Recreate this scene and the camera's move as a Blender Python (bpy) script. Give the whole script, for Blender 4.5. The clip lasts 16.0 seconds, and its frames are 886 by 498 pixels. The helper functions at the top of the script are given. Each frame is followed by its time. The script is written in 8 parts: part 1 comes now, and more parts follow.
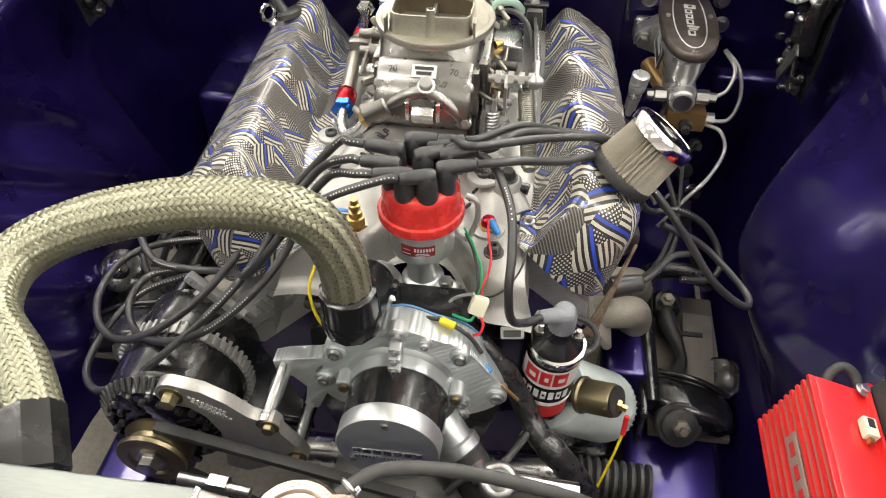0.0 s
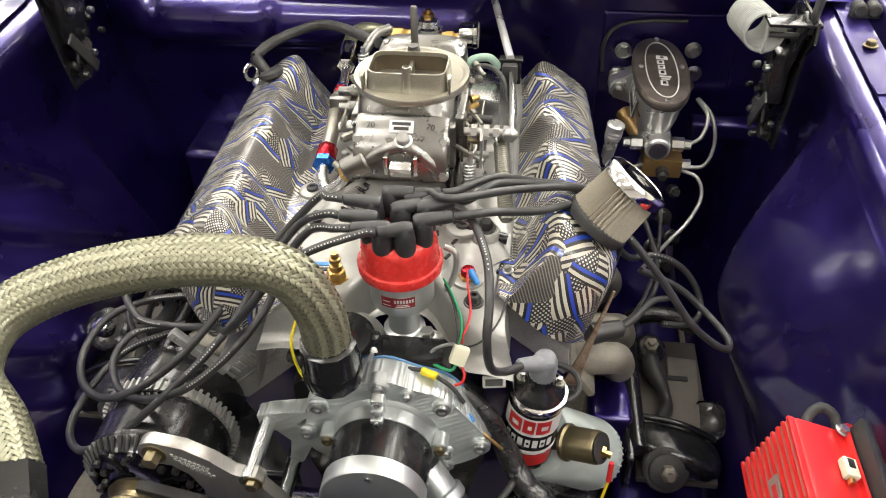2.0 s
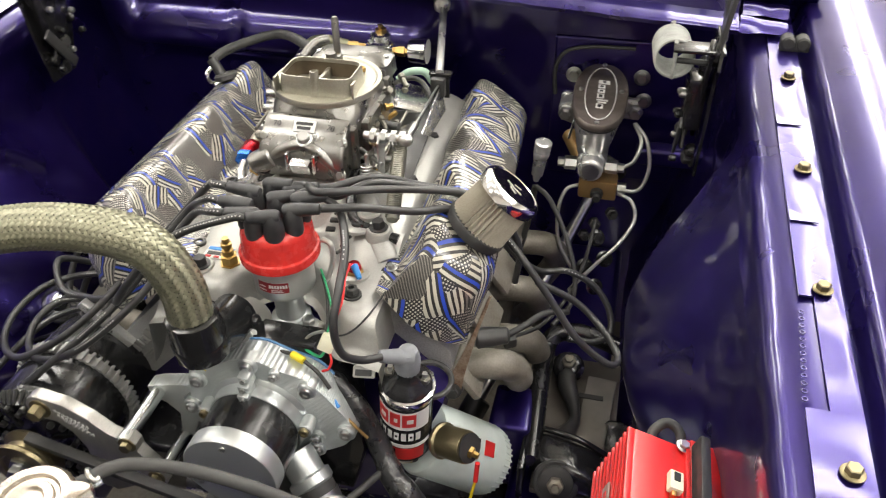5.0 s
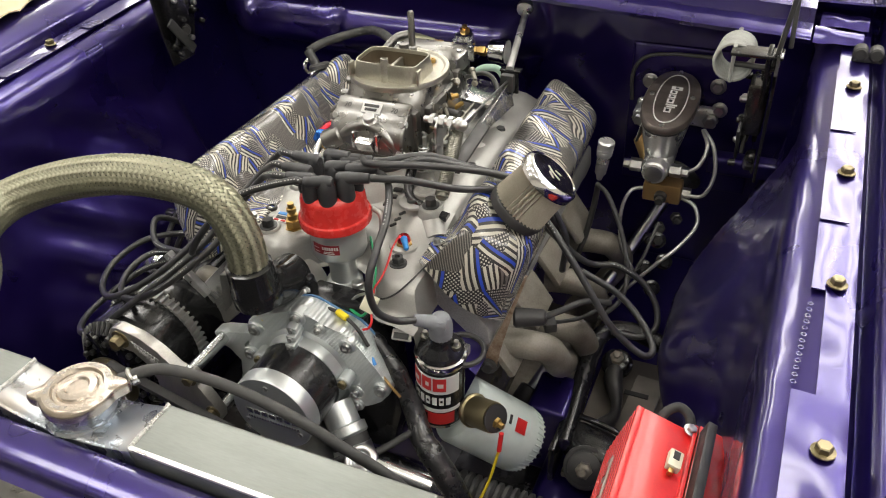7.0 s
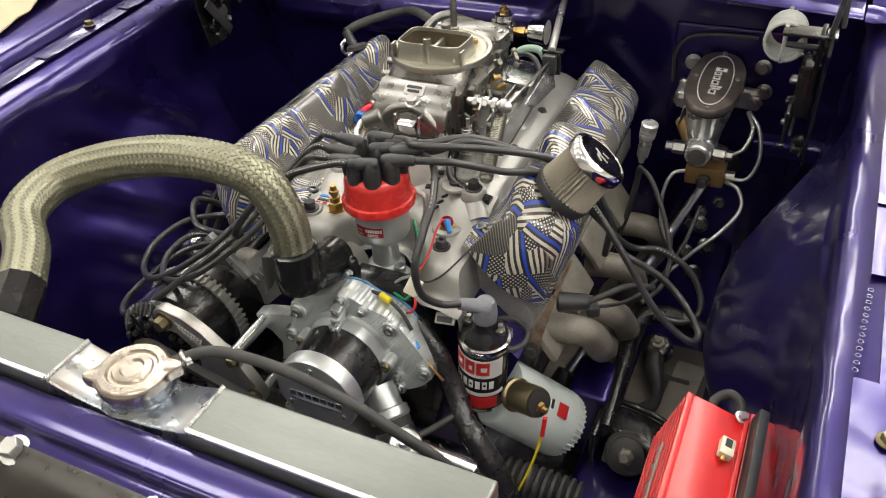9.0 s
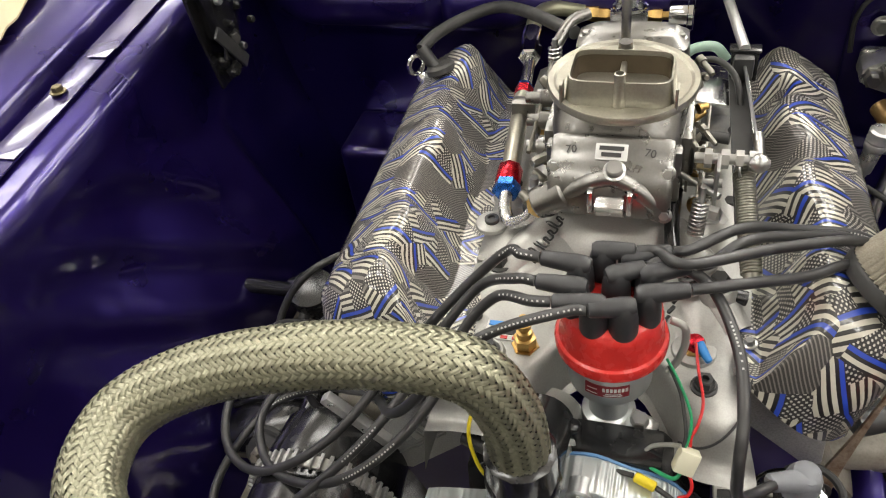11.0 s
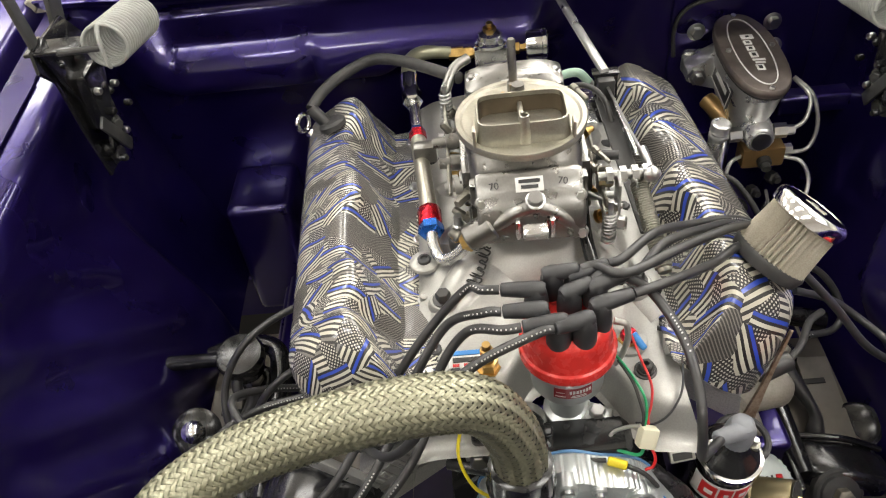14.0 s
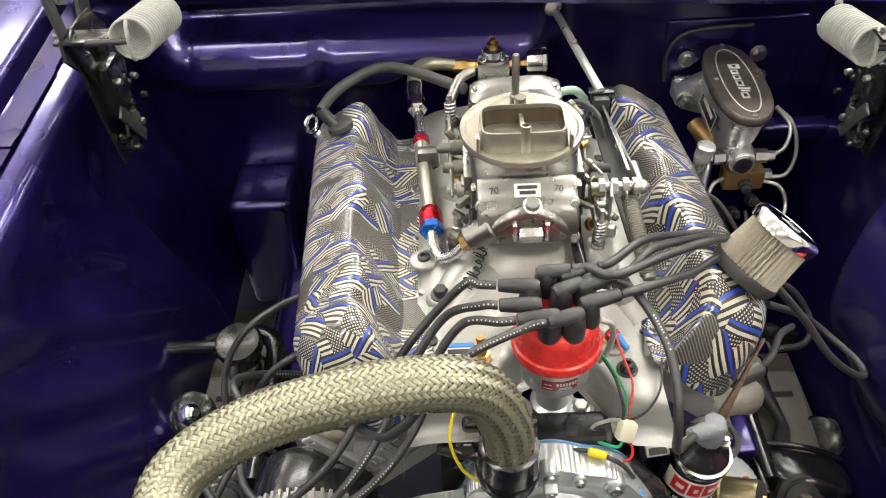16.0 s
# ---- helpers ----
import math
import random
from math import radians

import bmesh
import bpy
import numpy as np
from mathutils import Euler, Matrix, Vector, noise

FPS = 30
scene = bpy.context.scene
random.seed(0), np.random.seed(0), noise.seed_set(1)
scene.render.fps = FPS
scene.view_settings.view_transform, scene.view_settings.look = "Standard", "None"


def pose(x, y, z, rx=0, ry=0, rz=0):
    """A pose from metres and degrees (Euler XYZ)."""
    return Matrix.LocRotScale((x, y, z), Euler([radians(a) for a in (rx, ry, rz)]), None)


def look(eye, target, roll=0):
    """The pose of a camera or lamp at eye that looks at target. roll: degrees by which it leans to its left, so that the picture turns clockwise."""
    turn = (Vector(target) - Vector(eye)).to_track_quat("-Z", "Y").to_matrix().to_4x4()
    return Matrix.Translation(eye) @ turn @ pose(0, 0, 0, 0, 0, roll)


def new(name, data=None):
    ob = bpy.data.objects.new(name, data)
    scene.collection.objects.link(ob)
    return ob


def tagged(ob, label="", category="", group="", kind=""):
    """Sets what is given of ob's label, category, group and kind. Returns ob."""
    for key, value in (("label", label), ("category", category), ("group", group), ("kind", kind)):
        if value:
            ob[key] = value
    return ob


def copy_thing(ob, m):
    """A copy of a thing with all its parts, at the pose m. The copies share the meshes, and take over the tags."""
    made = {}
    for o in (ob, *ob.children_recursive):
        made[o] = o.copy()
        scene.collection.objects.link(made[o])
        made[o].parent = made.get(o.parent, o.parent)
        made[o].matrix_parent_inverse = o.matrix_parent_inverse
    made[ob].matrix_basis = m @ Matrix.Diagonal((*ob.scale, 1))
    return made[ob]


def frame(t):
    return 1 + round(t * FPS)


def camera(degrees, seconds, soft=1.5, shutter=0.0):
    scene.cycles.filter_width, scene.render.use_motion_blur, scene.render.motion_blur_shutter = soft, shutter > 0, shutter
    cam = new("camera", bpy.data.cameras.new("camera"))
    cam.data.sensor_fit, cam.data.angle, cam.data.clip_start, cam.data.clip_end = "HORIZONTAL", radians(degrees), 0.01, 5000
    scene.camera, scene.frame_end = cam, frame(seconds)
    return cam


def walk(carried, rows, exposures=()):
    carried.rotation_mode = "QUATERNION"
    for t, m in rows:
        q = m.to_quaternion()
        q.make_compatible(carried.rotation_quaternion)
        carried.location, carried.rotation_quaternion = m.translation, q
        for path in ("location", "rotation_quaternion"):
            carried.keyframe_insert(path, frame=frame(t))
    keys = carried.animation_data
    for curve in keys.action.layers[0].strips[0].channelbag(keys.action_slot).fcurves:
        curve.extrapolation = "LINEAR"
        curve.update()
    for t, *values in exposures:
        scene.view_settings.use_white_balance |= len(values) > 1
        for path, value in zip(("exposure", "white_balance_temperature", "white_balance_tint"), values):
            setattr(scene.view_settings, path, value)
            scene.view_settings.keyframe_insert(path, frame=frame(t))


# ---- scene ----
cam = camera(57.9, 16.0, 1.1, 0.15)
PATH = [
    (0, (0.117, -0.592, 1.341), (-0.086, 0.845, -0.035), -0.2),
    (0.5, (0.118, -0.591, 1.346), (-0.086, 0.861, -0.014), -0.2),
    (1, (0.121, -0.588, 1.353), (-0.084, 0.897, 0.029), -0.4),
    (1.5, (0.127, -0.589, 1.354), (-0.076, 0.924, 0.062), -0.6),
    (2, (0.133, -0.597, 1.35), (-0.066, 0.922, 0.065), -1.2),
    (2.5, (0.131, -0.602, 1.347), (-0.067, 0.922, 0.067), -1.2),
    (3, (0.131, -0.599, 1.348), (-0.062, 0.933, 0.077), -1.1),
    (3.5, (0.131, -0.597, 1.348), (-0.062, 0.944, 0.088), -1.1),
    (4, (0.133, -0.598, 1.349), (-0.056, 0.947, 0.092), -1.0),
    (4.5, (0.186, -0.601, 1.348), (-0.024, 0.951, 0.104), -1.7),
    (5, (0.343, -0.614, 1.345), (-0.048, 0.92, 0.123), -1.2),
    (5.2, (0.381, -0.627, 1.341), (-0.157, 0.868, 0.127), -2.1),
    (7.3, (0.455, -0.661, 1.336), (-0.243, 0.812, 0.178), -3.1),
    (7.5, (0.453, -0.663, 1.341), (-0.243, 0.817, 0.19), -2.9),
    (8, (0.455, -0.663, 1.347), (-0.261, 0.823, 0.216), -3.2),
    (8.5, (0.45, -0.661, 1.348), (-0.279, 0.821, 0.22), -3.5),
    (9, (0.427, -0.663, 1.334), (-0.306, 0.758, 0.133), -4.0),
    (9.5, (0.406, -0.669, 1.331), (-0.341, 0.73, 0.112), -3.1),
    (10, (0.322, -0.648, 1.337), (-0.464, 0.727, 0.116), -4.4),
    (10.2, (0.249, -0.604, 1.336), (-0.513, 0.779, 0.108), -7.5),
    (12.3, (-0.015, -0.267, 1.261), (-0.298, 1.034, -0.232), -2.8),
    (12.5, (0.014, -0.314, 1.277), (-0.304, 1.009, -0.189), -4.0),
    (13, (0.055, -0.428, 1.308), (-0.239, 0.941, -0.12), -3.3),
    (13.5, (0.004, -0.454, 1.365), (-0.21, 0.934, -0.059), -5.2),
    (14, (-0.046, -0.449, 1.383), (-0.159, 0.991, 0.0), -8.3),
    (14.5, (-0.04, -0.451, 1.398), (-0.093, 1.037, 0.062), -6.9),
    (15, (-0.049, -0.469, 1.399), (-0.105, 1.017, 0.061), -5.4),
    (15.5, (-0.067, -0.48, 1.4), (-0.111, 0.997, 0.052), -3.6),
    (16, (-0.065, -0.496, 1.406), (-0.125, 0.97, 0.046), -3.9),
]
# the clip's own brightness, in stops
EXPOSURES = [(0, 0.31), (4.5, 0.29), (5, 0.25), (7.5, -0.18), (9, -0.16), (10.2, -0.18), (12.5, -0.02), (13.5, 0.0), (14, 0.09), (15, 0.31), (16, 0.31)]
walk(cam, [(t, look(eye, target, roll)) for t, eye, target, roll in PATH], EXPOSURES)

# ---- light: a closed garage with rows of ceiling strip lamps ----
world = bpy.data.worlds.new("garage_air")
scene.world = world
world.use_nodes = True
world.node_tree.nodes["Background"].inputs[0].default_value = (0.6, 0.65, 0.75, 1)
world.node_tree.nodes["Background"].inputs[1].default_value = 0.05
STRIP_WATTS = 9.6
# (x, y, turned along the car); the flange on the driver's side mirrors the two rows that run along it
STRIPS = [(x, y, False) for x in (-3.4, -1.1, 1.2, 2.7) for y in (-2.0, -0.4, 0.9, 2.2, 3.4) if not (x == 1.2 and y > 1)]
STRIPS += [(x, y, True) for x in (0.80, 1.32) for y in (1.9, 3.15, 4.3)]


# ---- materials ----
def material(name, base, rough=0.5, metal=0.0, coat=0.0, grain=0.0, grain_scale=400.0, stain=0.0, stain_scale=14.0,
             emission=None, milled=0.0, bump=0.0, bump_scale=60.0, rough_var=0.0, tint=None, stretch=None, coat_rough=0.04, coat_ior=1.5, vary=0.0):
    """A surface with colour and gloss that vary at two scales."""
    m = bpy.data.materials.new(name)
    m.use_nodes = True
    nt = m.node_tree
    nd, ln = nt.nodes, nt.links
    b = nd["Principled BSDF"]
    b.inputs["Roughness"].default_value = rough
    b.inputs["Metallic"].default_value = metal
    b.inputs["Coat Weight"].default_value = coat
    b.inputs["Coat Roughness"].default_value = coat_rough
    b.inputs["Coat IOR"].default_value = coat_ior
    b.inputs["Base Color"].default_value = (*base, 1)
    tc = nd.new("ShaderNodeTexCoord")
    src = tc.outputs["Object"]
    if stretch:
        mp = nd.new("ShaderNodeMapping")
        mp.inputs["Scale"].default_value = stretch
        ln.new(src, mp.inputs["Vector"])
        src = mp.outputs["Vector"]

    def speckle(scale, detail=3.0):
        n = nd.new("ShaderNodeTexNoise")
        n.inputs["Scale"].default_value = scale
        n.inputs["Detail"].default_value = detail
        ln.new(src, n.inputs["Vector"])
        return n.outputs["Fac"]

    if stain or grain or vary:
        big, fine = speckle(stain_scale), speckle(grain_scale, 2.0)
        mix = nd.new("ShaderNodeMix")
        mix.data_type = "RGBA"
        t = tint or tuple(c * 0.35 for c in base)
        mix.inputs["A"].default_value = (*base, 1)
        mix.inputs["B"].default_value = (*t, 1)
        r = nd.new("ShaderNodeMapRange")
        r.inputs["From Min"].default_value, r.inputs["From Max"].default_value = 0.42, 0.72
        r.inputs["To Max"].default_value = stain
        ln.new(big, r.inputs["Value"])
        r2 = nd.new("ShaderNodeMapRange")
        r2.inputs["From Min"].default_value, r2.inputs["From Max"].default_value = 0.35, 0.75
        r2.inputs["To Max"].default_value = grain
        ln.new(fine, r2.inputs["Value"])
        add = nd.new("ShaderNodeMath")
        add.operation, add.use_clamp = "ADD", True
        ln.new(r.outputs[0], add.inputs[0])
        ln.new(r2.outputs[0], add.inputs[1])
        fac = add.outputs[0]
        if vary:
            oi = nd.new("ShaderNodeObjectInfo")
            mv = nd.new("ShaderNodeMath")
            mv.operation, mv.use_clamp = "MULTIPLY_ADD", True
            mv.inputs[1].default_value = vary
            ln.new(oi.outputs["Random"], mv.inputs[0])
            ln.new(fac, mv.inputs[2])
            fac = mv.outputs[0]
        ln.new(fac, mix.inputs["Factor"])
        ln.new(mix.outputs["Result"], b.inputs["Base Color"])
    if rough_var:
        rr = nd.new("ShaderNodeMapRange")
        rr.inputs["To Min"].default_value = max(0.02, rough - rough_var)
        rr.inputs["To Max"].default_value = min(1.0, rough + rough_var)
        rr.inputs["From Min"].default_value, rr.inputs["From Max"].default_value = 0.3, 0.7
        ln.new(speckle(stain_scale * 2.3, 5.0), rr.inputs["Value"])
        ln.new(rr.outputs[0], b.inputs["Roughness"])
    if bump:
        bp = nd.new("ShaderNodeBump")
        bp.inputs["Strength"].default_value = bump
        bp.inputs["Distance"].default_value = 0.002
        ln.new(speckle(bump_scale, 3.0), bp.inputs["Height"])
        ln.new(bp.outputs["Normal"], b.inputs["Normal"])
    if milled:
        wv = nd.new("ShaderNodeTexWave")
        wv.bands_direction, wv.wave_profile = "Z", "SIN"
        wv.inputs["Scale"].default_value = milled
        wv.inputs["Distortion"].default_value = 0.0
        ln.new(tc.outputs["Object"], wv.inputs["Vector"])
        mb = nd.new("ShaderNodeBump")
        mb.inputs["Strength"].default_value = 0.55
        mb.inputs["Distance"].default_value = 0.0012
        ln.new(wv.outputs["Fac"], mb.inputs["Height"])
        ln.new(mb.outputs["Normal"], b.inputs["Normal"])
    if emission:
        b.inputs["Emission Color"].default_value = (*emission[:3], 1)
        b.inputs["Emission Strength"].default_value = emission[3]
    return m


PURPLE = material("purple_metallic_paint", (0.021, 0.0100, 0.134), 0.32, 0.78, 1.0, stain=0.5, stain_scale=5, grain=0.15, grain_scale=900, tint=(0.020, 0.012, 0.085),
                  rough_var=0.08, bump=0.6, bump_scale=7, coat_rough=0.10, coat_ior=1.55)
ALLOY = material("cast_alloy", (0.41, 0.41, 0.388), 0.44, 0.56, grain=0.35, grain_scale=700, stain=0.25, stain_scale=25,
                 rough_var=0.1, bump=0.07, bump_scale=600, tint=(0.26, 0.255, 0.235))
HEADCAST = material("head_alloy", (0.40, 0.40, 0.39), 0.5, 0.40, grain=0.4, grain_scale=600, stain=0.3, stain_scale=20, bump=0.09, bump_scale=500)
BILLET = material("machined_alloy", (0.55, 0.58, 0.58), 0.34, 0.75, grain=0.06, grain_scale=900, stain=0.05)
MILLED = material("milled_alloy", (0.66, 0.70, 0.70), 0.32, 0.72, grain=0.06, grain_scale=900, stain=0.06, milled=150.0)
TAPE = material("wrinkled_black_tape", (0.018, 0.018, 0.019), 0.30, 0.0, 0.4, stain=0.3, stain_scale=40, tint=(0.035, 0.035, 0.035), bump=0.6, bump_scale=210, rough_var=0.12)
TURNED = material("turned_bright_alloy", (0.66, 0.68, 0.68), 0.26, 1.0, grain=0.06, grain_scale=500)
POLISHED = material("polished_alloy", (0.70, 0.70, 0.70), 0.24, 1.0, stain=0.15, stain_scale=40, rough_var=0.05)
CARB = material("bright_carburetor_alloy", (0.25, 0.246, 0.235), 0.30, 0.95, grain=0.25, grain_scale=500, stain=0.3, stain_scale=35, bump=0.02,
                bump_scale=350, rough_var=0.05, tint=(0.15, 0.145, 0.135))
HORN = material("dull_yellowed_alloy", (0.46, 0.445, 0.38), 0.36, 0.9, grain=0.2, grain_scale=500, stain=0.25, stain_scale=30, rough_var=0.08)
CHROME = material("chrome", (0.72, 0.72, 0.73), 0.11, 1.0, rough_var=0.04)
ZINC = material("zinc_plated_steel", (0.50, 0.505, 0.50), 0.28, 1.0, stain=0.2, stain_scale=60)
GOLDZINC = material("yellow_zinc_steel", (0.24, 0.205, 0.12), 0.36, 0.9, stain=0.45, stain_scale=90, tint=(0.25, 0.2, 0.12))
BRASS = material("brass", (0.55, 0.36, 0.13), 0.3, 1.0, stain=0.3, stain_scale=120)
BLACK = material("satin_black", (0.034, 0.034, 0.034), 0.4, 0.0, stain=0.4, stain_scale=30, tint=(0.04, 0.04, 0.038), rough_var=0.12)
GLOSSBLACK = material("gloss_black_paint", (0.011, 0.011, 0.012), 0.20, 0.0, 0.15, stain=0.3, stain_scale=18, tint=(0.03, 0.03, 0.03),
                      rough_var=0.12, bump=0.08, bump_scale=90)
RUBBER = material("dusty_black_rubber", (0.032, 0.032, 0.032), 0.6, 0.0, stain=0.5, stain_scale=45, tint=(0.06, 0.058, 0.055), rough_var=0.1)
SILICONE = material("grey_silicone_wire", (0.030, 0.030, 0.031), 0.34, stain=0.4, stain_scale=40, tint=(0.06, 0.06, 0.06))
BOOT = material("grey_silicone_boot", (0.024, 0.024, 0.026), 0.42, stain=0.5, stain_scale=70, tint=(0.06, 0.062, 0.066))
PALEBOOT = material("pale_grey_boot", (0.20, 0.21, 0.23), 0.55, stain=0.3, stain_scale=60)
REDCAP = material("red_distributor_plastic", (0.62, 0.035, 0.03), 0.26, stain=0.2, stain_scale=50, rough_var=0.1)
REDPAINT = material("red_painted_alloy", (0.68, 0.02, 0.02), 0.32, 0.0, 0.3, grain=0.1, stain=0.2, stain_scale=40)
REDANO = material("red_anodised", (0.55, 0.015, 0.03), 0.25, 0.8)
BLUEANO = material("blue_anodised", (0.03, 0.16, 0.6), 0.25, 0.8)
WHITEP = material("white_filter_paint", (0.58, 0.65, 0.62), 0.35, stain=0.15, stain_scale=40)
WHITE = material("white_print", (0.62, 0.62, 0.60), 0.5)
DARKPRINT = material("dark_print", (0.02, 0.02, 0.02), 0.5)
REDPRINT = material("red_print", (0.5, 0.02, 0.02), 0.4)
SPRINGGREY = material("grey_painted_spring", (0.32, 0.33, 0.31), 0.45, stain=0.35, stain_scale=60)
HEADER = material("ceramic_coated_tube", (0.27, 0.255, 0.215), 0.5, 0.2, grain=0.35, stain=0.6, stain_scale=22, tint=(0.13, 0.105, 0.08), bump=0.2)
PLEAT = material("oiled_cotton_pleats", (0.42, 0.39, 0.32), 0.85, grain=0.5, grain_scale=900, tint=(0.2, 0.18, 0.14))
IVORY = material("ivory_nylon", (0.7, 0.68, 0.52), 0.5)
YELLOW = material("yellow_plastic", (0.75, 0.6, 0.02), 0.45)
GREEN = material("green_insulation", (0.02, 0.33, 0.13), 0.4)
REDWIRE = material("red_insulation", (0.6, 0.02, 0.02), 0.4)
BLUEWIRE = material("blue_insulation", (0.04, 0.25, 0.65), 0.4)
TANVALVE = material("tan_brass_valve", (0.32, 0.20, 0.08), 0.42, 0.6, stain=0.5, stain_scale=80, tint=(0.25, 0.17, 0.08))
STEELLINE = material("grey_steel_line", (0.5, 0.5, 0.48), 0.35, 0.7)
RADALLOY = material("brushed_tank_alloy", (0.225, 0.24, 0.225), 0.42, 0.8, grain=0.12, grain_scale=250, stretch=(0.4, 3, 3), stain=0.12,
                    stain_scale=10, rough_var=0.08)
BLUEDALLOY = material("welded_blued_alloy", (0.33, 0.37, 0.42), 0.30, 0.9, stain=0.6, stain_scale=22, tint=(0.42, 0.35, 0.26), rough_var=0.1)
BRIGHT = material("bright_turned_alloy", (0.68, 0.68, 0.67), 0.3, 0.75, grain=0.15, grain_scale=300, rough_var=0.06)
BRAID = material("woven_steel_braid", (0.30, 0.298, 0.212), 0.40, 0.70, grain=0.15, grain_scale=1500, stain=0.25, stain_scale=60, vary=0.25,
                 tint=(0.33, 0.32, 0.24))
CONCRETE = material("grey_concrete", (0.46, 0.43, 0.37), 0.8, grain=0.3, grain_scale=90, stain=0.4, stain_scale=2.0, bump=0.3, bump_scale=50)
WALLPAINT = material("garage_wall_paint", (0.82, 0.80, 0.76), 0.8, stain=0.2, stain_scale=1.5, grain=0.1, grain_scale=80)
LAMPGLOW = material("lamp_diffuser", (0.9, 0.9, 0.9), 0.5, emission=(1.0, 0.96, 0.90, 11.0))
LAMPBODY = material("lamp_body", (0.7, 0.7, 0.7), 0.5)
UNDERSIDE = material("dark_underbody", (0.022, 0.021, 0.022), 0.7, stain=0.5, stain_scale=9, tint=(0.06, 0.055, 0.05))


def wrap_material():
    """Printed film: patches of wavy cream, dark and blue stripes and of small pale dots."""
    m = bpy.data.materials.new("striped_flag_wrap")
    m.use_nodes = True
    nd, ln = m.node_tree.nodes, m.node_tree.links
    b = nd["Principled BSDF"]

    def mth(op, a, c=None, d=None, clamp=False):
        n = nd.new("ShaderNodeMath")
        n.operation, n.use_clamp = op, clamp
        for i, v in enumerate((a, c, d)):
            if v is None:
                continue
            if isinstance(v, (int, float)):
                n.inputs[i].default_value = v
            else:
                ln.new(v, n.inputs[i])
        return n.outputs[0]

    def mixc(f, a, c):
        n = nd.new("ShaderNodeMix")
        n.data_type = "RGBA"
        ln.new(f, n.inputs["Factor"])
        for k, v in (("A", a), ("B", c)):
            if isinstance(v, tuple):
                n.inputs[k].default_value = (*v, 1)
            else:
                ln.new(v, n.inputs[k])
        return n.outputs["Result"]

    uv = nd.new("ShaderNodeTexCoord").outputs["UV"]
    warp = nd.new("ShaderNodeTexNoise")
    warp.inputs["Scale"].default_value = 13
    warp.inputs["Detail"].default_value = 0.5
    ln.new(uv, warp.inputs["Vector"])
    off = nd.new("ShaderNodeVectorMath")
    off.operation = "MULTIPLY_ADD"
    off.inputs[1].default_value = (0.010, 0.010, 0)
    ln.new(warp.outputs["Color"], off.inputs[0])
    ln.new(uv, off.inputs[2])
    vor = nd.new("ShaderNodeTexVoronoi")
    vor.voronoi_dimensions, vor.distance = "2D", "MANHATTAN"
    vor.inputs["Scale"].default_value = 31
    vor.inputs["Randomness"].default_value = 0.85
    ln.new(off.outputs[0], vor.inputs["Vector"])
    sc = nd.new("ShaderNodeSeparateColor")
    ln.new(vor.outputs["Color"], sc.inputs[0])
    r1, r2, r3 = sc.outputs
    # three ways in which the printed flags lie: across the cover, and slanting either way
    ang = mth("ADD", mth("MULTIPLY", mth("GREATER_THAN", r1, 0.50), 0.75), mth("MULTIPLY", mth("GREATER_THAN", r1, 0.80), -1.45))
    ang = mth("ADD", ang, mth("MULTIPLY_ADD", r2, 0.36, -0.18))
    ca, sa = mth("COSINE", ang), mth("SINE", ang)
    here = nd.new("ShaderNodeVectorMath")
    here.operation = "SUBTRACT"
    ln.new(off.outputs[0], here.inputs[0])
    ln.new(vor.outputs["Position"], here.inputs[1])
    hx = nd.new("ShaderNodeSeparateXYZ")
    ln.new(here.outputs[0], hx.inputs[0])
    u, v = hx.outputs[0], hx.outputs[1]
    p = mth("ADD", mth("MULTIPLY", u, ca), mth("MULTIPLY", v, sa))
    q = mth("SUBTRACT", mth("MULTIPLY", v, ca), mth("MULTIPLY", u, sa))
    wave = mth("MULTIPLY", mth("SINE", mth("MULTIPLY_ADD", q, 95, mth("MULTIPLY", r2, 6.0))), 0.0013)
    ps = mth("ADD", p, wave)
    k = mth("DIVIDE", ps, mth("MULTIPLY_ADD", r2, 0.0008, 0.0045))
    fr, fl = mth("FRACT", k), mth("FLOOR", k)
    stripe = mth("GREATER_THAN", fr, 0.46)
    blue = mth("COMPARE", fl, -1.0, 0.3)
    faint = mth("GREATER_THAN", mth("ABSOLUTE", mth("ADD", fl, 1.0)), 3.6)
    dots = mth("GREATER_THAN", mth("MULTIPLY", mth("SINE", mth("MULTIPLY", p, 1700)), mth("SINE", mth("MULTIPLY", q, 1700))), 0.36)
    dark = (0.020, 0.019, 0.018)
    film = nd.new("ShaderNodeTexNoise")
    film.inputs["Scale"].default_value = 60
    ln.new(uv, film.inputs["Vector"])
    cream = mixc(faint, mixc(film.outputs["Fac"], (0.45, 0.432, 0.345), (0.60, 0.58, 0.495)), (0.16, 0.152, 0.138))
    cols = mixc(stripe, dark, mixc(blue, cream, (0.022, 0.062, 0.42)))
    dotc = mixc(dots, dark, (0.50, 0.48, 0.42))
    isdot = mth("MULTIPLY", mth("GREATER_THAN", ps, 0.0005), mth("LESS_THAN", q, mth("MULTIPLY_ADD", r3, 0.010, -0.005)))
    # worn flags between them: thin grey lines only
    fine = mth("GREATER_THAN", mth("FRACT", mth("DIVIDE", ps, 0.0021)), 0.60)
    isplain = mth("LESS_THAN", r3, 0.13)
    greyed = mixc(isplain, mixc(isdot, cols, dotc), mixc(fine, (0.035, 0.033, 0.030), (0.17, 0.16, 0.145)))
    ln.new(greyed, b.inputs["Base Color"])
    b.inputs["Roughness"].default_value = 0.40
    b.inputs["Coat Weight"].default_value = 1.0
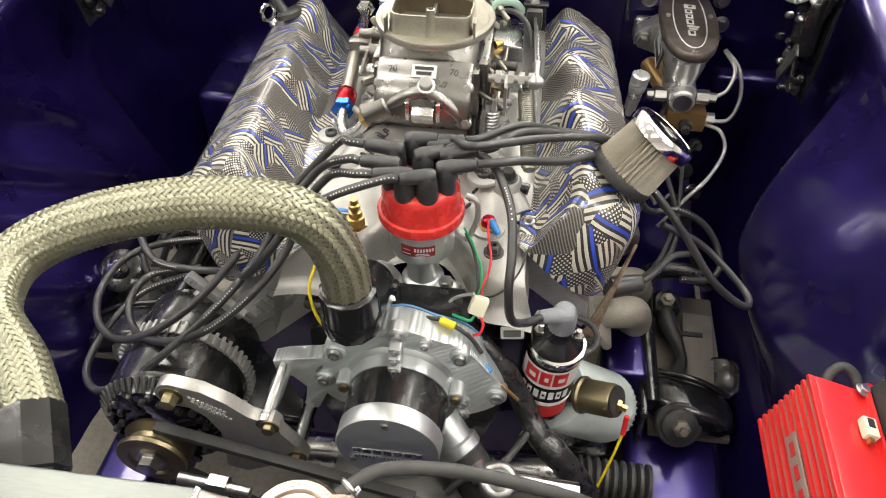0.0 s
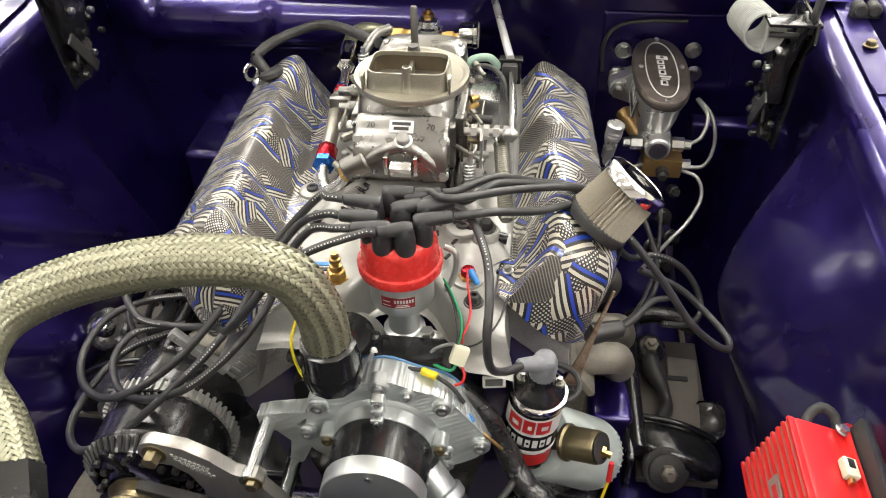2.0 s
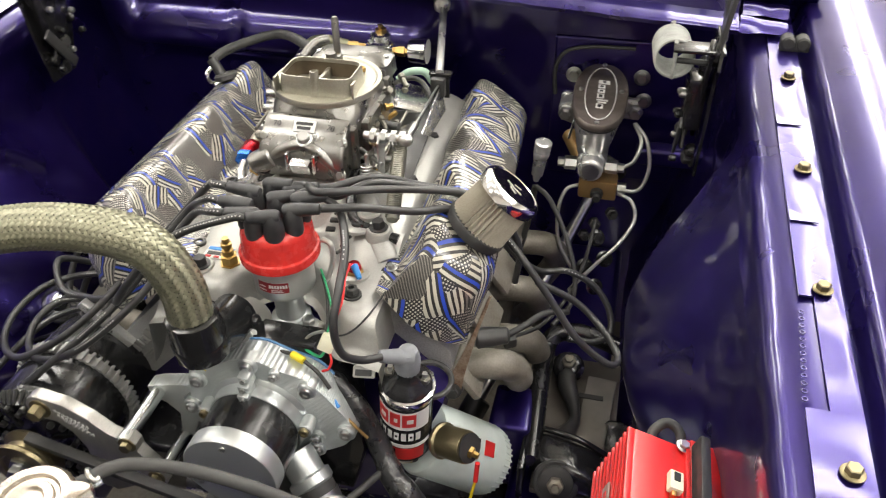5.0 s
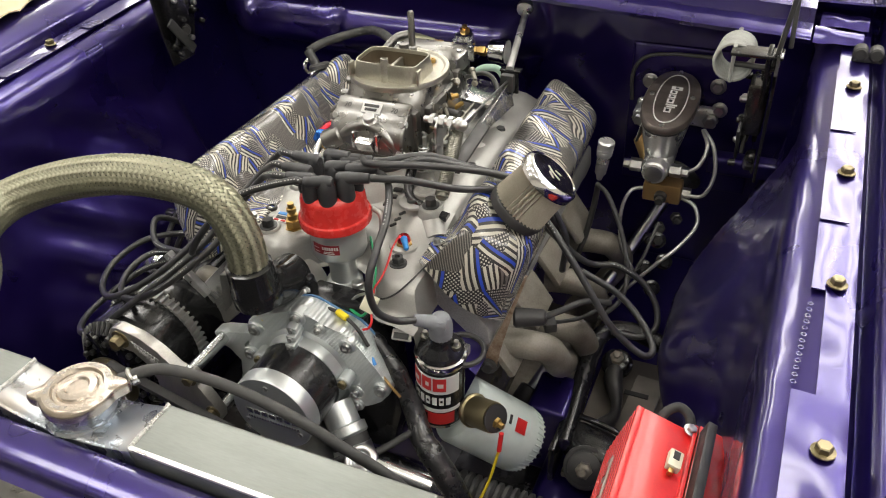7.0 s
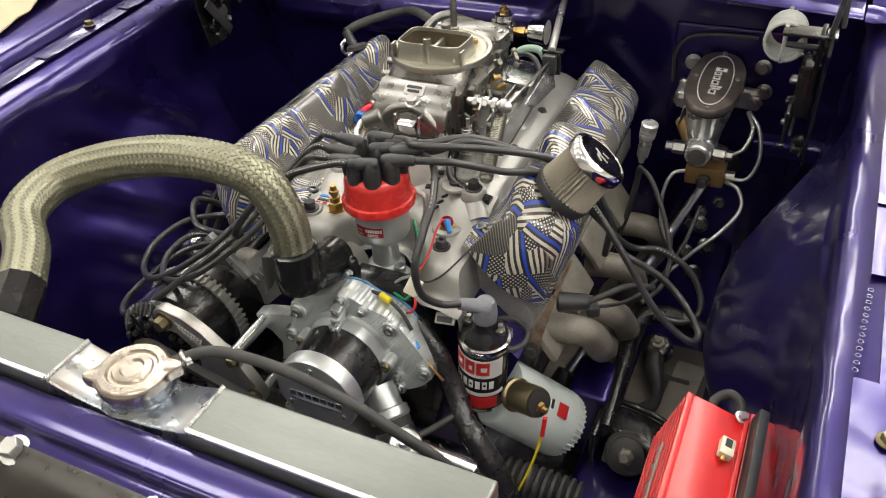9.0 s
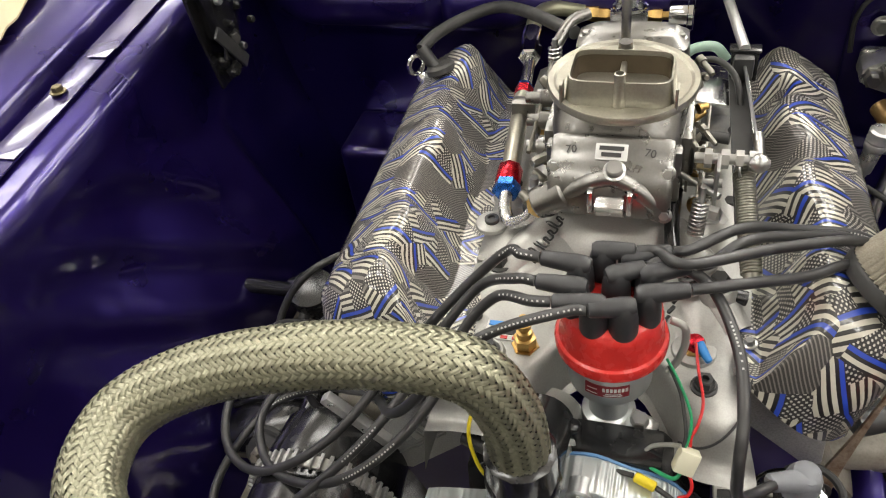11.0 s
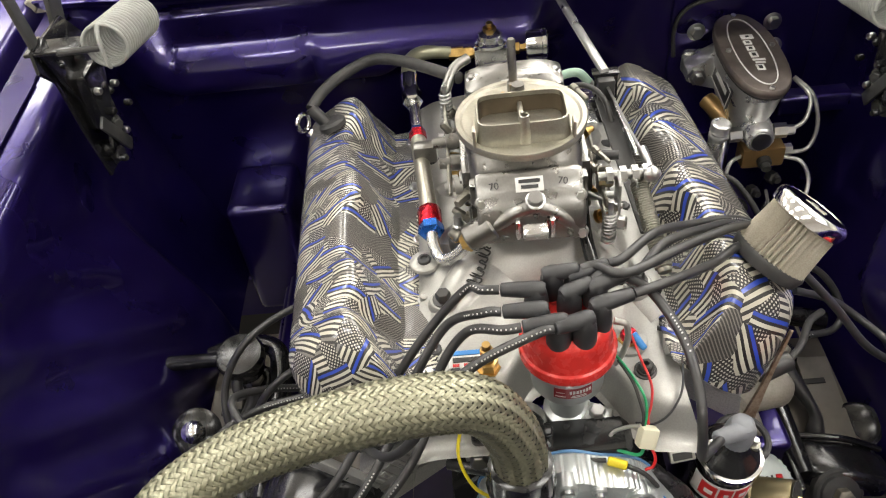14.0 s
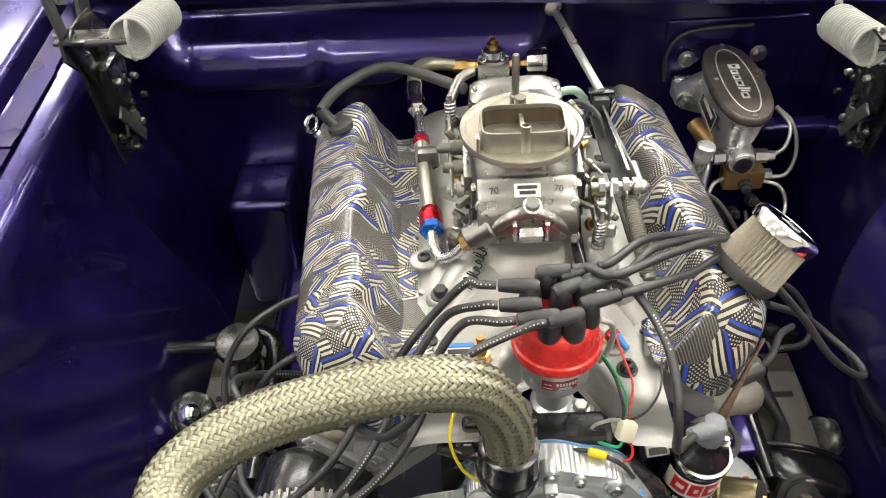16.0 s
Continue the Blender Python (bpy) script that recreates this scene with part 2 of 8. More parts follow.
    b.inputs["Coat Roughness"].default_value = 0.10
    crease = nd.new("ShaderNodeTexNoise")
    crease.inputs["Scale"].default_value = 55
    crease.inputs["Detail"].default_value = 3
    ln.new(uv, crease.inputs["Vector"])
    bump = nd.new("ShaderNodeBump")
    bump.inputs["Strength"].default_value = 0.6
    bump.inputs["Distance"].default_value = 0.002
    ln.new(crease.outputs["Fac"], bump.inputs["Height"])
    ln.new(bump.outputs["Normal"], b.inputs["Coat Normal"])
    return m


WRAP = wrap_material()

# ---- builders ----
X, Y, Z = Vector((1, 0, 0)), Vector((0, 1, 0)), Vector((0, 0, 1))
BASE = {}


def finish(bm, name, mat, loc, angle=38):
    bmesh.ops.remove_doubles(bm, verts=bm.verts, dist=1e-6)
    bmesh.ops.recalc_face_normals(bm, faces=bm.faces)
    bmesh.ops.translate(bm, verts=bm.verts, vec=-Vector(loc))
    me = bpy.data.meshes.new(name)
    bm.to_mesh(me)
    bm.free()
    me.materials.append(mat)
    for p in me.polygons:
        p.use_smooth = True
    me.set_sharp_from_angle(angle=radians(angle))
    return me


def thing(name, label, category, loc, group="", kind=""):
    ob = new(name)
    ob.empty_display_size = 0.02
    ob.location = loc
    BASE[ob] = Vector(loc)
    return tagged(ob, label, category, group, kind)


def part(name, bm, mat, parent, label="", angle=38):
    ob = new(name, finish(bm, name, mat, BASE[parent], angle))
    ob.parent = parent
    BASE[ob] = BASE[parent]
    if label:
        ob["label"] = label
    return ob


def solid(name, bm, mat, label, category, loc, group="", kind="", angle=38):
    ob = new(name, finish(bm, name, mat, loc, angle))
    ob.location = loc
    BASE[ob] = Vector(loc)
    return tagged(ob, label, category, group, kind)


def axes(n, hint=(0, 0, 1)):
    n = Vector(n).normalized()
    h = Vector(hint)
    if abs(n.dot(h)) > 0.98:
        h = Vector((0, 1, 0)) if abs(n.y) < 0.9 else Vector((1, 0, 0))
    u = h.cross(n).normalized()
    return u, n.cross(u), n


def box(bm, c, s, bev=0.0, rot=None, seg=2):
    m = Matrix.Translation(c) @ (rot or Matrix()) @ Matrix.Diagonal((*s, 1))
    vs = bmesh.ops.create_cube(bm, size=1, matrix=m)["verts"]
    if bev:
        es = list({e for v in vs for e in v.link_edges})
        bmesh.ops.bevel(bm, geom=es, offset=bev, segments=seg, affect="EDGES", profile=0.6)
    return bm


def lathe(bm, o, axis, profile, seg=24, hint=(0, 0, 1), squash=1.0):
    """Rings of (height, radius) along an axis from o, closed at both ends."""
    u, v, n = axes(axis, hint)
    o = Vector(o)
    rings = []
    for h, r in profile:
        rings.append([bm.verts.new(o + n * h + (u * math.cos(a) + v * math.sin(a) * squash) * max(r, 1e-5))
                      for a in (2 * math.pi * i / seg for i in range(seg))])
    for a, b in zip(rings, rings[1:]):
        for i in range(seg):
            bm.faces.new((a[i], a[(i + 1) % seg], b[(i + 1) % seg], b[i]))
    bm.faces.new(rings[0][::-1])
    bm.faces.new(rings[-1])
    return bm


def rod(bm, p0, p1, r, r1=None, seg=16, bev=0.0):
    d = Vector(p1) - Vector(p0)
    L = d.length
    r1 = r if r1 is None else r1
    prof = [(0, r), (L, r1)] if not bev else [(0, r - bev), (bev, r), (L - bev, r1), (L, r1 - bev)]
    return lathe(bm, p0, d, prof, seg)


def spline(pts, n=8):
    P = [Vector(p) for p in pts]
    Q = [2 * P[0] - P[1], *P, 2 * P[-1] - P[-2]]
    out = []
    for i in range(len(P) - 1):
        a, b, c, d = Q[i:i + 4]
        for k in range(n):
            t = k / n
            out.append(0.5 * ((2 * b) + (c - a) * t + (2 * a - 5 * b + 4 * c - d) * t * t + (3 * b - a - 3 * c + d) * t ** 3))
    return out + [P[-1]]


def frames(path):
    """Points of a path with a turning-free frame at each."""
    tang = [(path[min(i + 1, len(path) - 1)] - path[max(i - 1, 0)]).normalized() for i in range(len(path))]
    u = axes(tang[0])[0]
    out = []
    for p, t in zip(path, tang):
        u = (u - t * u.dot(t)).normalized()
        out.append((p, u, t.cross(u), t))
    return out


def tube(bm, pts, r, seg=10, n=8, straight=False, closed=False):
    path = [Vector(p) for p in pts] if straight else spline(pts, n)
    rad = r if callable(r) else (lambda s: r)
    rings = []
    fr = frames(path)
    for i, (p, u, v, t) in enumerate(fr):
        rr = rad(i / (len(fr) - 1))
        rings.append([bm.verts.new(p + (u * math.cos(a) + v * math.sin(a)) * rr) for a in (2 * math.pi * k / seg for k in range(seg))])
    for a, b in zip(rings, rings[1:]):
        for i in range(seg):
            bm.faces.new((a[i], a[(i + 1) % seg], b[(i + 1) % seg], b[i]))
    bm.faces.new(rings[0][::-1])
    bm.faces.new(rings[-1])
    return bm


def prism(bm, o, u, v, poly, depth, bev=0.0):
    """A polygon in the plane of u and v at o, drawn out by depth along u x v."""
    o, u, v = Vector(o), Vector(u).normalized(), Vector(v).normalized()
    n = u.cross(v)
    a = [bm.verts.new(o + u * x + v * y) for x, y in poly]
    b = [bm.verts.new(o + u * x + v * y + n * depth) for x, y in poly]
    k = len(poly)
    fs = [bm.faces.new(a[::-1]), bm.faces.new(b)]
    fs += [bm.faces.new((a[i], a[(i + 1) % k], b[(i + 1) % k], b[i])) for i in range(k)]
    if bev:
        es = list({e for f in fs[:2] for e in f.edges})
        bmesh.ops.bevel(bm, geom=es, offset=bev, segments=2, affect="EDGES", profile=0.6)
    return bm


def slab(bm, poly, y0, y1, bev=0.0):
    """A polygon of (x, z) drawn out from y0 to y1."""
    return prism(bm, (0, y1, 0), X, Z, poly, y1 - y0, bev)


def loft(bm, rings, cap0=True, cap1=True):
    """Closed outlines joined one to the next."""
    g = [[bm.verts.new(p) for p in r] for r in rings]
    k = len(g[0])
    for a, b in zip(g, g[1:]):
        for i in range(k):
            bm.faces.new((a[i], a[(i + 1) % k], b[(i + 1) % k], b[i]))
    if cap0:
        bm.faces.new(g[0][::-1])
    if cap1:
        bm.faces.new(g[-1])
    return bm


def oval(c, a, b, n=32, p=2.6, u=None, v=None):
    """A rounded outline of half widths a and b round c."""
    u, v = u or Vector((1, 0, 0)), v or Vector((0, 1, 0))
    out = []
    for i in range(n):
        t = 2 * math.pi * i / n
        x, y = math.cos(t), math.sin(t)
        out.append(Vector(c) + u * (a * math.copysign(abs(x) ** (2 / p), x)) + v * (b * math.copysign(abs(y) ** (2 / p), y)))
    return out


def bolt(bm, p, n, size=0.006, h=0.005, washer=True, socket=False):
    p, n = Vector(p), Vector(n).normalized()
    if washer:
        lathe(bm, p, n, [(0, size * 1.45), (0.0012, size * 1.45), (0.0016, size * 1.3)], 16)
        p = p + n * 0.0014
    if socket:
        lathe(bm, p, n, [(0, size), (h * 0.85, size), (h, size * 0.88), (h, size * 0.55), (h * 0.4, size * 0.5)], 16)
    else:
        lathe(bm, p, n, [(0, size), (h * 0.85, size), (h, size * 0.85)], 6)
    return bm


def ring(bm, c, n, R, r, seg=28, sub=8):
    u, v, n = axes(n)
    c = Vector(c)
    rows = []
    for i in range(seg):
        a = 2 * math.pi * i / seg
        d = u * math.cos(a) + v * math.sin(a)
        rows.append([bm.verts.new(c + d * (R + r * math.cos(b)) + n * r * math.sin(b)) for b in (2 * math.pi * k / sub for k in range(sub))])
    for i in range(seg):
        a, b = rows[i], rows[(i + 1) % seg]
        for k in range(sub):
            bm.faces.new((a[k], a[(k + 1) % sub], b[(k + 1) % sub], b[k]))
    return bm


def coil(bm, p0, p1, R, r, turns, seg=6, per=14):
    p0, p1 = Vector(p0), Vector(p1)
    u, v, n = axes(p1 - p0)
    L = (p1 - p0).length
    N = int(turns * per)
    pts = [p0 + n * (L * i / N) + (u * math.cos(2 * math.pi * i / per) + v * math.sin(2 * math.pi * i / per)) * R for i in range(N + 1)]
    return tube(bm, pts, r, seg, straight=True)


def sheet(bm, rows, thick=0.0):
    """A grid of points, as a skin (thickened along its normals when thick is given)."""
    g = [[bm.verts.new(p) for p in r] for r in rows]
    for a, b in zip(g, g[1:]):
        for i in range(len(a) - 1):
            bm.faces.new((a[i], a[i + 1], b[i + 1], b[i]))
    if thick:
        bmesh.ops.recalc_face_normals(bm, faces=bm.faces)
        bmesh.ops.solidify(bm, geom=list(bm.faces), thickness=thick)
    return bm


def nb():
    return bmesh.new()



# ---- the garage round the car ----
ROOM = 5.0
solid("floor", box(nb(), (0, 0, -0.05), (2 * ROOM, 2 * ROOM, 0.1)), CONCRETE, "grey stained concrete garage floor", "floor", (0, 0, 0), kind="structure")
solid("ceiling", box(nb(), (0, 0, 3.05), (2 * ROOM + 0.2, 2 * ROOM + 0.2, 0.1)), WALLPAINT, "plain white garage ceiling", "ceiling", (0, 0, 3), kind="structure")
for nm, c, s in (("wall_north", (0, ROOM + 0.05, 1.5), (2 * ROOM + 0.2, 0.1, 3)), ("wall_south", (0, -ROOM - 0.05, 1.5), (2 * ROOM + 0.2, 0.1, 3)),
                 ("wall_east", (ROOM + 0.05, 0, 1.5), (0.1, 2 * ROOM, 3)), ("wall_west", (-ROOM - 0.05, 0, 1.5), (0.1, 2 * ROOM, 3))):
    solid(nm, box(nb(), c, s), WALLPAINT, "plain pale painted garage wall", "wall", (c[0], c[1], 0), kind="structure")
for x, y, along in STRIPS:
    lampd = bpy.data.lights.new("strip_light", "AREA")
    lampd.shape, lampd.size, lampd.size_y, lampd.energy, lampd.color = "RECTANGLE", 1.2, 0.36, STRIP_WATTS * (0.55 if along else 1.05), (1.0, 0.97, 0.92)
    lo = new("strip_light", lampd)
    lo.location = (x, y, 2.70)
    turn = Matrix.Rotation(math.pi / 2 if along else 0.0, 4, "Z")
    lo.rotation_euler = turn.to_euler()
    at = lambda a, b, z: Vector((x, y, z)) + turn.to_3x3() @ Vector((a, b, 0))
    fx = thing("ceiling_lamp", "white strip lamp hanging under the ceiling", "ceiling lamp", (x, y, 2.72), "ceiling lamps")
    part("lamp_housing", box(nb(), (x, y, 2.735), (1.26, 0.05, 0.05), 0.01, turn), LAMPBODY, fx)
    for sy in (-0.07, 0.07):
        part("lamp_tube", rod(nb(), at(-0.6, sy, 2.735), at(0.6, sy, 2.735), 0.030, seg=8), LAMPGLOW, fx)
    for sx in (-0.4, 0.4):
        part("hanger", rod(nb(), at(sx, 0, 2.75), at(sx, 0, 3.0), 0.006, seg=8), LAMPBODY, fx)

# ---- car body round the engine bay ----
RX, LX = 0.485, -0.545          # inner edges of the two aprons at the top


def ramp(a, b, x):
    t = min(1.0, max(0.0, (x - a) / (b - a)))
    return t * t * (3 - 2 * t)


def rail_z(y):
    return 0.868 + 0.066 * (y + 0.2)


def apron(side):
    """The inner wing panel: a rounded top, a wall leaning inward and a few soft dents."""
    bm = nb()
    rows = []
    ys = [-0.46 + 1.03 * i / 190 for i in range(191)] + [0.62, 0.72, 0.85, 1.0]
    for y in ys:
        top = rail_z(y) - 0.006
        prof = [(0.052, 0.006), (0.03, 0.004), (0.012, 0.0), (0.003, -0.006), (-0.002, -0.016), (-0.003, -0.03), (-0.003, -0.05), (-0.004, -0.07), (-0.005, -0.09),
                (-0.007, -0.11), (-0.010, -0.13), (-0.011, -0.15), (-0.014, -0.17), (-0.019, -0.20), (-0.026, -0.23), (-0.034, -0.26), (-0.044, -0.29), (-0.055, -0.33),
                (-0.075, -0.38), (-0.10, -0.44)]
        row = []
        fine = []
        for (a, c), (a2, c2) in zip(prof, prof[1:]):
            n = 5 if c < -0.02 else 1
            fine += [(a + (a2 - a) * k / n, c + (c2 - c) * k / n) for k in range(n)]
        for dx, dz in fine + [prof[-1]]:
            # the spring tower bulges inward and ends in a slanting crease
            z = top + dz
            edge = 0.268 - 0.5 * max(0.0, 0.828 - z) if side > 0 else 0.34
            swell = ramp(-0.12, 0.10, y) * (1 - ramp(edge - 0.006, edge + 0.030, y))
            full = -0.098 * ramp(-0.01, -0.235, dz) ** 0.8 + 0.06 * ramp(-0.22, -0.36, dz) if side > 0 else -0.085 * ramp(-0.08, -0.36, dz)
            if dz < -0.03:
                dx = dx * (1 - swell) + min(dx, dx * 0.3 + full) * swell
            x = (RX + dx) if side > 0 else (LX - dx)
            w = noise.noise(Vector((x * 9 + 3, y * 9, dz * 9))) * 0.004 * (1 if dz < -0.03 else 0.35)
            w += noise.noise(Vector((x * 26, y * 26 + 4, dz * 26))) * 0.0012
            if side < 0 and dz < -0.03:      # shallow diagonal ribs, added so the wall catches streaks of light
                w += 0.0060 * math.sin(2 * math.pi * (z + 0.85 * y) / 0.105 + 1.2) * ramp(-0.03, -0.12, dz) * (1 - ramp(0.24, 0.32, y)) * ramp(-0.08, 0.06, y)
            row.append(Vector((x - side * w, y, top + dz)))
        rows.append(row)
    sheet(bm, rows, 0.002)
    return bm


rightwing = thing("wall_right_wing", "dark purple painted inner wing panel with bolted flange", "inner wing", (RX, 0, 0.5), kind="structure")
part("apron_panel", apron(1), PURPLE, rightwing, angle=60)
leftwing = thing("wall_left_wing", "dark purple painted inner wing panel with rounded top", "inner wing", (LX, 0, 0.5), kind="structure")
part("apron_panel", apron(-1), PURPLE, leftwing, angle=60)


# fender flange on the wings: bolted strip, gap and fender skin
for side, root, ex in ((1, rightwing, RX), (-1, leftwing, LX)):
    out = lambda d: ex + side * d
    segs = [(-0.46, -0.155, 0.022), (-0.155, -0.03, 0.040), (-0.03, 0.40, 0.028), (0.40, 1.0, 0.030)]
    for y0, y1, inner in segs:
        grid = []
        for i in range(int((y1 - y0) / 0.008) + 2):
            y = y0 + (y1 - y0) * i / (int((y1 - y0) / 0.008) + 1)
            grid.append([Vector((out(d), y, rail_z(y) + 0.003 + (0.0018 if y < -0.1 else 0.0009) * noise.noise(Vector((d * 30, y * 22, 1.5))) * (d < 0.062)))
                         for d in [inner + (0.064 - inner) * k / 8 for k in range(9)]])
        part("fender_flange", sheet(nb(), grid, 0.002), PURPLE, root, "dented glossy flange", angle=60)
    # pressed triangular notches along the flange
    for y in (0.245, 0.072):
        prism(bm := nb(), (out(0.028), y, rail_z(y) + 0.0042), X * side, Y, [(0.0, 0.0), (0.026, 0.0), (0.0, 0.020)], 0.0012 * side, 0)
        part("notch", bm, PURPLE, root, "triangular notch in the flange")
    bm = nb()
    rows = []
    for i in range(30):
        y = -0.5 + 1.6 * i / 29
        z = rail_z(y)
        rows.append([Vector((out(d), y, z + h)) for d, h in ((0.064, 0.003), (0.066, -0.014), (0.072, -0.018), (0.076, -0.006), (0.078, 0.012), (0.086, 0.021),
                                                              (0.16, 0.024), (0.24, 0.018), (0.36, 0.004), (0.46, -0.04), (0.52, -0.12), (0.54, -0.28), (0.54, -0.5))])
    sheet(bm, rows, 0.0015)
    part("fender_skin", bm, PURPLE, root, "glossy purple front fender edge", angle=60)
for y in (0.52, 0.352, 0.160, -0.022, -0.210):
    b = part("flange_bolt", bolt(nb(), (0.533, y, rail_z(y) + 0.005), (0, 0.05, 1), 0.0062, 0.006), GOLDZINC, rightwing, "yellow zinc flange bolt")
for y in (0.479, 0.18, -0.02):
    part("flange_bolt", bolt(nb(), (-0.593, y, rail_z(y) + 0.005), (0, 0.05, 1), 0.0062, 0.006), GOLDZINC, leftwing, "yellow zinc flange bolt")
# stamped plate on the flange, its characters as plain dots
bm = nb()
for i in range(13):
    y = -0.145 + 0.0080 * i
    ring(bm, (0.508 + 0.0005 * i, y, rail_z(y) + 0.0008), Z, 0.0021, 0.0006, 10, 6)
tagged(part("stamped_mark", bm, PURPLE, rightwing, "row of small stamped marks"), kind="stuff")
TANRUBBER = material("tan_rubber", (0.36, 0.33, 0.27), 0.6, stain=0.4, stain_scale=40)
for bx, y, wing, mat in ((0.545, 0.43, rightwing, RUBBER), (-0.615, 0.565, leftwing, TANRUBBER)):
    clip = part("bumper_clip", box(nb(), (bx, y, rail_z(y) + 0.008), (0.036, 0.016, 0.010), 0.003), mat, wing, "rubber bumper clip with two loops")
    for dx in (-0.009, 0.009):
        part("loop", rod(nb(), (bx + dx, y - 0.010, rail_z(y) + 0.014), (bx + dx, y + 0.010, rail_z(y) + 0.014), 0.0088, seg=20, bev=0.002), mat, clip)

# firewall with its stamped shelf and the cowl above
fw = thing("wall_firewall", "glossy deep purple painted firewall with stamped shelf", "firewall", (0, 0.55, 0.4), kind="structure")
bm = nb()
rows = []
xs = [-0.60 + 1.18 * i / 118 for i in range(119)]


def ss(a, b, x):
    t = min(1.0, max(0.0, (x - a) / (b - a)))
    return t * t * (3 - 2 * t)


def shelf(x):
    """How far the stamped shelf stands out of the firewall at x."""
    return ss(-0.56, -0.42, x) * (1 - ss(0.02, 0.10, x))


for k in range(60):
    s = k / 59
    row = []
    for x in xs:
        z = 0.30 + 0.655 * s
        y = 0.552
        f = shelf(x)
        step = 0.022 * ss(-0.17, -0.12, x)       # the shelf's lower edge steps up
        lo = 0.782 + step
        rise = ss(lo, lo + 0.055, z)
        back = ss(0.858, 0.935, z)
        y -= f * (0.088 * rise - 0.058 * back)
        y -= 0.012 * math.exp(-((x + 0.253) / 0.006) ** 2) * f * ss(0.79, 0.82, z) * (1 - ss(0.865, 0.885, z)) * -1
        y -= 0.03 * ss(0.925, 0.955, z)
        row.append(Vector((x, y, z)))
    rows.append(row)
sheet(bm, rows, 0.003)
part("firewall_panel", bm, PURPLE, fw, angle=70)
bm = nb()
rows = []
for i in range(120):
    x = -0.53 + 1.005 * i / 119
    z = 0.985 - 0.045 * (x + 0.42) / 0.8 + 0.0012 * noise.noise(Vector((x * 30, 0, 2)))
    rows.append([Vector((x, yy, z + dz)) for yy, dz in ((0.437, -0.010), (0.434, -0.004), (0.437, 0.0), (0.46, 0.002), (0.475, 0.004), (0.48, 0.022), (0.50, 0.026), (0.62, 0.035), (0.95, 0.06))])
sheet(bm, rows, 0.0018)
part("cowl_panel", bm, PURPLE, fw, "glossy purple cowl with a pressed lip", angle=50)
# pedal-side pad and lower ledges
bm = nb()
box(bm, (0.33, 0.5505, 0.74), (0.20, 0.010, 0.24), 0.0048, seg=4)
part("firewall_pad", bm, PURPLE, fw)
bm = nb()
box(bm, (-0.38, 0.50, 0.53), (0.10, 0.11, 0.22), 0.015, seg=3)
box(bm, (-0.33, 0.36, 0.45), (0.07, 0.40, 0.10), 0.02, seg=3)
box(bm, (0.43, 0.49, 0.705), (0.12, 0.03, 0.03), 0.008, seg=3)
part("firewall_ledge", bm, PURPLE, fw)

# chassis rails, crossmember and dark floor pan far below
chas = thing("chassis", "purple painted chassis rails and crossmember", "chassis", (0, 0, 0.3), kind="structure")
for sx, wd in ((0.318, 0.115), (-0.34, 0.075)):
    part("chassis_rail", box(nb(), (sx, 0.05, 0.42), (wd, 1.0, 0.11), 0.012, seg=3), PURPLE, chas)
part("crossmember", box(nb(), (-0.02, 0.09, 0.36), (0.62, 0.16, 0.10), 0.015, seg=3), GLOSSBLACK, chas)
part("rail_bracket", box(nb(), (0.255, 0.085, 0.485), (0.055, 0.075, 0.12), 0.008, seg=3), PURPLE, chas, "purple upright bracket")
part("front_crossmember", box(nb(), (-0.02, -0.31, 0.40), (0.9, 0.06, 0.08), 0.015, seg=3), PURPLE, chas)

# front rail
support = thing("radiator_support", "purple painted radiator support rail", "radiator support", (0, -0.42, 0.5), kind="structure")
bm = nb()
sheet(bm, [[Vector((x, y, z)) for y, z in ((-0.403, 0.80), (-0.403, 0.870), (-0.4045, 0.8725), (-0.408, 0.873), (-0.420, 0.8725), (-0.430, 0.871), (-0.4335, 0.8695), (-0.435, 0.866), (-0.4355, 0.862), (-0.4375, 0.859), (-0.446, 0.857))]
           for x in [-0.62 + 1.2 * i / 60 for i in range(61)]], 0.002)
part("upper_rail", bm, PURPLE, support, angle=60)

# pressed step, rubber seal and vent strip on the cowl
bm = nb()
box(bm, (0.19, 0.66, 0.995), (0.05, 0.03, 0.008), 0.003, Matrix.Rotation(radians(-3), 4, "Y"))
part("cowl_pad", bm, PURPLE, fw, "pressed pad on the cowl")
seal = thing("cowl_seal", "long black rubber hood seal on the cowl", "rubber seal", (0, 0.78, 1.03))
part("seal_strip", tube(nb(), [(-0.62, 0.80, 1.052), (-0.3, 0.795, 1.043), (0.0, 0.79, 1.028), (0.3, 0.785, 1.012), (0.58, 0.78, 0.998)], 0.011, 12, 8), RUBBER, seal)
# crumpled lining sheet at the rear of the wing
liner = thing("corner_gusset", "dented purple gusset plate at the wing corner", "gusset", (0.50, 0.42, 0.90))
for dy, dx in ((0.455, 0.0), (0.505, 0.006)):
    bm = nb()
    rows = []
    for i in range(12):
        row = []
        for k in range(7):
            x = 0.478 + dx + 0.060 * i / 11
            y = dy + 0.036 * k / 6
            row.append(Vector((x, y, rail_z(y) + 0.010 + 0.014 * math.sin(math.pi * k / 6) * (1 - 0.4 * i / 11) + 0.003 * noise.noise(Vector((x * 40, y * 40, 3))))))
        rows.append(row)
    part("gusset_plate", sheet(bm, rows, 0.0015), PURPLE, liner, "dented glossy plate", angle=60)

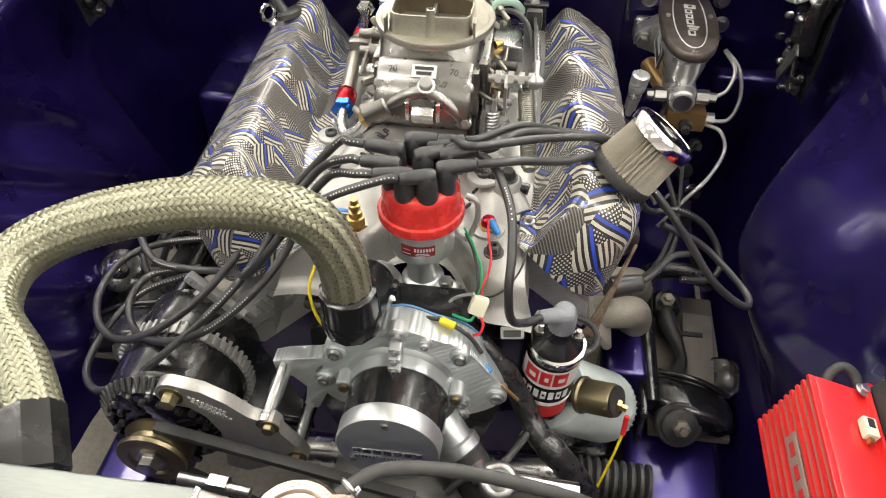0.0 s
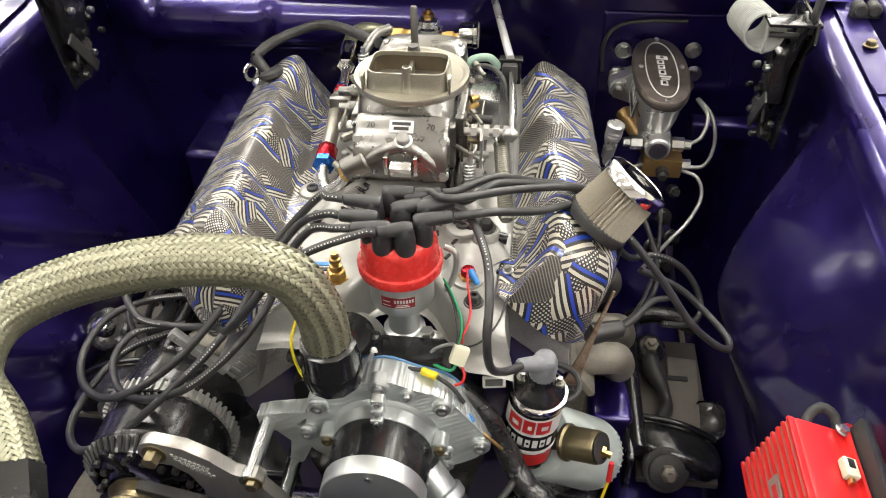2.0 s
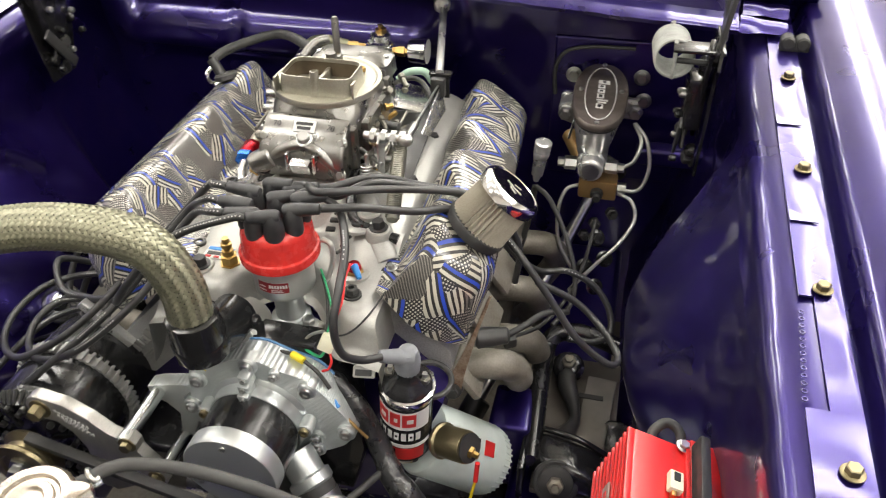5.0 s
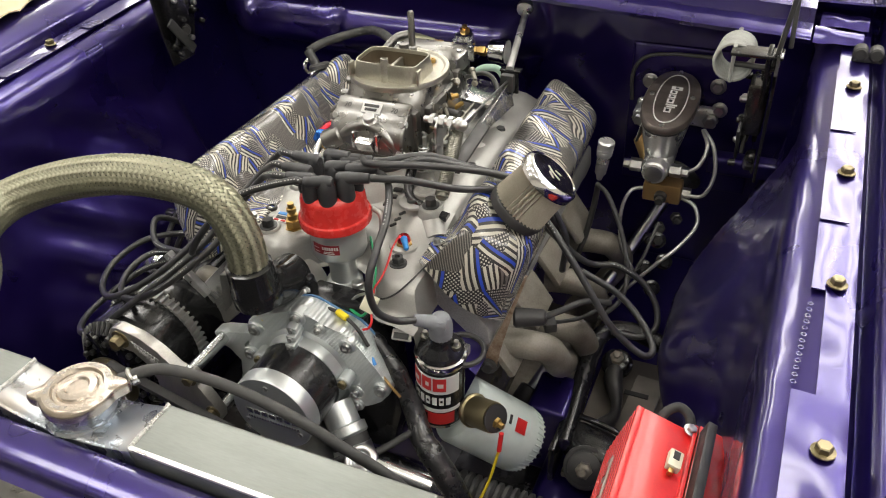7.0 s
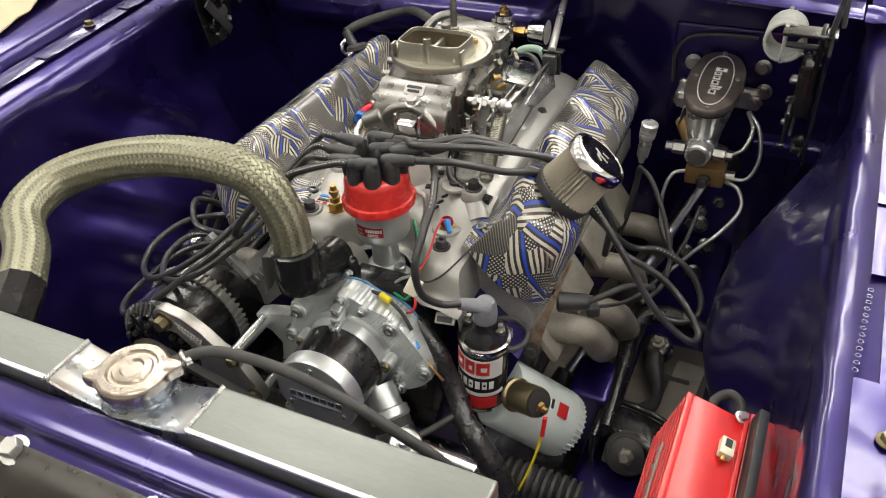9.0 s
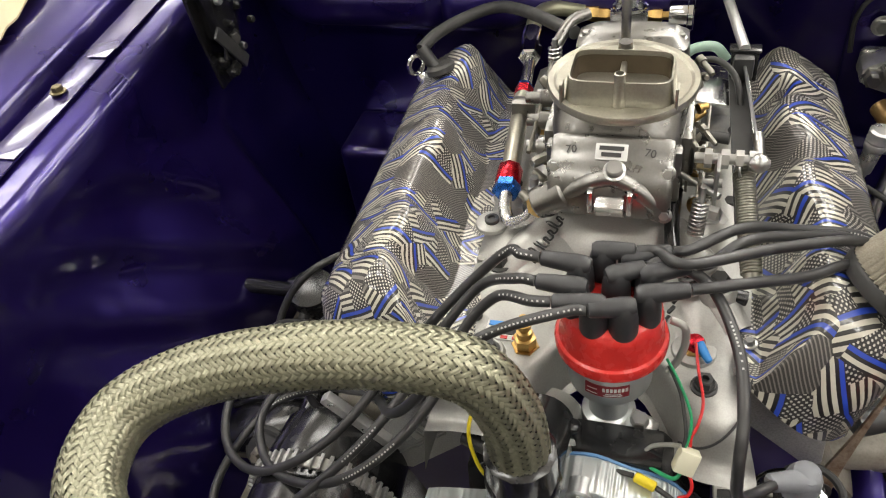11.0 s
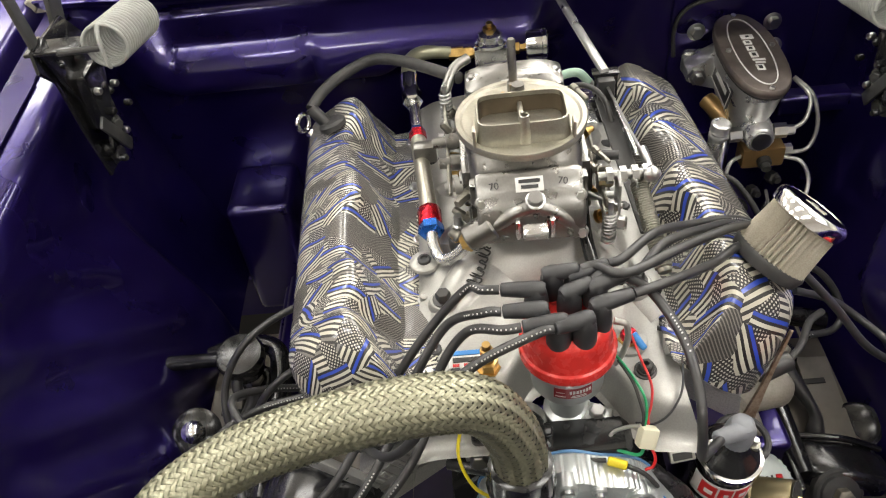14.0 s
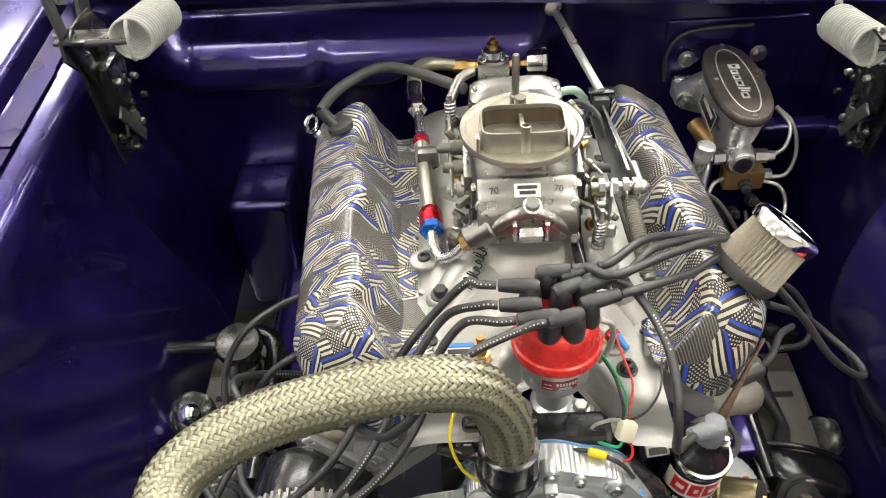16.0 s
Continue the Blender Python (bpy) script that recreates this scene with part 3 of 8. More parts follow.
# creased cloth laid over the outer fender
def skin_h(d):
    pts = ((0.08, 0.003), (0.108, 0.014), (0.118, 0.022), (0.16, 0.024), (0.24, 0.018), (0.36, 0.004), (0.46, -0.04), (0.52, -0.12), (0.54, -0.28))
    for (a, p), (b, q) in zip(pts, pts[1:]):
        if d <= b:
            return p + (q - p) * max(0.0, (d - a) / (b - a))
    return -0.28


CLOTH = material("cream_cotton_cloth", (0.56, 0.48, 0.33), 0.9, grain=0.3, grain_scale=700, stain=0.3, stain_scale=12, tint=(0.5, 0.4, 0.22))
cover = thing("fender_cover", "creased cream cotton cloth laid over the purple fender", "fender cover", (-0.75, 0.5, 0.92))
rows = []
for i in range(46):
    y = -0.16 + 1.16 * i / 45
    row = []
    for k in range(22):
        d = 0.118 + 0.20 * max(0.0, y - 0.08) + 0.38 * k / 21
        p = Vector((-0.545 - d, y, 0))
        w = 0.006 + 0.012 * abs(noise.noise(Vector((d * 18, y * 11, 4)))) + 0.014 * abs(noise.noise(Vector((d * 9 + y * 14, y * 5 - d * 9, 7))))
        row.append(Vector((-0.545 - d, y, rail_z(y) + skin_h(d) + w)))
    rows.append(row)
part("cloth_sheet", sheet(nb(), rows, 0.002), CLOTH, cover, angle=80)

# ---- engine: block, heads, intake ----
engine = thing("engine_block", "dark painted V8 engine block with grey alloy heads", "engine", (0, 0.2, 0.3))
bm = nb()
slab(bm, [(-0.10, 0.74), (-0.19, 0.66), (-0.13, 0.50), (-0.13, 0.36), (0.13, 0.36), (0.13, 0.50), (0.19, 0.66), (0.10, 0.74)], -0.03, 0.45)
part("block_casting", bm, PURPLE, engine)
bm = nb()
slab(bm, [(-0.085, 0.52), (0.085, 0.52), (0.105, 0.60), (0.10, 0.70), (0.06, 0.752), (-0.05, 0.752), (-0.10, 0.70), (-0.105, 0.60)], -0.066, -0.03, 0.006)
box(bm, (0.0, 0.0, 0.712), (0.15, 0.07, 0.02), 0.004)
part("timing_cover", bm, GLOSSBLACK, engine, "gloss black timing cover")
part("oil_pan", box(nb(), (0, 0.2, 0.31), (0.22, 0.44, 0.10), 0.02), GLOSSBLACK, engine)
for s, y0 in ((1, 0.012), (-1, -0.040)):
    bm = nb()
    poly = [(0.098, 0.768), (0.112, 0.782), (0.190, 0.700), (0.192, 0.672), (0.182, 0.640), (0.165, 0.640), (0.085, 0.72)]
    slab(bm, [(s * a, c) for a, c in poly], y0, y0 + 0.47, 0.004)
    part("cylinder_head", bm, HEADCAST, engine, "grey cast alloy cylinder head")

# raised maker's lettering on the left head's end face, as plain bars
plq = Vector((-0.155, -0.0415, 0.705))
du, dv = Vector((0.073, 0, 0.071)).normalized(), Vector((-0.071, 0, 0.073)).normalized()
rot_ = Matrix((du, Vector((0, 1, 0)), dv)).transposed().to_4x4()
for i, (w, h) in enumerate(((0.007, 0.015), (0.006, 0.011), (0.008, 0.011), (0.009, 0.018), (0.009, 0.018), (0.009, 0.018), (0.009, 0.018))):
    part("maker_bar", box(nb(), plq + du * (-0.036 + 0.0118 * i), (w, 0.002, h), 0.0006, rot_), STEELLINE, engine, "pale raised bar")
    if i in (0, 2, 4):
        part("maker_gap", box(nb(), plq + du * (-0.036 + 0.0118 * i) - Vector((0, 0.0011, 0)), (w * 0.4, 0.001, h * 0.4), 0, rot_), HEADCAST, engine)
for k, L in ((-0.014, 0.078), (-0.0175, 0.056)):
    part("maker_line", box(nb(), plq + dv * k, (L, 0.0016, 0.0012), 0, rot_), ALLOY, engine, "pale raised line")
part("head_edge", box(nb(), (-0.206, -0.044, 0.716), (0.012, 0.010, 0.075), 0.002, Matrix.Rotation(radians(-42), 4, "Y")), BRIGHT, engine, "bright machined edge")


def valve_cover(s, y0, y1, dx, dz, humps, zoom):
    """A roof-shaped cover: a steep inner face with arched humps, a ridge, a broad slope outward and a slanting front end."""
    root = thing("valve_cover", "valve cover wrapped in cream, black and blue striped film", "valve cover", (s * 0.17, (y0 + y1) / 2, 0.70), "valve covers")
    bm = nb()
    uvl = bm.loops.layers.uv.new("UVMap")
    NS = 170
    A, E = Vector((0.108 if s > 0 else 0.094, 0, 0.783)), Vector((0.203, 0, 0.703))

    def hump(y):
        """1 on a hump, 0 in the hollow between two."""
        h = max(math.exp(-((y - c) / 0.030) ** 4) for c in humps)
        return h

    def section(y):
        h = hump(y)
        foot = Vector((0.124 + 0.004 * (1 - h), 0, 0.788))
        mid = Vector((0.141 + 0.011 * (1 - h), 0, 0.822 - 0.004 * (1 - h)))
        top = Vector((0.158 + 0.012 * (1 - h), 0, 0.857 - 0.012 * (1 - h)))
        top2 = Vector((0.174 + 0.006 * (1 - h), 0, 0.856 - 0.010 * (1 - h)))
        D = Vector((0.222, 0, 0.822))
        D2 = Vector((0.234, 0, 0.802))
        pts = [A, A + Vector((0.002, 0, 0.005)), foot - Vector((0.003, 0, 0)), foot, mid, top, top2, top2.lerp(D, 0.5), D, D2, D2.lerp(E, 0.5) + Vector((0.003, 0, 0)), E]
        for _ in range(2):
            q = [pts[0]]
            for a, b in zip(pts, pts[1:]):
                q += [a.lerp(b, 0.25), a.lerp(b, 0.75)]
            pts = q + [pts[-1]]
        return pts

    rows, uvs = [], []
    run, last = 0.0, None
    for i in range(NS + 1):
        t = i / NS
        y = y0 + (y1 - y0) * t ** 1.25
        k = 1.0
        if y < y0 + 0.058:
            q = (y - y0) / 0.058
            k = max(0.0, 1 - (1 - q) ** 2.1) ** (1 / 1.45)
        if y > y1 - 0.016:
            q = (y1 - y) / 0.016
            k = max(0.0, 1 - (1 - q) ** 2.4) ** (1 / 2.0)
        k = max(k, 0.015)
        # the engine sits a little askew and lower at its rear
        yaw, fall = -0.058 * (y - 0.05), -0.050 * (y - 0.05)
        sec = section(y)
        peak = max(range(len(sec)), key=lambda j: sec[j].z)
        row = []
        for p in sec:
            f = max(0, min(1, (p - A).dot(E - A) / (E - A).length_squared))
            w = A.lerp(E, f).lerp(p, k)
            # the front end is rounded off towards its outer corner
            back = (1 - min(1.0, (y - y0) / 0.075)) * (0.022 * f ** 4 - 0.013 * math.sin(math.pi * f))
            row.append(Vector((s * (w.x + dx) + yaw, y + back, w.z + dz + fall)))
        if last is not None:
            run += (row[peak] - last).length
        last = row[peak]
        acc = [0.0]
        for a, b in zip(row, row[1:]):
            acc.append(acc[-1] + (b - a).length)
        mid = acc[peak]
        uvs.append([(run * zoom + (0.37 if s < 0 else 0.11), (a - mid) * zoom) for a in acc])
        rows.append([bm.verts.new(p) for p in row])
    for i in range(NS):
        for j in range(len(rows[0]) - 1):
            f = bm.faces.new((rows[i][j], rows[i][j + 1], rows[i + 1][j + 1], rows[i + 1][j]))
            for lp, (a, c) in zip(f.loops, ((i, j), (i, j + 1), (i + 1, j + 1), (i + 1, j))):
                lp[uvl].uv = uvs[a][c]
    bm.faces.new(rows[0])
    bm.faces.new(rows[-1][::-1])
    part("cover_shell", bm, WRAP, root, angle=75)
    bm = nb()
    A2, E2 = Vector((s * (A.x + dx), 0, A.z + dz)), Vector((s * (E.x + dx), 0, E.z + dz))
    n = Vector((s * 0.643, 0, 0.766))
    rings = []
    for y in (y0 + 0.038, (y0 + y1) / 2, y1 - 0.02):
        o = Vector((-0.058 * (y - 0.05), y, -0.050 * (y - 0.05)))
        ext = (E2 - A2).normalized() * 0.0015
        rings.append([o + A2 - ext - n * 0.001, o + E2 + ext - n * 0.001, o + E2 + ext - n * 0.008, o + A2 - ext - n * 0.008])
    part("gasket_flange", loft(bm, rings), BLACK, root, "thin black gasket edge")
    for i in range(5):
        y = y0 + 0.035 + (y1 - y0 - 0.07) * i / 4
        p = Vector((s * (A.x + dx + 0.010) - 0.058 * (y - 0.05), y, A.z + dz + 0.005 - 0.05 * (y - 0.05)))
        part("cover_bolt", bolt(nb(), p, (-s * 0.2, 0, 1), 0.004, 0.005), ZINC, root)
    return root


valve_cover(1, 0.000, 0.432, 0.0, 0.002, (0.070, 0.185, 0.300, 0.405), 0.74)
valve_cover(-1, -0.040, 0.408, 0.009, 0.011, (0.000, 0.070, 0.215, 0.370), 1.0)

# ---- intake manifold ----
intake = thing("intake_manifold", "grey cast alloy intake manifold with raised runners", "intake manifold", (0, 0.2, 0.75))
def deck_z(x, y):
    """Height of the casting's upper face; the front corner on the +x side lies lower."""
    edge = 0.004 * ss(0.095, 0.125, abs(x)) + (0.004 * ss(0.05, 0.0, abs(x)))
    z = 0.805 - 2 * edge - 0.008 * (1 - ss(0.02, 0.09, y)) + 0.02 * ss(0.05, 0.12, y) * max(0.0, 1 - abs(x) / 0.13)
    return z - 0.0165 * ss(0.02, 0.055, x) * (1 - ss(0.015, 0.085, y))


# rows run from the foot of the front wall over its rounded lip and back along the deck
FOLD = [(-0.066, -0.098), (-0.060, -0.076), (-0.053, -0.050), (-0.0475, -0.031), (-0.0425, -0.018), (-0.0385, -0.0085), (-0.033, -0.003), (-0.026, -0.0005)]
FOLD += [(-0.016 + 0.436 * i / 56, 0.0) for i in range(57)]
bm = nb()
rows = []
for y, drop in FOLD:
    row = []
    for i in range(37):
        x = -0.126 + 0.252 * i / 36
        side = 0.06 * max(0.0, (abs(x) - 0.119) / 0.007)
        bay = 0.068 * math.exp(-((x - 0.014) / 0.050) ** 4) * (1 - ss(-0.02, 0.12, y))
        lump = 0.0005 * noise.noise(Vector((x * 60, y * 60, drop * 60)))
        if x < -0.02:
            drop = max(drop, -0.040)
        flare = 0.030 * (-drop / 0.098) * ss(0.07, 0.125, abs(x)) * (1 if x > 0 else -1)
        row.append(Vector((x + flare, y + bay, deck_z(x, max(y, -0.02)) + drop - side + lump)))
    rows.append(row)
part("manifold_deck", sheet(bm, rows), ALLOY, intake, angle=60)
# dark gasket line under the lip
GASKETLINE = material("black_gasket_bead", (0.02, 0.02, 0.021), 0.45)
part("gasket_line", tube(nb(), [(0.122, 0.012, 0.785), (0.118, -0.012, 0.783), (0.112, -0.032, 0.779), (0.100, -0.045, 0.769), (0.086, -0.0495, 0.762), (0.070, -0.047, 0.762)], 0.0011, 8, 8), GASKETLINE, intake, "black gasket edge")
bm = nb()
loft(bm, [oval((0, 0.20, 0.775), 0.085, 0.125), oval((0, 0.20, 0.812), 0.074, 0.108), oval((0, 0.20, 0.826), 0.062, 0.092), oval((0, 0.20, 0.830), 0.058, 0.088)])
part("plenum", bm, ALLOY, intake, angle=50)
for s in (-1, 1):
    for y0, y1 in ((0.145, 0.055), (0.175, 0.155), (0.225, 0.255), (0.255, 0.35)):
        bm = nb()
        a, b = Vector((s * 0.045, y0, 0.808)), Vector((s * 0.108, y1, 0.778))
        tube(bm, [a, a.lerp(b, 0.5) + Vector((0, 0, 0.010)), b], lambda t: 0.019 - 0.002 * t, 14, 6)
        part("runner", bm, ALLOY, intake)
# front water crossover with its bosses
bm = nb()
lathe(bm, (-0.035, -0.02, 0.735), (0, -1, 0.2), [(0, 0.03), (0.025, 0.03), (0.03, 0.027)], 24)
part("thermostat_boss", bm, ALLOY, intake)
for x, y, z in ((-0.094, 0.079, 0.808), (-0.085, -0.012, 0.799), (0.092, 0.078, 0.812), (-0.10, 0.30, 0.80), (0.10, 0.30, 0.80), (-0.10, 0.19, 0.80),
                (0.10, 0.19, 0.80)):
    lathe_b = nb()
    lathe(lathe_b, (x, y, z - 0.012), Z, [(0, 0.017), (0.010, 0.015), (0.012, 0.013)], 18)
    boss = part("bolt_boss", lathe_b, ALLOY, intake)
    part("manifold_bolt", bolt(nb(), (x, y, z), (0, 0, 1), 0.0075, 0.009), BLACK, boss, "black hex manifold bolt")
# dark plugs and raised pads on the front of the deck
for x, y, z, r in ((-0.105, 0.025, 0.797, 0.0085), (-0.112, 0.13, 0.813, 0.008), (0.066, 0.082, 0.811, 0.009)):
    pad_ = part("plug_pad", lathe(nb(), (x, y, z - 0.004), Z, [(0, r * 2.0), (0.003, r * 1.9), (0.004, r * 1.7)], 22), ALLOY, intake)
    part("socket_plug", bolt(nb(), (x, y, z), Z, r * 0.85, 0.004, False, True), BLACK, pad_, "dark socket plug")
stud = part("socket_plug", lathe(nb(), (0.086, -0.005, deck_z(0.086, -0.005) - 0.001), Z, [(0, 0.0105), (0.0025, 0.0105), (0.003, 0.0085), (0.005, 0.0080)], 22), BLACK, intake, "black flanged plug")
part("plug_hex", lathe(nb(), (0.086, -0.005, deck_z(0.086, -0.005) + 0.004), Z, [(0, 0.0075), (0.006, 0.0072), (0.007, 0.006), (0.007, 0.0032), (0.003, 0.003)], 6), BLACK, stud)
part("plug_pad", lathe(nb(), (0.077, 0.030, deck_z(0.077, 0.030) - 0.003), Z, [(0, 0.0185), (0.0036, 0.0175), (0.0044, 0.0155)], 28), ALLOY, intake)
for x0, y0_, x1, y1_ in ((-0.10, 0.05, -0.045, 0.10), (0.112, 0.055, 0.06, 0.11)):
    part("deck_rib", tube(nb(), [(x0, y0_, 0.783), ((x0 + x1) / 2, (y0_ + y1_) / 2, 0.797), (x1, y1_, 0.800)], lambda t: 0.009 + 0.004 * t, 12, 6), ALLOY, intake)
part("tube_boss", lathe(nb(), (0.076, 0.096, 0.797), Z, [(0, 0.016), (0.022, 0.014), (0.024, 0.012), (0.024, 0.006), (0.012, 0.005)], 24), ALLOY, intake, "hollow cast boss")
for i in range(3):
    part("cast_letter_bar", box(nb(), (0.036 + 0.002 * i, 0.072 + 0.011 * i, deck_z(0.037 + 0.002 * i, 0.072 + 0.011 * i) + 0.0006), (0.011, 0.007, 0.003), 0.0006, Matrix.Rotation(radians(8), 4, "Z")), DARKPRINT, intake, "black cast bar")
# raised script and letters of the maker as plain dark strokes
P0, P1 = Vector((-0.061, 0.078, 0)), Vector((-0.037, 0.145, 0))
run = (P1 - P0) / 9
for i in range(9):
    a = P0 + run * i
    up = Vector((-run.y, run.x, 0)).normalized() * (0.0125 if i in (0, 1, 2, 5, 8) else 0.0065)
    pts = []
    for p in (a, a + run * 0.25 + up, a + run * 0.55 + up * 0.8, a + run * 0.35 + up * 0.1, a + run * 0.9 - up * 0.05, a + run * 1.05 + up * 0.3):
        pts.append((p.x, p.y, 0.8150 + 0.0165 * ((p - P0).length / (P1 - P0).length) ** 1.2))
    part("maker_stroke", tube(nb(), pts, 0.0009, 6, 5), DARKPRINT, intake, "raised black stroke")
for i in range(4):
    part("maker_mark", box(nb(), (0.053 + 0.003 * i, 0.050 + 0.0075 * i, deck_z(0.053 + 0.003 * i, 0.050 + 0.0075 * i) + 0.0008), (0.009, 0.0032, 0.003), 0.0008, Matrix.Rotation(radians(60), 4, "Z")), DARKPRINT, intake, "raised black mark")
# lifting lug with a slot on the front wall
lug = part("lifting_lug", box(nb(), (0.112, -0.058, 0.722), (0.024, 0.006, 0.013), 0.002, Matrix.Rotation(radians(8), 4, "Z") @ Matrix.Rotation(radians(-48), 4, "X")), ALLOY, intake)
part("lug_slot", box(nb(), (0.112, -0.0605, 0.7232), (0.018, 0.003, 0.007), 0.001, Matrix.Rotation(radians(8), 4, "Z") @ Matrix.Rotation(radians(-48), 4, "X")), BLACK, lug, "dark slot")
# flag decal behind the brass sender
decal = thing("decal", "small white decal with blue, red and black print", "decal", (-0.075, 0.012, 0.797))
part("decal_sheet", box(nb(), (-0.075, 0.012, 0.7975), (0.034, 0.020, 0.0012), 0.0004), WHITE, decal)
part("decal_blue", box(nb(), (-0.075, 0.0185, 0.7985), (0.030, 0.005, 0.001)), BLUEWIRE, decal)
part("decal_bar", box(nb(), (-0.075, 0.0105, 0.7985), (0.026, 0.005, 0.001)), DARKPRINT, decal)
for i in range(3):
    part("decal_red", box(nb(), (-0.085 + 0.010 * i, 0.0045, 0.7985), (0.006, 0.003, 0.001)), REDPRINT, decal)

# brass temperature sender
sender = thing("temperature_sender", "stepped brass temperature sender screwed into the manifold", "sender", (-0.056, 0.0, 0.795))
part("sender_body", lathe(nb(), (-0.056, 0.0, 0.792), Z, [(0, 0.012), (0.004, 0.012), (0.006, 0.0115)], 6), BRASS, sender)
part("sender_hex", lathe(nb(), (-0.056, 0.0, 0.798), Z, [(0, 0.0095), (0.010, 0.0095), (0.011, 0.007)], 6), BRASS, sender)
part("sender_stem", lathe(nb(), (-0.056, 0.0, 0.809), Z, [(0, 0.0065), (0.006, 0.0065), (0.007, 0.004), (0.010, 0.004), (0.011, 0.006), (0.015, 0.006), (0.016, 0.004), (0.022, 0.0038)], 16), BRASS, sender)
# plug with a red cap and a blue crimp terminal
plug = thing("vacuum_plug", "brass fitting with red cap and blue crimp terminal", "fitting", (0.077, 0.030, 0.785))
part("brass_seat", lathe(nb(), (0.077, 0.030, 0.776), Z, [(0, 0.0105), (0.010, 0.0105), (0.012, 0.0085)], 6), BRASS, plug)
part("red_cap", lathe(nb(), (0.077, 0.030, 0.787), Z, [(0, 0.0080), (0.005, 0.0080), (0.008, 0.0064), (0.009, 0.004)], 18), REDANO, plug)
part("blue_terminal", rod(nb(), (0.079, 0.026, 0.796), (0.089, 0.013, 0.789), 0.0044, 0.0030, 12, 0.001), BLUEWIRE, plug)

# ---- carburetor ----
CX, CY = -0.003, 0.205
carb = thing("carburetor", "bright four barrel carburetor with open air horn and float bowls", "carburetor", (CX, CY, 0.83))
part("throttle_plate", box(nb(), (CX, CY, 0.838), (0.118, 0.15, 0.016), 0.004), CARB, carb)
bm = nb()
loft(bm, [oval((CX, CY, 0.846), 0.054, 0.068, p=5), oval((CX, CY, 0.900), 0.056, 0.068, p=5), oval((CX, CY, 0.912), 0.058, 0.062, p=3), oval((CX, CY, 0.9195), 0.0615, 0.0615, p=2)])
part("main_body", bm, CARB, carb, angle=45)
for sx in (-1, 1):
    bm = nb()
    box(bm, (CX + sx * 0.057, CY, 0.875), (0.012, 0.09, 0.045), 0.004)
    box(bm, (CX + sx * 0.060, CY - 0.03, 0.868), (0.012, 0.018, 0.03), 0.003)
    part("side_boss", bm, CARB, carb)
bm = nb()
lathe(bm, (CX, CY, 0.9185), Z, [(0, 0.061), (0.001, 0.0645), (0.0065, 0.0655), (0.0085, 0.0645), (0.0085, 0.0600), (0.0065, 0.0575), (0.0065, 0.030)], 64)
part("air_cleaner_ring", bm, HORN, carb, "dull yellowed ring flange")
bm = nb()
hc = Vector((CX, 0.190, 0))
loft(bm, [oval(hc + Z * 0.923, 0.0460, 0.0305, 64, 6.0), oval(hc + Z * 0.9440, 0.0435, 0.0275, 64, 6.0), oval(hc + Z * 0.9465, 0.0430, 0.027, 64, 6.0),
          oval(hc + Z * 0.9465, 0.0415, 0.0255, 64, 6.0), oval(hc + Z * 0.9440, 0.0410, 0.025, 64, 6.0), oval(hc + Z * 0.850, 0.040, 0.023, 64, 6.0)])
part("air_horn", bm, HORN, carb, "dull oval air horn", angle=50)
# throat lining: fuel stain and the shade of its depth in one colour
part("throat", loft(nb(), [oval(hc + Z * 0.9420, 0.0408, 0.0248, 64, 6.0), oval(hc + Z * 0.852, 0.0395, 0.0228, 64, 6.0), oval(hc + Z * 0.852, 0.0385, 0.0215, 64, 6.0), oval(hc + Z * 0.9420, 0.0402, 0.0242, 64, 6.0)], False, False),
     material("stained_shaded_throat", (0.11, 0.085, 0.055), 0.45, 0.4, stain=0.5, stain_scale=60, tint=(0.05, 0.038, 0.025)), carb, "brown fuel-stained throat, darkened further for its shade")
part("horn_divider", box(nb(), (CX, 0.190, 0.908), (0.005, 0.050, 0.058), 0.002), HORN, carb)
for sx in (-1, 1):
    part("throttle_plate", lathe(nb(), (CX + sx * 0.021, 0.190, 0.852), Z, [(0, 0.019), (0.0015, 0.019)], 24), TANVALVE, carb, "stained brass plate")
    part("horn_web", box(nb(), (CX + sx * 0.047, 0.166, 0.934), (0.003, 0.012, 0.020), 0.001), HORN, carb)
bm = nb()
lathe(bm, (CX + 0.001, 0.1635, 0.924), (0, 0.06, 1), [(0, 0.0065), (0.022, 0.0050), (0.030, 0.0048), (0.0305, 0.0035), (0.024, 0.003)], 16)
part("vent_tube", bm, HORN, carb)
bm = nb()
lathe(bm, (CX, 0.2225, 0.92), Z, [(0, 0.007), (0.026, 0.0065), (0.031, 0.006)], 16)
lathe(bm, (CX - 0.003, 0.252, 0.925), (0, 0.03, 1), [(0, 0.0065), (0.010, 0.0062), (0.012, 0.0045), (0.056, 0.0042), (0.058, 0.003)], 16)
part("stud_post", bm, CARB, carb)
for a in (-0.032, -0.014, 0.016, 0.034):
    part("air_bleed", lathe(nb(), (CX + a, 0.243 - abs(a) * 0.25, 0.9255), Z, [(0, 0.0042), (0.004, 0.0042), (0.005, 0.0035), (0.005, 0.0018), (0.003, 0.0016)], 12), BRASS, carb, "small brass air bleed")
part("booster", lathe(nb(), (CX + 0.02, 0.193, 0.90), Z, [(0, 0.012), (0.012, 0.012), (0.014, 0.010), (0.014, 0.006), (0.002, 0.005)], 20), HORN, carb)
part("booster", lathe(nb(), (CX - 0.02, 0.193, 0.90), Z, [(0, 0.012), (0.012, 0.012), (0.014, 0.010), (0.014, 0.006), (0.002, 0.005)], 20), HORN, carb)


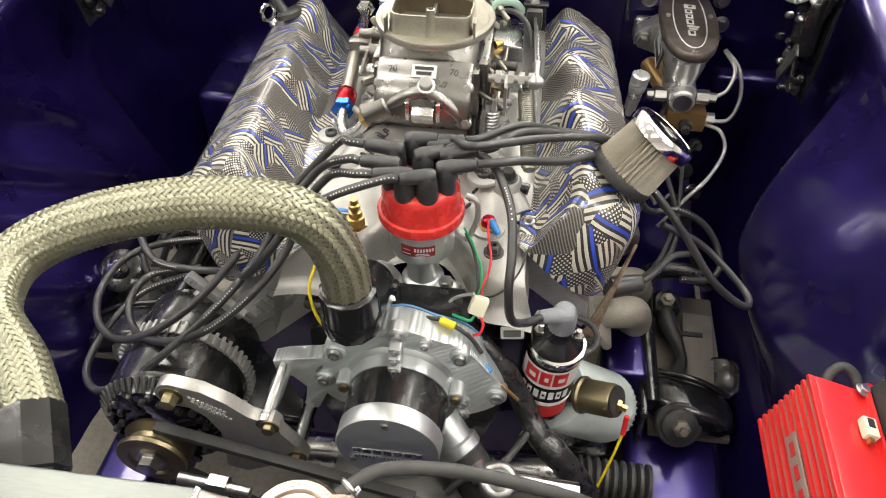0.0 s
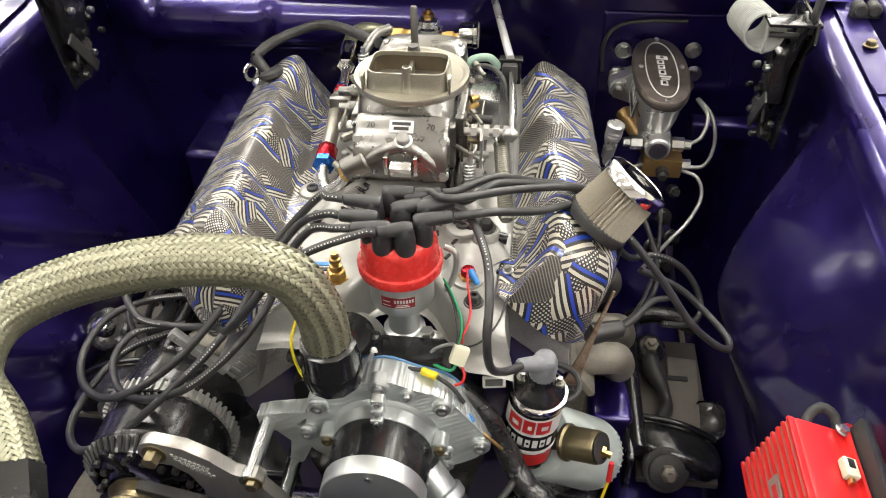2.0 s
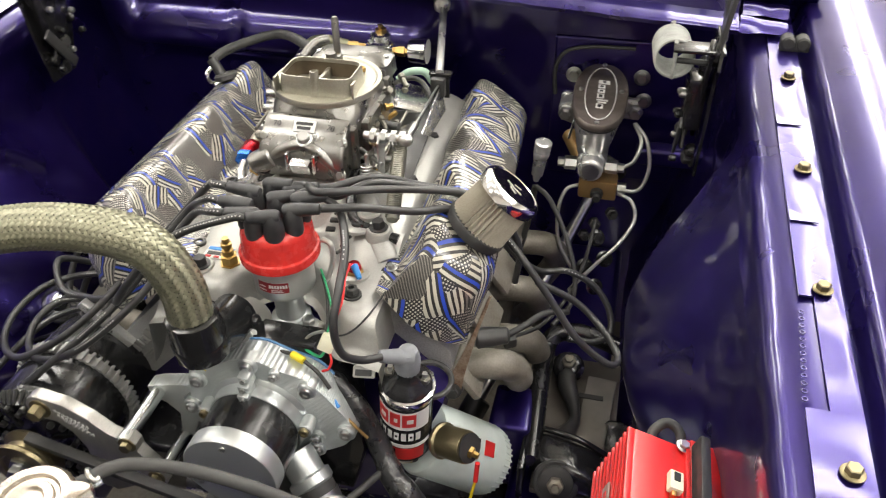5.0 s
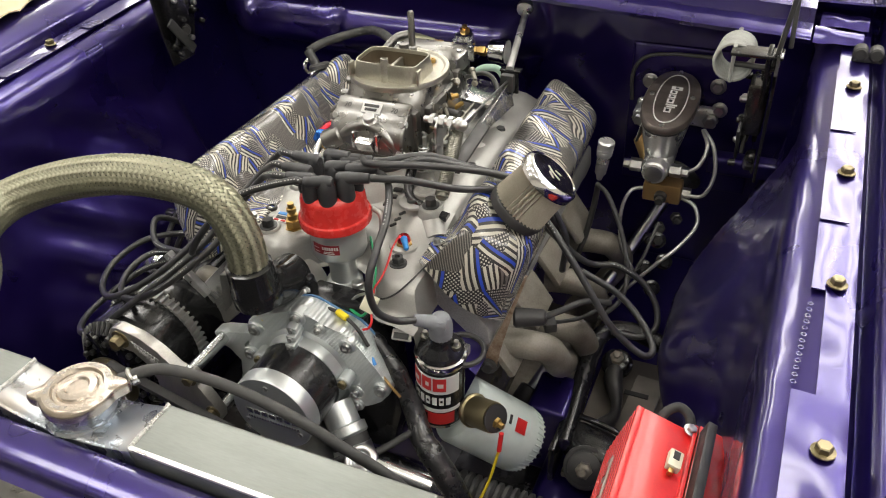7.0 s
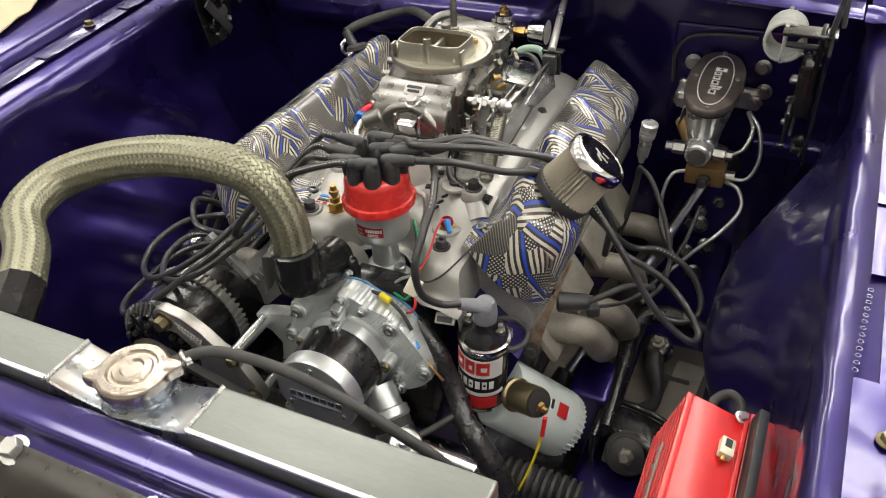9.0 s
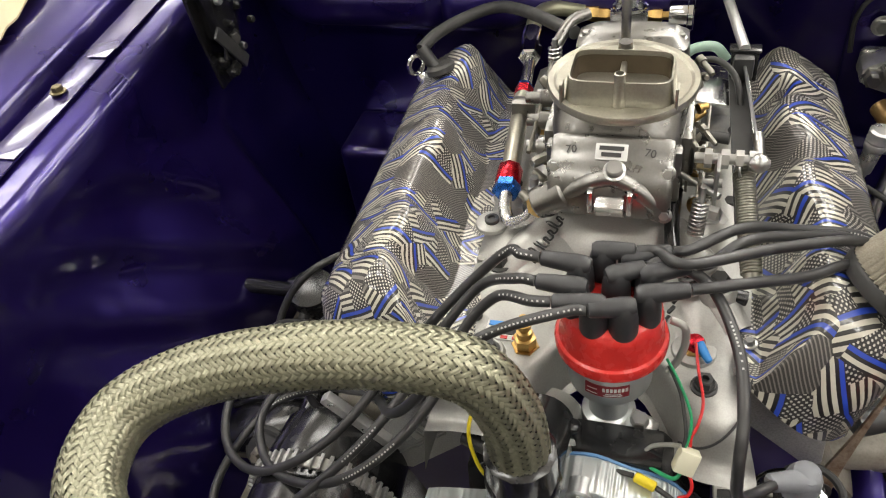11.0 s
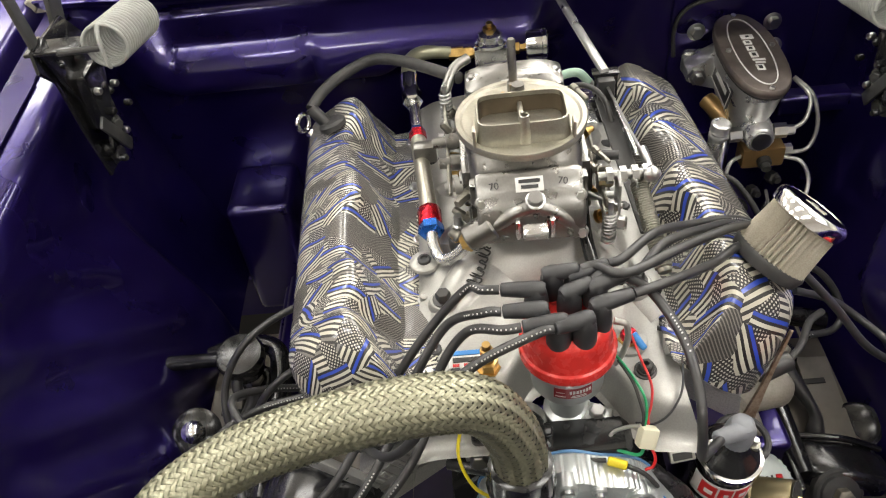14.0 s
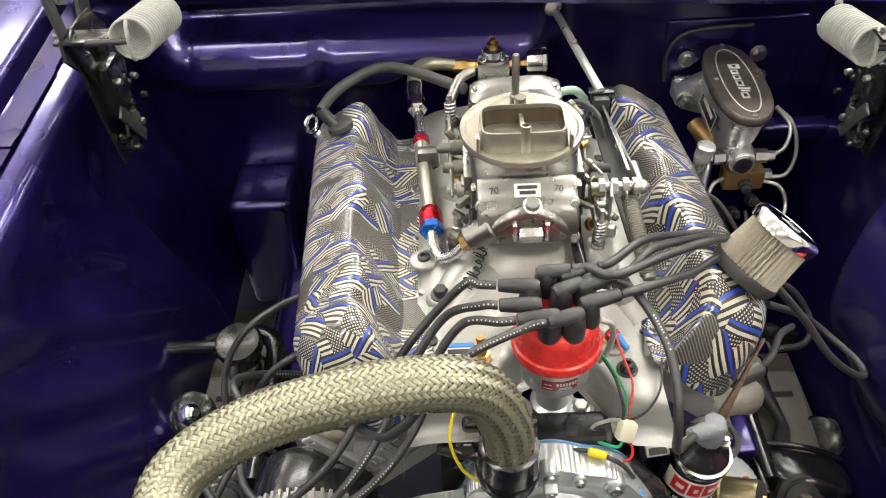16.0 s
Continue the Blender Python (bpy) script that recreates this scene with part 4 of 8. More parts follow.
def bowl(sg, yb):
    """A float bowl with metering block, sculpted arch, sight plug and screws; sg -1 faces forward."""
    f = lambda d: yb + sg * d
    mb = part("metering_block", box(nb(), (CX, f(-0.006), 0.876), (0.112, 0.014, 0.052), 0.003), CARB, carb)
    bm = nb()
    poly = [(-0.010, 0.850), (0.020, 0.848), (0.032, 0.856), (0.034, 0.872), (0.028, 0.884), (0.022, 0.894), (0.0, 0.911), (-0.006, 0.911)]
    prism(bm, (CX + 0.0505 * -sg, yb, 0), Y * sg, Z, poly, 0.101, 0.005)
    b = part("float_bowl", bm, CARB, carb, "polished float bowl", angle=45)
    bm = nb()
    tube(bm, [(CX - 0.052, f(0.020), 0.862), (CX - 0.036, f(0.026), 0.872), (CX - 0.018, f(0.026), 0.885), (CX, f(0.024), 0.890), (CX + 0.018, f(0.026), 0.885),
              (CX + 0.036, f(0.028), 0.870), (CX + 0.044, f(0.026), 0.856)], 0.0072, 14, 6)
    part("arch_rib", bm, CARB, b)
    part("fuel_inlet_boss", rod(nb(), (CX - 0.036, f(0.022), 0.872), (CX - 0.062, f(0.026), 0.858), 0.0145, 0.0135, 18, 0.002), CARB, b)
    bm = nb()
    box(bm, (CX + 0.002, f(0.036), 0.870), (0.024, 0.012, 0.017), 0.003, Matrix.Rotation(radians(-25 * sg), 4, "X"))
    for dx in (-0.014, 0.018):
        box(bm, (CX + dx, f(0.032), 0.874), (0.005, 0.014, 0.022), 0.002)
    part("sight_window", bm, POLISHED, b, "bright square sight boss")
    part("level_screw", lathe(nb(), (CX + 0.004, f(0.0205), 0.8925), (0, sg * 0.5, 1), [(0, 0.0095), (0.006, 0.0095), (0.007, 0.0075), (0.012, 0.007), (0.013, 0.006)], 18), ZINC, b)
    for dx in (-0.046, 0.046):
        for z, d in ((0.860, 0.030), (0.893, 0.016)):
            part("bowl_screw", bolt(nb(), (CX + dx, f(d), z), (0, sg, 0.5), 0.0045, 0.005), ZINC, b)
    # label plate with plain bars on the sloping top
    n = Vector((0, sg * 0.61, 0.79))
    c = Vector((CX, f(0.009), 0.9045))
    rot = Matrix((X, n.cross(X).normalized(), n.normalized())).transposed().to_4x4()
    pl = part("label_plate", box(nb(), c + Vector((0, 0, 0.001)), (0.026, 0.014, 0.0015), 0.0004, rot), WHITE, b, "white label with dark bars")
    return b, rot, c


rear_top = part("secondary_cover", loft(nb(), [oval((CX, 0.295, 0.895), 0.054, 0.026, 32, 6), oval((CX, 0.295, 0.914), 0.052, 0.025, 32, 6), oval((CX, 0.297, 0.922), 0.040, 0.016, 32, 5)]), CARB, carb, "cast secondary cover", angle=45)
part("cover_label", box(nb(), (CX, 0.2755, 0.9165), (0.028, 0.0015, 0.012), 0.0003, Matrix.Rotation(radians(-40), 4, "X")), WHITE, rear_top, "white label")
for dx in (-0.044, 0.044):
    part("cover_screw", bolt(nb(), (CX + dx, 0.295, 0.915), Z, 0.0045, 0.004), ZINC, rear_top)
front_bowl, FR, FC = bowl(-1, 0.133)
bowl(1, 0.277)
bm = nb()
for dy, w in ((0.0035, 0.020), (-0.002, 0.016)):
    box(bm, FC + FR.to_3x3() @ Vector((0, dy, 0.0022)), (w, 0.0035, 0.0006), 0, FR)
part("label_bars", bm, DARKPRINT, front_bowl)


def writing(text, size, m, mat, parent, name, label=""):
    """Flat letters in the built-in font, at a pose."""
    cu = bpy.data.curves.new(name, "FONT")
    cu.body, cu.size, cu.extrude, cu.align_x, cu.align_y = text, size, 0.00012, "CENTER", "CENTER"
    tmp = bpy.data.objects.new("tmp", cu)
    scene.collection.objects.link(tmp)
    me = bpy.data.meshes.new_from_object(tmp.evaluated_get(bpy.context.evaluated_depsgraph_get()))
    bpy.data.objects.remove(tmp)
    bpy.data.curves.remove(cu)
    me.transform(Matrix.Translation(-BASE[parent]) @ m)
    me.materials.clear()
    me.materials.append(mat)
    ob = new(name, me)
    ob.parent = parent
    BASE[ob] = BASE[parent]
    if label:
        ob["label"] = label
    return ob


for dx in (-0.033, 0.031):
    place = Matrix.Translation(FC + FR.to_3x3() @ Vector((dx, 0.001, 0.0012))) @ FR @ Matrix.Rotation(radians(-8 if dx > 0 else 5), 4, "Z")
    writing("70", 0.0095, place, DARKPRINT, front_bowl, "pen_mark", "black pen figures")

# linkage on the throttle side
OLIVE = material("olive_zinc_tube", (0.27, 0.265, 0.225), 0.36, 0.8, stain=0.3, stain_scale=40)
link = thing("throttle_linkage", "zinc plated throttle levers, springs and rods", "throttle linkage", (0.075, 0.14, 0.83))
bm = nb()
prism(bm, (0.068, 0.16, 0.862), Y, Z, [(-0.02, -0.015), (0.015, -0.018), (0.024, 0.004), (0.006, 0.026), (-0.014, 0.022)], 0.003, 0.0005)
part("throttle_lever", bm, ZINC, link)
bm = nb()
prism(bm, (0.080, 0.135, 0.872), Y, Z, [(-0.012, -0.022), (0.006, -0.026), (0.012, 0.018), (0.0, 0.03), (-0.010, 0.02)], 0.003, 0.0005)
part("cam_lever", bm, ZINC, link)
part("throttle_shaft", rod(nb(), (0.055, 0.16, 0.852), (0.088, 0.16, 0.852), 0.004, seg=12), ZINC, link)
part("joint_bolt", rod(nb(), (0.062, 0.138, 0.895), (0.108, 0.138, 0.895), 0.0045, seg=12), ZINC, link)
for x in (0.070, 0.083, 0.094, 0.104):
    part("joint_nut", lathe(nb(), (x, 0.138, 0.895), X, [(0, 0.008), (0.006, 0.008)], 6), ZINC, link)
part("ball_joint", lathe(nb(), (0.112, 0.134, 0.896), X, [(-0.008, 0.003), (-0.004, 0.007), (0, 0.008), (0.004, 0.007), (0.008, 0.003)], 14), ZINC, link)
part("return_spring", coil(nb(), (0.069, 0.108, 0.838), (0.071, 0.112, 0.872), 0.0062, 0.0011, 9), ZINC, link, "small coil return spring")
part("idle_screw", rod(nb(), (0.0705, 0.112, 0.838), (0.0715, 0.114, 0.884), 0.0026, seg=10), ZINC, link)
part("idle_screw", rod(nb(), (0.052, 0.15, 0.868), (0.085, 0.125, 0.866), 0.0028, seg=10), ZINC, link)
part("idle_screw", rod(nb(), (0.06, 0.185, 0.885), (0.09, 0.18, 0.885), 0.005, seg=12), BLACK, link)
part("lower_nut", lathe(nb(), (0.072, 0.118, 0.855), (1, -0.3, 0), [(0, 0.007), (0.014, 0.007), (0.016, 0.005)], 6), ZINC, link)
part("lower_nut", lathe(nb(), (0.066, 0.150, 0.880), (1, -0.2, 0), [(0, 0.006), (0.012, 0.006), (0.014, 0.004)], 6), GOLDZINC, link)
part("spring_rod", rod(nb(), (0.101, 0.150, 0.884), (0.114, 0.062, 0.836), 0.0066, 0.0066, 18, 0.001), OLIVE, link, "olive-grey rod")
part("long_spring", coil(nb(), (0.1022, 0.142, 0.8796), (0.1134, 0.066, 0.8382), 0.0076, 0.0012, 36, 6, 12), OLIVE, link, "tight coil return spring")
part("spring_end", ring(nb(), (0.098, 0.135, 0.888), (1, 0, 0.2), 0.006, 0.0013, 16, 6), ZINC, link)

cable = thing("throttle_cable", "chrome throttle cable rod held in a black bracket", "throttle cable", (0.10, 0.33, 0.87))
part("outer_rod", rod(nb(), (0.065, 0.512, 0.902), (0.102, 0.332, 0.884), 0.0050, 0.0054, 14), BRIGHT, cable)
part("end_ferrule", lathe(nb(), (0.0625, 0.512, 0.9065), (-0.2, 1, 0.12), [(-0.008, 0.006), (-0.004, 0.012), (0.004, 0.0125), (0.010, 0.010), (0.03, 0.009)], 20), BRIGHT, cable)
bm = nb()
box(bm, (0.103, 0.330, 0.866), (0.026, 0.004, 0.030), 0.001)
box(bm, (0.103, 0.336, 0.8825), (0.030, 0.014, 0.003), 0.0008)
part("bracket_clip", bm, GLOSSBLACK, cable)
part("rubber_stop", box(nb(), (0.102, 0.324, 0.868), (0.020, 0.012, 0.026), 0.004), BLACK, cable)
part("inner_wire", rod(nb(), (0.103, 0.322, 0.872), (0.112, 0.150, 0.895), 0.0016, seg=8), ZINC, cable)
part("cable_end", rod(nb(), (0.1115, 0.175, 0.893), (0.1125, 0.142, 0.896), 0.005, 0.004, 12), ZINC, cable)
bm = nb()
prism(bm, (0.106, 0.32, 0.858), Vector((0.05, -1, 0.08)), Vector((0.2, 0, -1)), [(0, -0.012), (0.125, -0.002), (0.10, 0.014), (0, 0.022)], 0.003, 0.0005)
part("cable_bracket", bm, POLISHED, cable, "pale triangular bracket plate")
# steel bar coloured black for the dark surroundings it mirrors
part("black_bar", box(nb(), (0.104, 0.225, 0.850), (0.019, 0.235, 0.004), 0.0015, Matrix.Rotation(radians(2.5), 4, "Z") @ Matrix.Rotation(radians(2), 4, "X")), BLACK, cable, "flat steel support bar with a dark reflection in its colour")
bm = nb()
box(bm, (0.060, 0.325, 0.848), (0.09, 0.07, 0.004), 0.001, Matrix.Rotation(radians(6), 4, "Y"))
part("base_bracket", bm, POLISHED, cable)
part("vacuum_tube", tube(nb(), [(0.035, 0.30, 0.872), (0.07, 0.315, 0.882), (0.095, 0.30, 0.872), (0.105, 0.27, 0.84)], 0.0033, 10, 8), BLACK, cable, "thin black tube")

hose_f = thing("vacuum_hose", "curved glossy black vacuum hose beside the carburetor", "hose", (0.055, 0.1, 0.80))
part("hose_tube", tube(nb(), [(0.050, 0.150, 0.85), (0.050, 0.118, 0.835), (0.058, 0.090, 0.815), (0.085, 0.078, 0.806), (0.115, 0.076, 0.80)], 0.0065, 12, 8), GLOSSBLACK, hose_f)

# fuel line on the other side
fuel = thing("fuel_line", "silver fuel log with red and blue anodised fittings", "fuel line", (-0.10, 0.2, 0.83))
part("swivel_elbow", tube(nb(), [(-0.125, 0.416, 0.852), (-0.125, 0.402, 0.848), (-0.122, 0.388, 0.845)], 0.0115, 16, 5), CHROME, fuel)
part("swivel_nut", lathe(nb(), (-0.1225, 0.392, 0.846), (0.08, -1, -0.06), [(0, 0.0125), (0.022, 0.0125), (0.024, 0.010)], 6), CHROME, fuel)
part("upper_tube", rod(nb(), (-0.121, 0.380, 0.844), (-0.116, 0.322, 0.839), 0.0065, seg=14), POLISHED, fuel)
part("blue_nut", lathe(nb(), (-0.1165, 0.322, 0.839), (0.08, -1, -0.05), [(0, 0.0080), (0.003, 0.0098), (0.006, 0.0098)], 6), BLUEANO, fuel)
part("red_nut", lathe(nb(), (-0.116, 0.316, 0.8385), (0.08, -1, -0.05), [(0, 0.0100), (0.012, 0.0100), (0.014, 0.008)], 6), REDANO, fuel)
part("log_tube", rod(nb(), (-0.115, 0.302, 0.838), (-0.1045, 0.186, 0.833), 0.0090, seg=18), HORN, fuel, "dull silver tube")
part("red_nut", lathe(nb(), (-0.1045, 0.186, 0.833), (0.06, -1, -0.06), [(0, 0.010), (0.003, 0.0125), (0.022, 0.0125), (0.024, 0.011)], 8), REDANO, fuel)
part("blue_nut", lathe(nb(), (-0.103, 0.162, 0.8315), (0.06, -1, -0.10), [(0, 0.0125), (0.004, 0.0135), (0.010, 0.0135), (0.012, 0.010)], 6), BLUEANO, fuel)
part("bent_tube", tube(nb(), [(-0.102, 0.152, 0.830), (-0.100, 0.136, 0.824), (-0.092, 0.122, 0.820), (-0.076, 0.116, 0.832), (-0.066, 0.113, 0.848), (-0.060, 0.108, 0.858)], 0.0062, 14, 7), POLISHED, fuel)
part("inlet_nut", lathe(nb(), (-0.066, 0.113, 0.850), (0.6, -0.3, 0.6), [(0, 0.0105), (0.012, 0.0105), (0.014, 0.009)], 6), BRASS, fuel)
part("inlet_seal", lathe(nb(), (-0.060, 0.110, 0.857), (0.7, -0.2, 0.4), [(0, 0.013), (0.008, 0.013)], 20), BLACK, fuel)
part("log_clamp", box(nb(), (-0.106, 0.268, 0.846), (0.026, 0.016, 0.022), 0.004), CARB, fuel)

valve = thing("power_valve_fitting", "black and brass vacuum fittings at the carburetor side", "fittings", (-0.07, 0.15, 0.81))
part("black_plug", lathe(nb(), (-0.074, 0.148, 0.808), Z, [(0, 0.012), (0.014, 0.012), (0.017, 0.010)], 20), BLACK, valve)
part("brass_nut", lathe(nb(), (-0.074, 0.148, 0.823), Z, [(0, 0.010), (0.007, 0.010), (0.008, 0.007)], 6), BRASS, valve)
part("steel_stem", lathe(nb(), (-0.074, 0.148, 0.830), Z, [(0, 0.006), (0.012, 0.006), (0.013, 0.0045), (0.024, 0.004)], 14), ZINC, valve)
for y, z, L, mt in ((0.172, 0.872, 0.026, ZINC), (0.198, 0.882, 0.030, CARB), (0.226, 0.888, 0.036, CARB), (0.250, 0.876, 0.030, ZINC), (0.215, 0.860, 0.022, BRASS)):
    part("side_fitting", lathe(nb(), (-0.058, y, z), (-1, -0.06, 0.02), [(0, 0.0085), (L * 0.6, 0.0085), (L * 0.62, 0.006), (L, 0.0055)], 14), mt, valve)
part("vertical_spring", coil(nb(), (-0.078, 0.292, 0.868), (-0.078, 0.296, 0.902), 0.0062, 0.0012, 8), ZINC, valve)
part("spring_pin", rod(nb(), (-0.078, 0.291, 0.855), (-0.078, 0.297, 0.91), 0.003, seg=10), ZINC, valve)
part("link_plate", box(nb(), (-0.080, 0.25, 0.868), (0.004, 0.055, 0.030), 0.001), ZINC, valve)
part("link_elbow", tube(nb(), [(-0.078, 0.300, 0.90), (-0.066, 0.322, 0.915), (-0.050, 0.335, 0.918)], 0.006, 12, 6), CARB, valve)

# fuel pressure regulator with gauge
reg = thing("fuel_regulator", "chrome fuel pressure regulator with round gauge", "regulator", (-0.02, 0.465, 0.83))
part("regulator_body", box(nb(), (-0.02, 0.465, 0.848), (0.044, 0.034, 0.026), 0.004), POLISHED, reg)
part("regulator_dome", lathe(nb(), (-0.02, 0.465, 0.860), Z, [(0, 0.021), (0.004, 0.021), (0.006, 0.017), (0.014, 0.015), (0.017, 0.009)], 24), POLISHED, reg)
for a in range(4):
    t = a * math.pi / 2 + 0.78
    part("dome_screw", bolt(nb(), (-0.02 + 0.0175 * math.cos(t), 0.465 + 0.0175 * math.sin(t), 0.864), Z, 0.003, 0.004, False), ZINC, reg)
part("adjuster_nut", lathe(nb(), (-0.02, 0.465, 0.876), Z, [(0, 0.0085), (0.006, 0.0085), (0.007, 0.0045), (0.012, 0.0042)], 6), BRASS, reg)
part("gauge_stem", lathe(nb(), (0.002, 0.465, 0.850), X, [(0, 0.007), (0.006, 0.009), (0.014, 0.009), (0.015, 0.006), (0.024, 0.006)], 6), BRASS, reg)
gauge = part("gauge_case", lathe(nb(), (0.024, 0.465, 0.852), X, [(0, 0.018), (0.002, 0.0195), (0.020, 0.0195), (0.021, 0.0205), (0.026, 0.0205), (0.027, 0.0185), (0.0262, 0.018)], 36), CHROME, reg, "chrome gauge case")
part("gauge_face", lathe(nb(), (0.0505, 0.465, 0.852), X, [(0, 0.0178), (0.0008, 0.0178)], 32), WHITE, gauge)
part("inlet_fitting", lathe(nb(), (-0.042, 0.465, 0.850), -X, [(0, 0.007), (0.004, 0.0095), (0.014, 0.0095), (0.016, 0.007)], 6), BRASS, reg)
part("hose_end", lathe(nb(), (-0.056, 0.465, 0.851), (-1, -0.05, 0.05), [(0, 0.0105), (0.008, 0.0105), (0.010, 0.0098), (0.018, 0.0095)], 6), BRASS, reg)
part("mount_post", rod(nb(), (-0.02, 0.465, 0.79), (-0.02, 0.465, 0.838), 0.007, seg=12), ZINC, reg)
feed = thing("fuel_hose", "short grey braided fuel hose", "hose", (-0.09, 0.45, 0.84))
part("hose_tube", tube(nb(), [(-0.072, 0.465, 0.853), (-0.090, 0.464, 0.856), (-0.108, 0.458, 0.859), (-0.120, 0.446, 0.860), (-0.125, 0.430, 0.857), (-0.125, 0.414, 0.852)], 0.0092, 14, 8), BRAID, feed)

# crankcase hose from the cover to the carburetor
pcv = thing("breather_hose", "grey rubber breather hose with black elbow in a grommet", "hose", (-0.22, 0.37, 0.84))
part("hose_tube", tube(nb(), [(-0.240, 0.352, 0.862), (-0.228, 0.375, 0.868), (-0.206, 0.402, 0.872), (-0.168, 0.418, 0.880), (-0.125, 0.385, 0.893), (-0.061, 0.313, 0.908)], 0.0068, 14, 8), RUBBER, pcv)
part("elbow", rod(nb(), (-0.222, 0.345, 0.840), (-0.240, 0.352, 0.864), 0.0075, 0.0075, 14), BLACK, pcv)
part("grommet", lathe(nb(), (-0.216, 0.343, 0.840), (-0.3, 0.2, 1), [(0, 0.017), (0.006, 0.017), (0.009, 0.014), (0.009, 0.008)], 22), RUBBER, pcv)
clip = thing("chrome_clip", "chrome ring clip on the valve cover edge", "clip", (-0.262, 0.385, 0.80))
part("clip_ring", ring(nb(), (-0.262, 0.385, 0.822), (1, -0.6, 0.1), 0.011, 0.0032, 24, 8), CHROME, clip)
part("clip_stem", rod(nb(), (-0.256, 0.380, 0.812), (-0.238, 0.372, 0.79), 0.007, 0.009, 12), CHROME, clip)
gt = thing("vacuum_tube", "short pale green vacuum tube behind the carburetor", "tube", (0.05, 0.36, 0.87))
part("tube_body", tube(nb(), [(0.040, 0.345, 0.862), (0.055, 0.352, 0.872), (0.075, 0.356, 0.872), (0.088, 0.352, 0.860)], 0.0052, 12, 8), material("pale_green_rubber", (0.28, 0.40, 0.33), 0.5), gt)

# small fittings crowded round the carburetor's flanks
DULLZINC = material("dull_zinc", (0.26, 0.25, 0.22), 0.4, 0.9, stain=0.5, stain_scale=90, tint=(0.13, 0.12, 0.10))
clutter = thing("carburetor_linkage", "dull zinc levers, screws and vacuum nipples on the carburetor flanks", "linkage", (0.06, 0.2, 0.84))
rnd = random.Random(11)
for i in range(30):
    s_ = 1 if i % 3 else -1
    y = 0.125 + 0.17 * rnd.random()
    z = 0.838 + 0.060 * rnd.random()
    x = CX + s_ * (0.060 + 0.016 * rnd.random())
    d = Vector((s_ * rnd.uniform(0.2, 1), rnd.uniform(-1, 0.4), rnd.uniform(-0.2, 0.9))).normalized()
    L, r = rnd.uniform(0.010, 0.026), rnd.uniform(0.0024, 0.0055)
    if i % 5 == 0:
        part("lever", box(nb(), (x, y, z), (0.0026, 0.012 + L, 0.010), 0.001, Matrix.Rotation(rnd.uniform(-0.9, 0.9), 4, "X")), DULLZINC, clutter)
    else:
        part("nipple", lathe(nb(), Vector((x, y, z)) - d * L / 2, d, [(0, r * 1.5), (L * 0.3, r * 1.5), (L * 0.32, r), (L * 0.9, r), (L, r * 0.7)], 6 if i % 2 else 14), DULLZINC if i % 4 else BRASS, clutter)
part("link_rod", rod(nb(), (0.071, 0.140, 0.850), (0.074, 0.268, 0.858), 0.0021, seg=8), DULLZINC, clutter)
part("link_rod", rod(nb(), (-0.078, 0.150, 0.880), (-0.080, 0.290, 0.890), 0.0021, seg=8), DULLZINC, clutter)
part("flat_spring", coil(nb(), (0.078, 0.150, 0.842), (0.078, 0.205, 0.846), 0.0042, 0.0009, 16, 5, 10), DULLZINC, clutter)

# ---- ignition ----
DX, DY = 0.014, -0.012
dist = thing("distributor", "billet distributor with glossy red cap and label", "distributor", (DX, DY, 0.72))
part("shaft_housing", lathe(nb(), (DX, DY, 0.715), Z, [(0, 0.021), (0.022, 0.0225), (0.031, 0.022), (0.034, 0.0165), (0.066, 0.0158), (0.072, 0.019)], 36), BILLET, dist)
body = part("distributor_body", lathe(nb(), (DX, DY, 0.784), Z, [(0, 0.024), (0.005, 0.030), (0.010, 0.0325), (0.050, 0.0325), (0.052, 0.0318)], 48), BILLET, dist, "brushed billet body")
cap = part("distributor_cap", lathe(nb(), (DX, DY, 0.832), Z, [(0, 0.038), (0.001, 0.0418), (0.0085, 0.0424), (0.0105, 0.0414), (0.0115, 0.0392), (0.014, 0.0384), (0.032, 0.0372), (0.038, 0.0358), (0.042, 0.032), (0.044, 0.026), (0.045, 0.02)], 56), REDCAP, dist, "glossy red plastic cap")
for i in range(8):
    t = 2 * math.pi * (i + 0.5) / 8
    part("cap_tower", lathe(nb(), (DX + 0.0265 * math.cos(t), DY + 0.0265 * math.sin(t), 0.856), Z, [(0, 0.0108), (0.016, 0.0090), (0.022, 0.0082)], 18), REDCAP, cap)
part("cap_tower", lathe(nb(), (DX, DY, 0.86), Z, [(0, 0.0098), (0.014, 0.0085), (0.016, 0.008)], 18), REDCAP, cap)
bm = nb()
rows = []
for z in (0.803, 0.816):
    rows.append([Vector((DX + 0.0329 * math.cos(t), DY + 0.0329 * math.sin(t), z)) for t in [radians(-118 + 60 * k / 16) for k in range(17)]])
sheet(bm, rows, 0.0006)
lab = part("body_label", bm, material("dark_red_label", (0.20, 0.006, 0.012), 0.35), body, "dark red label with pale bars")
for z, a0, a1, h in [(0.8118, -94 + 5 * k, -90.6 + 5 * k, 0.0040) for k in range(7)] + [(0.8072, -90, -70, 0.0008), (0.8052, -92, -68, 0.0008), (0.8112, -114, -101, 0.0006), (0.8062, -115, -100, 0.0008)]:
    part("label_bar", sheet(nb(), [[Vector((DX + 0.0335 * math.cos(t), DY + 0.0335 * math.sin(t), z + dz)) for t in [radians(a0 + (a1 - a0) * k / 8) for k in range(9)]] for dz in (-h / 2, h / 2)], 0.0003), WHITE, lab)
clampd = thing("distributor_clamp", "alloy hold-down clamp with hex bolt", "clamp", (0.035, -0.022, 0.738))
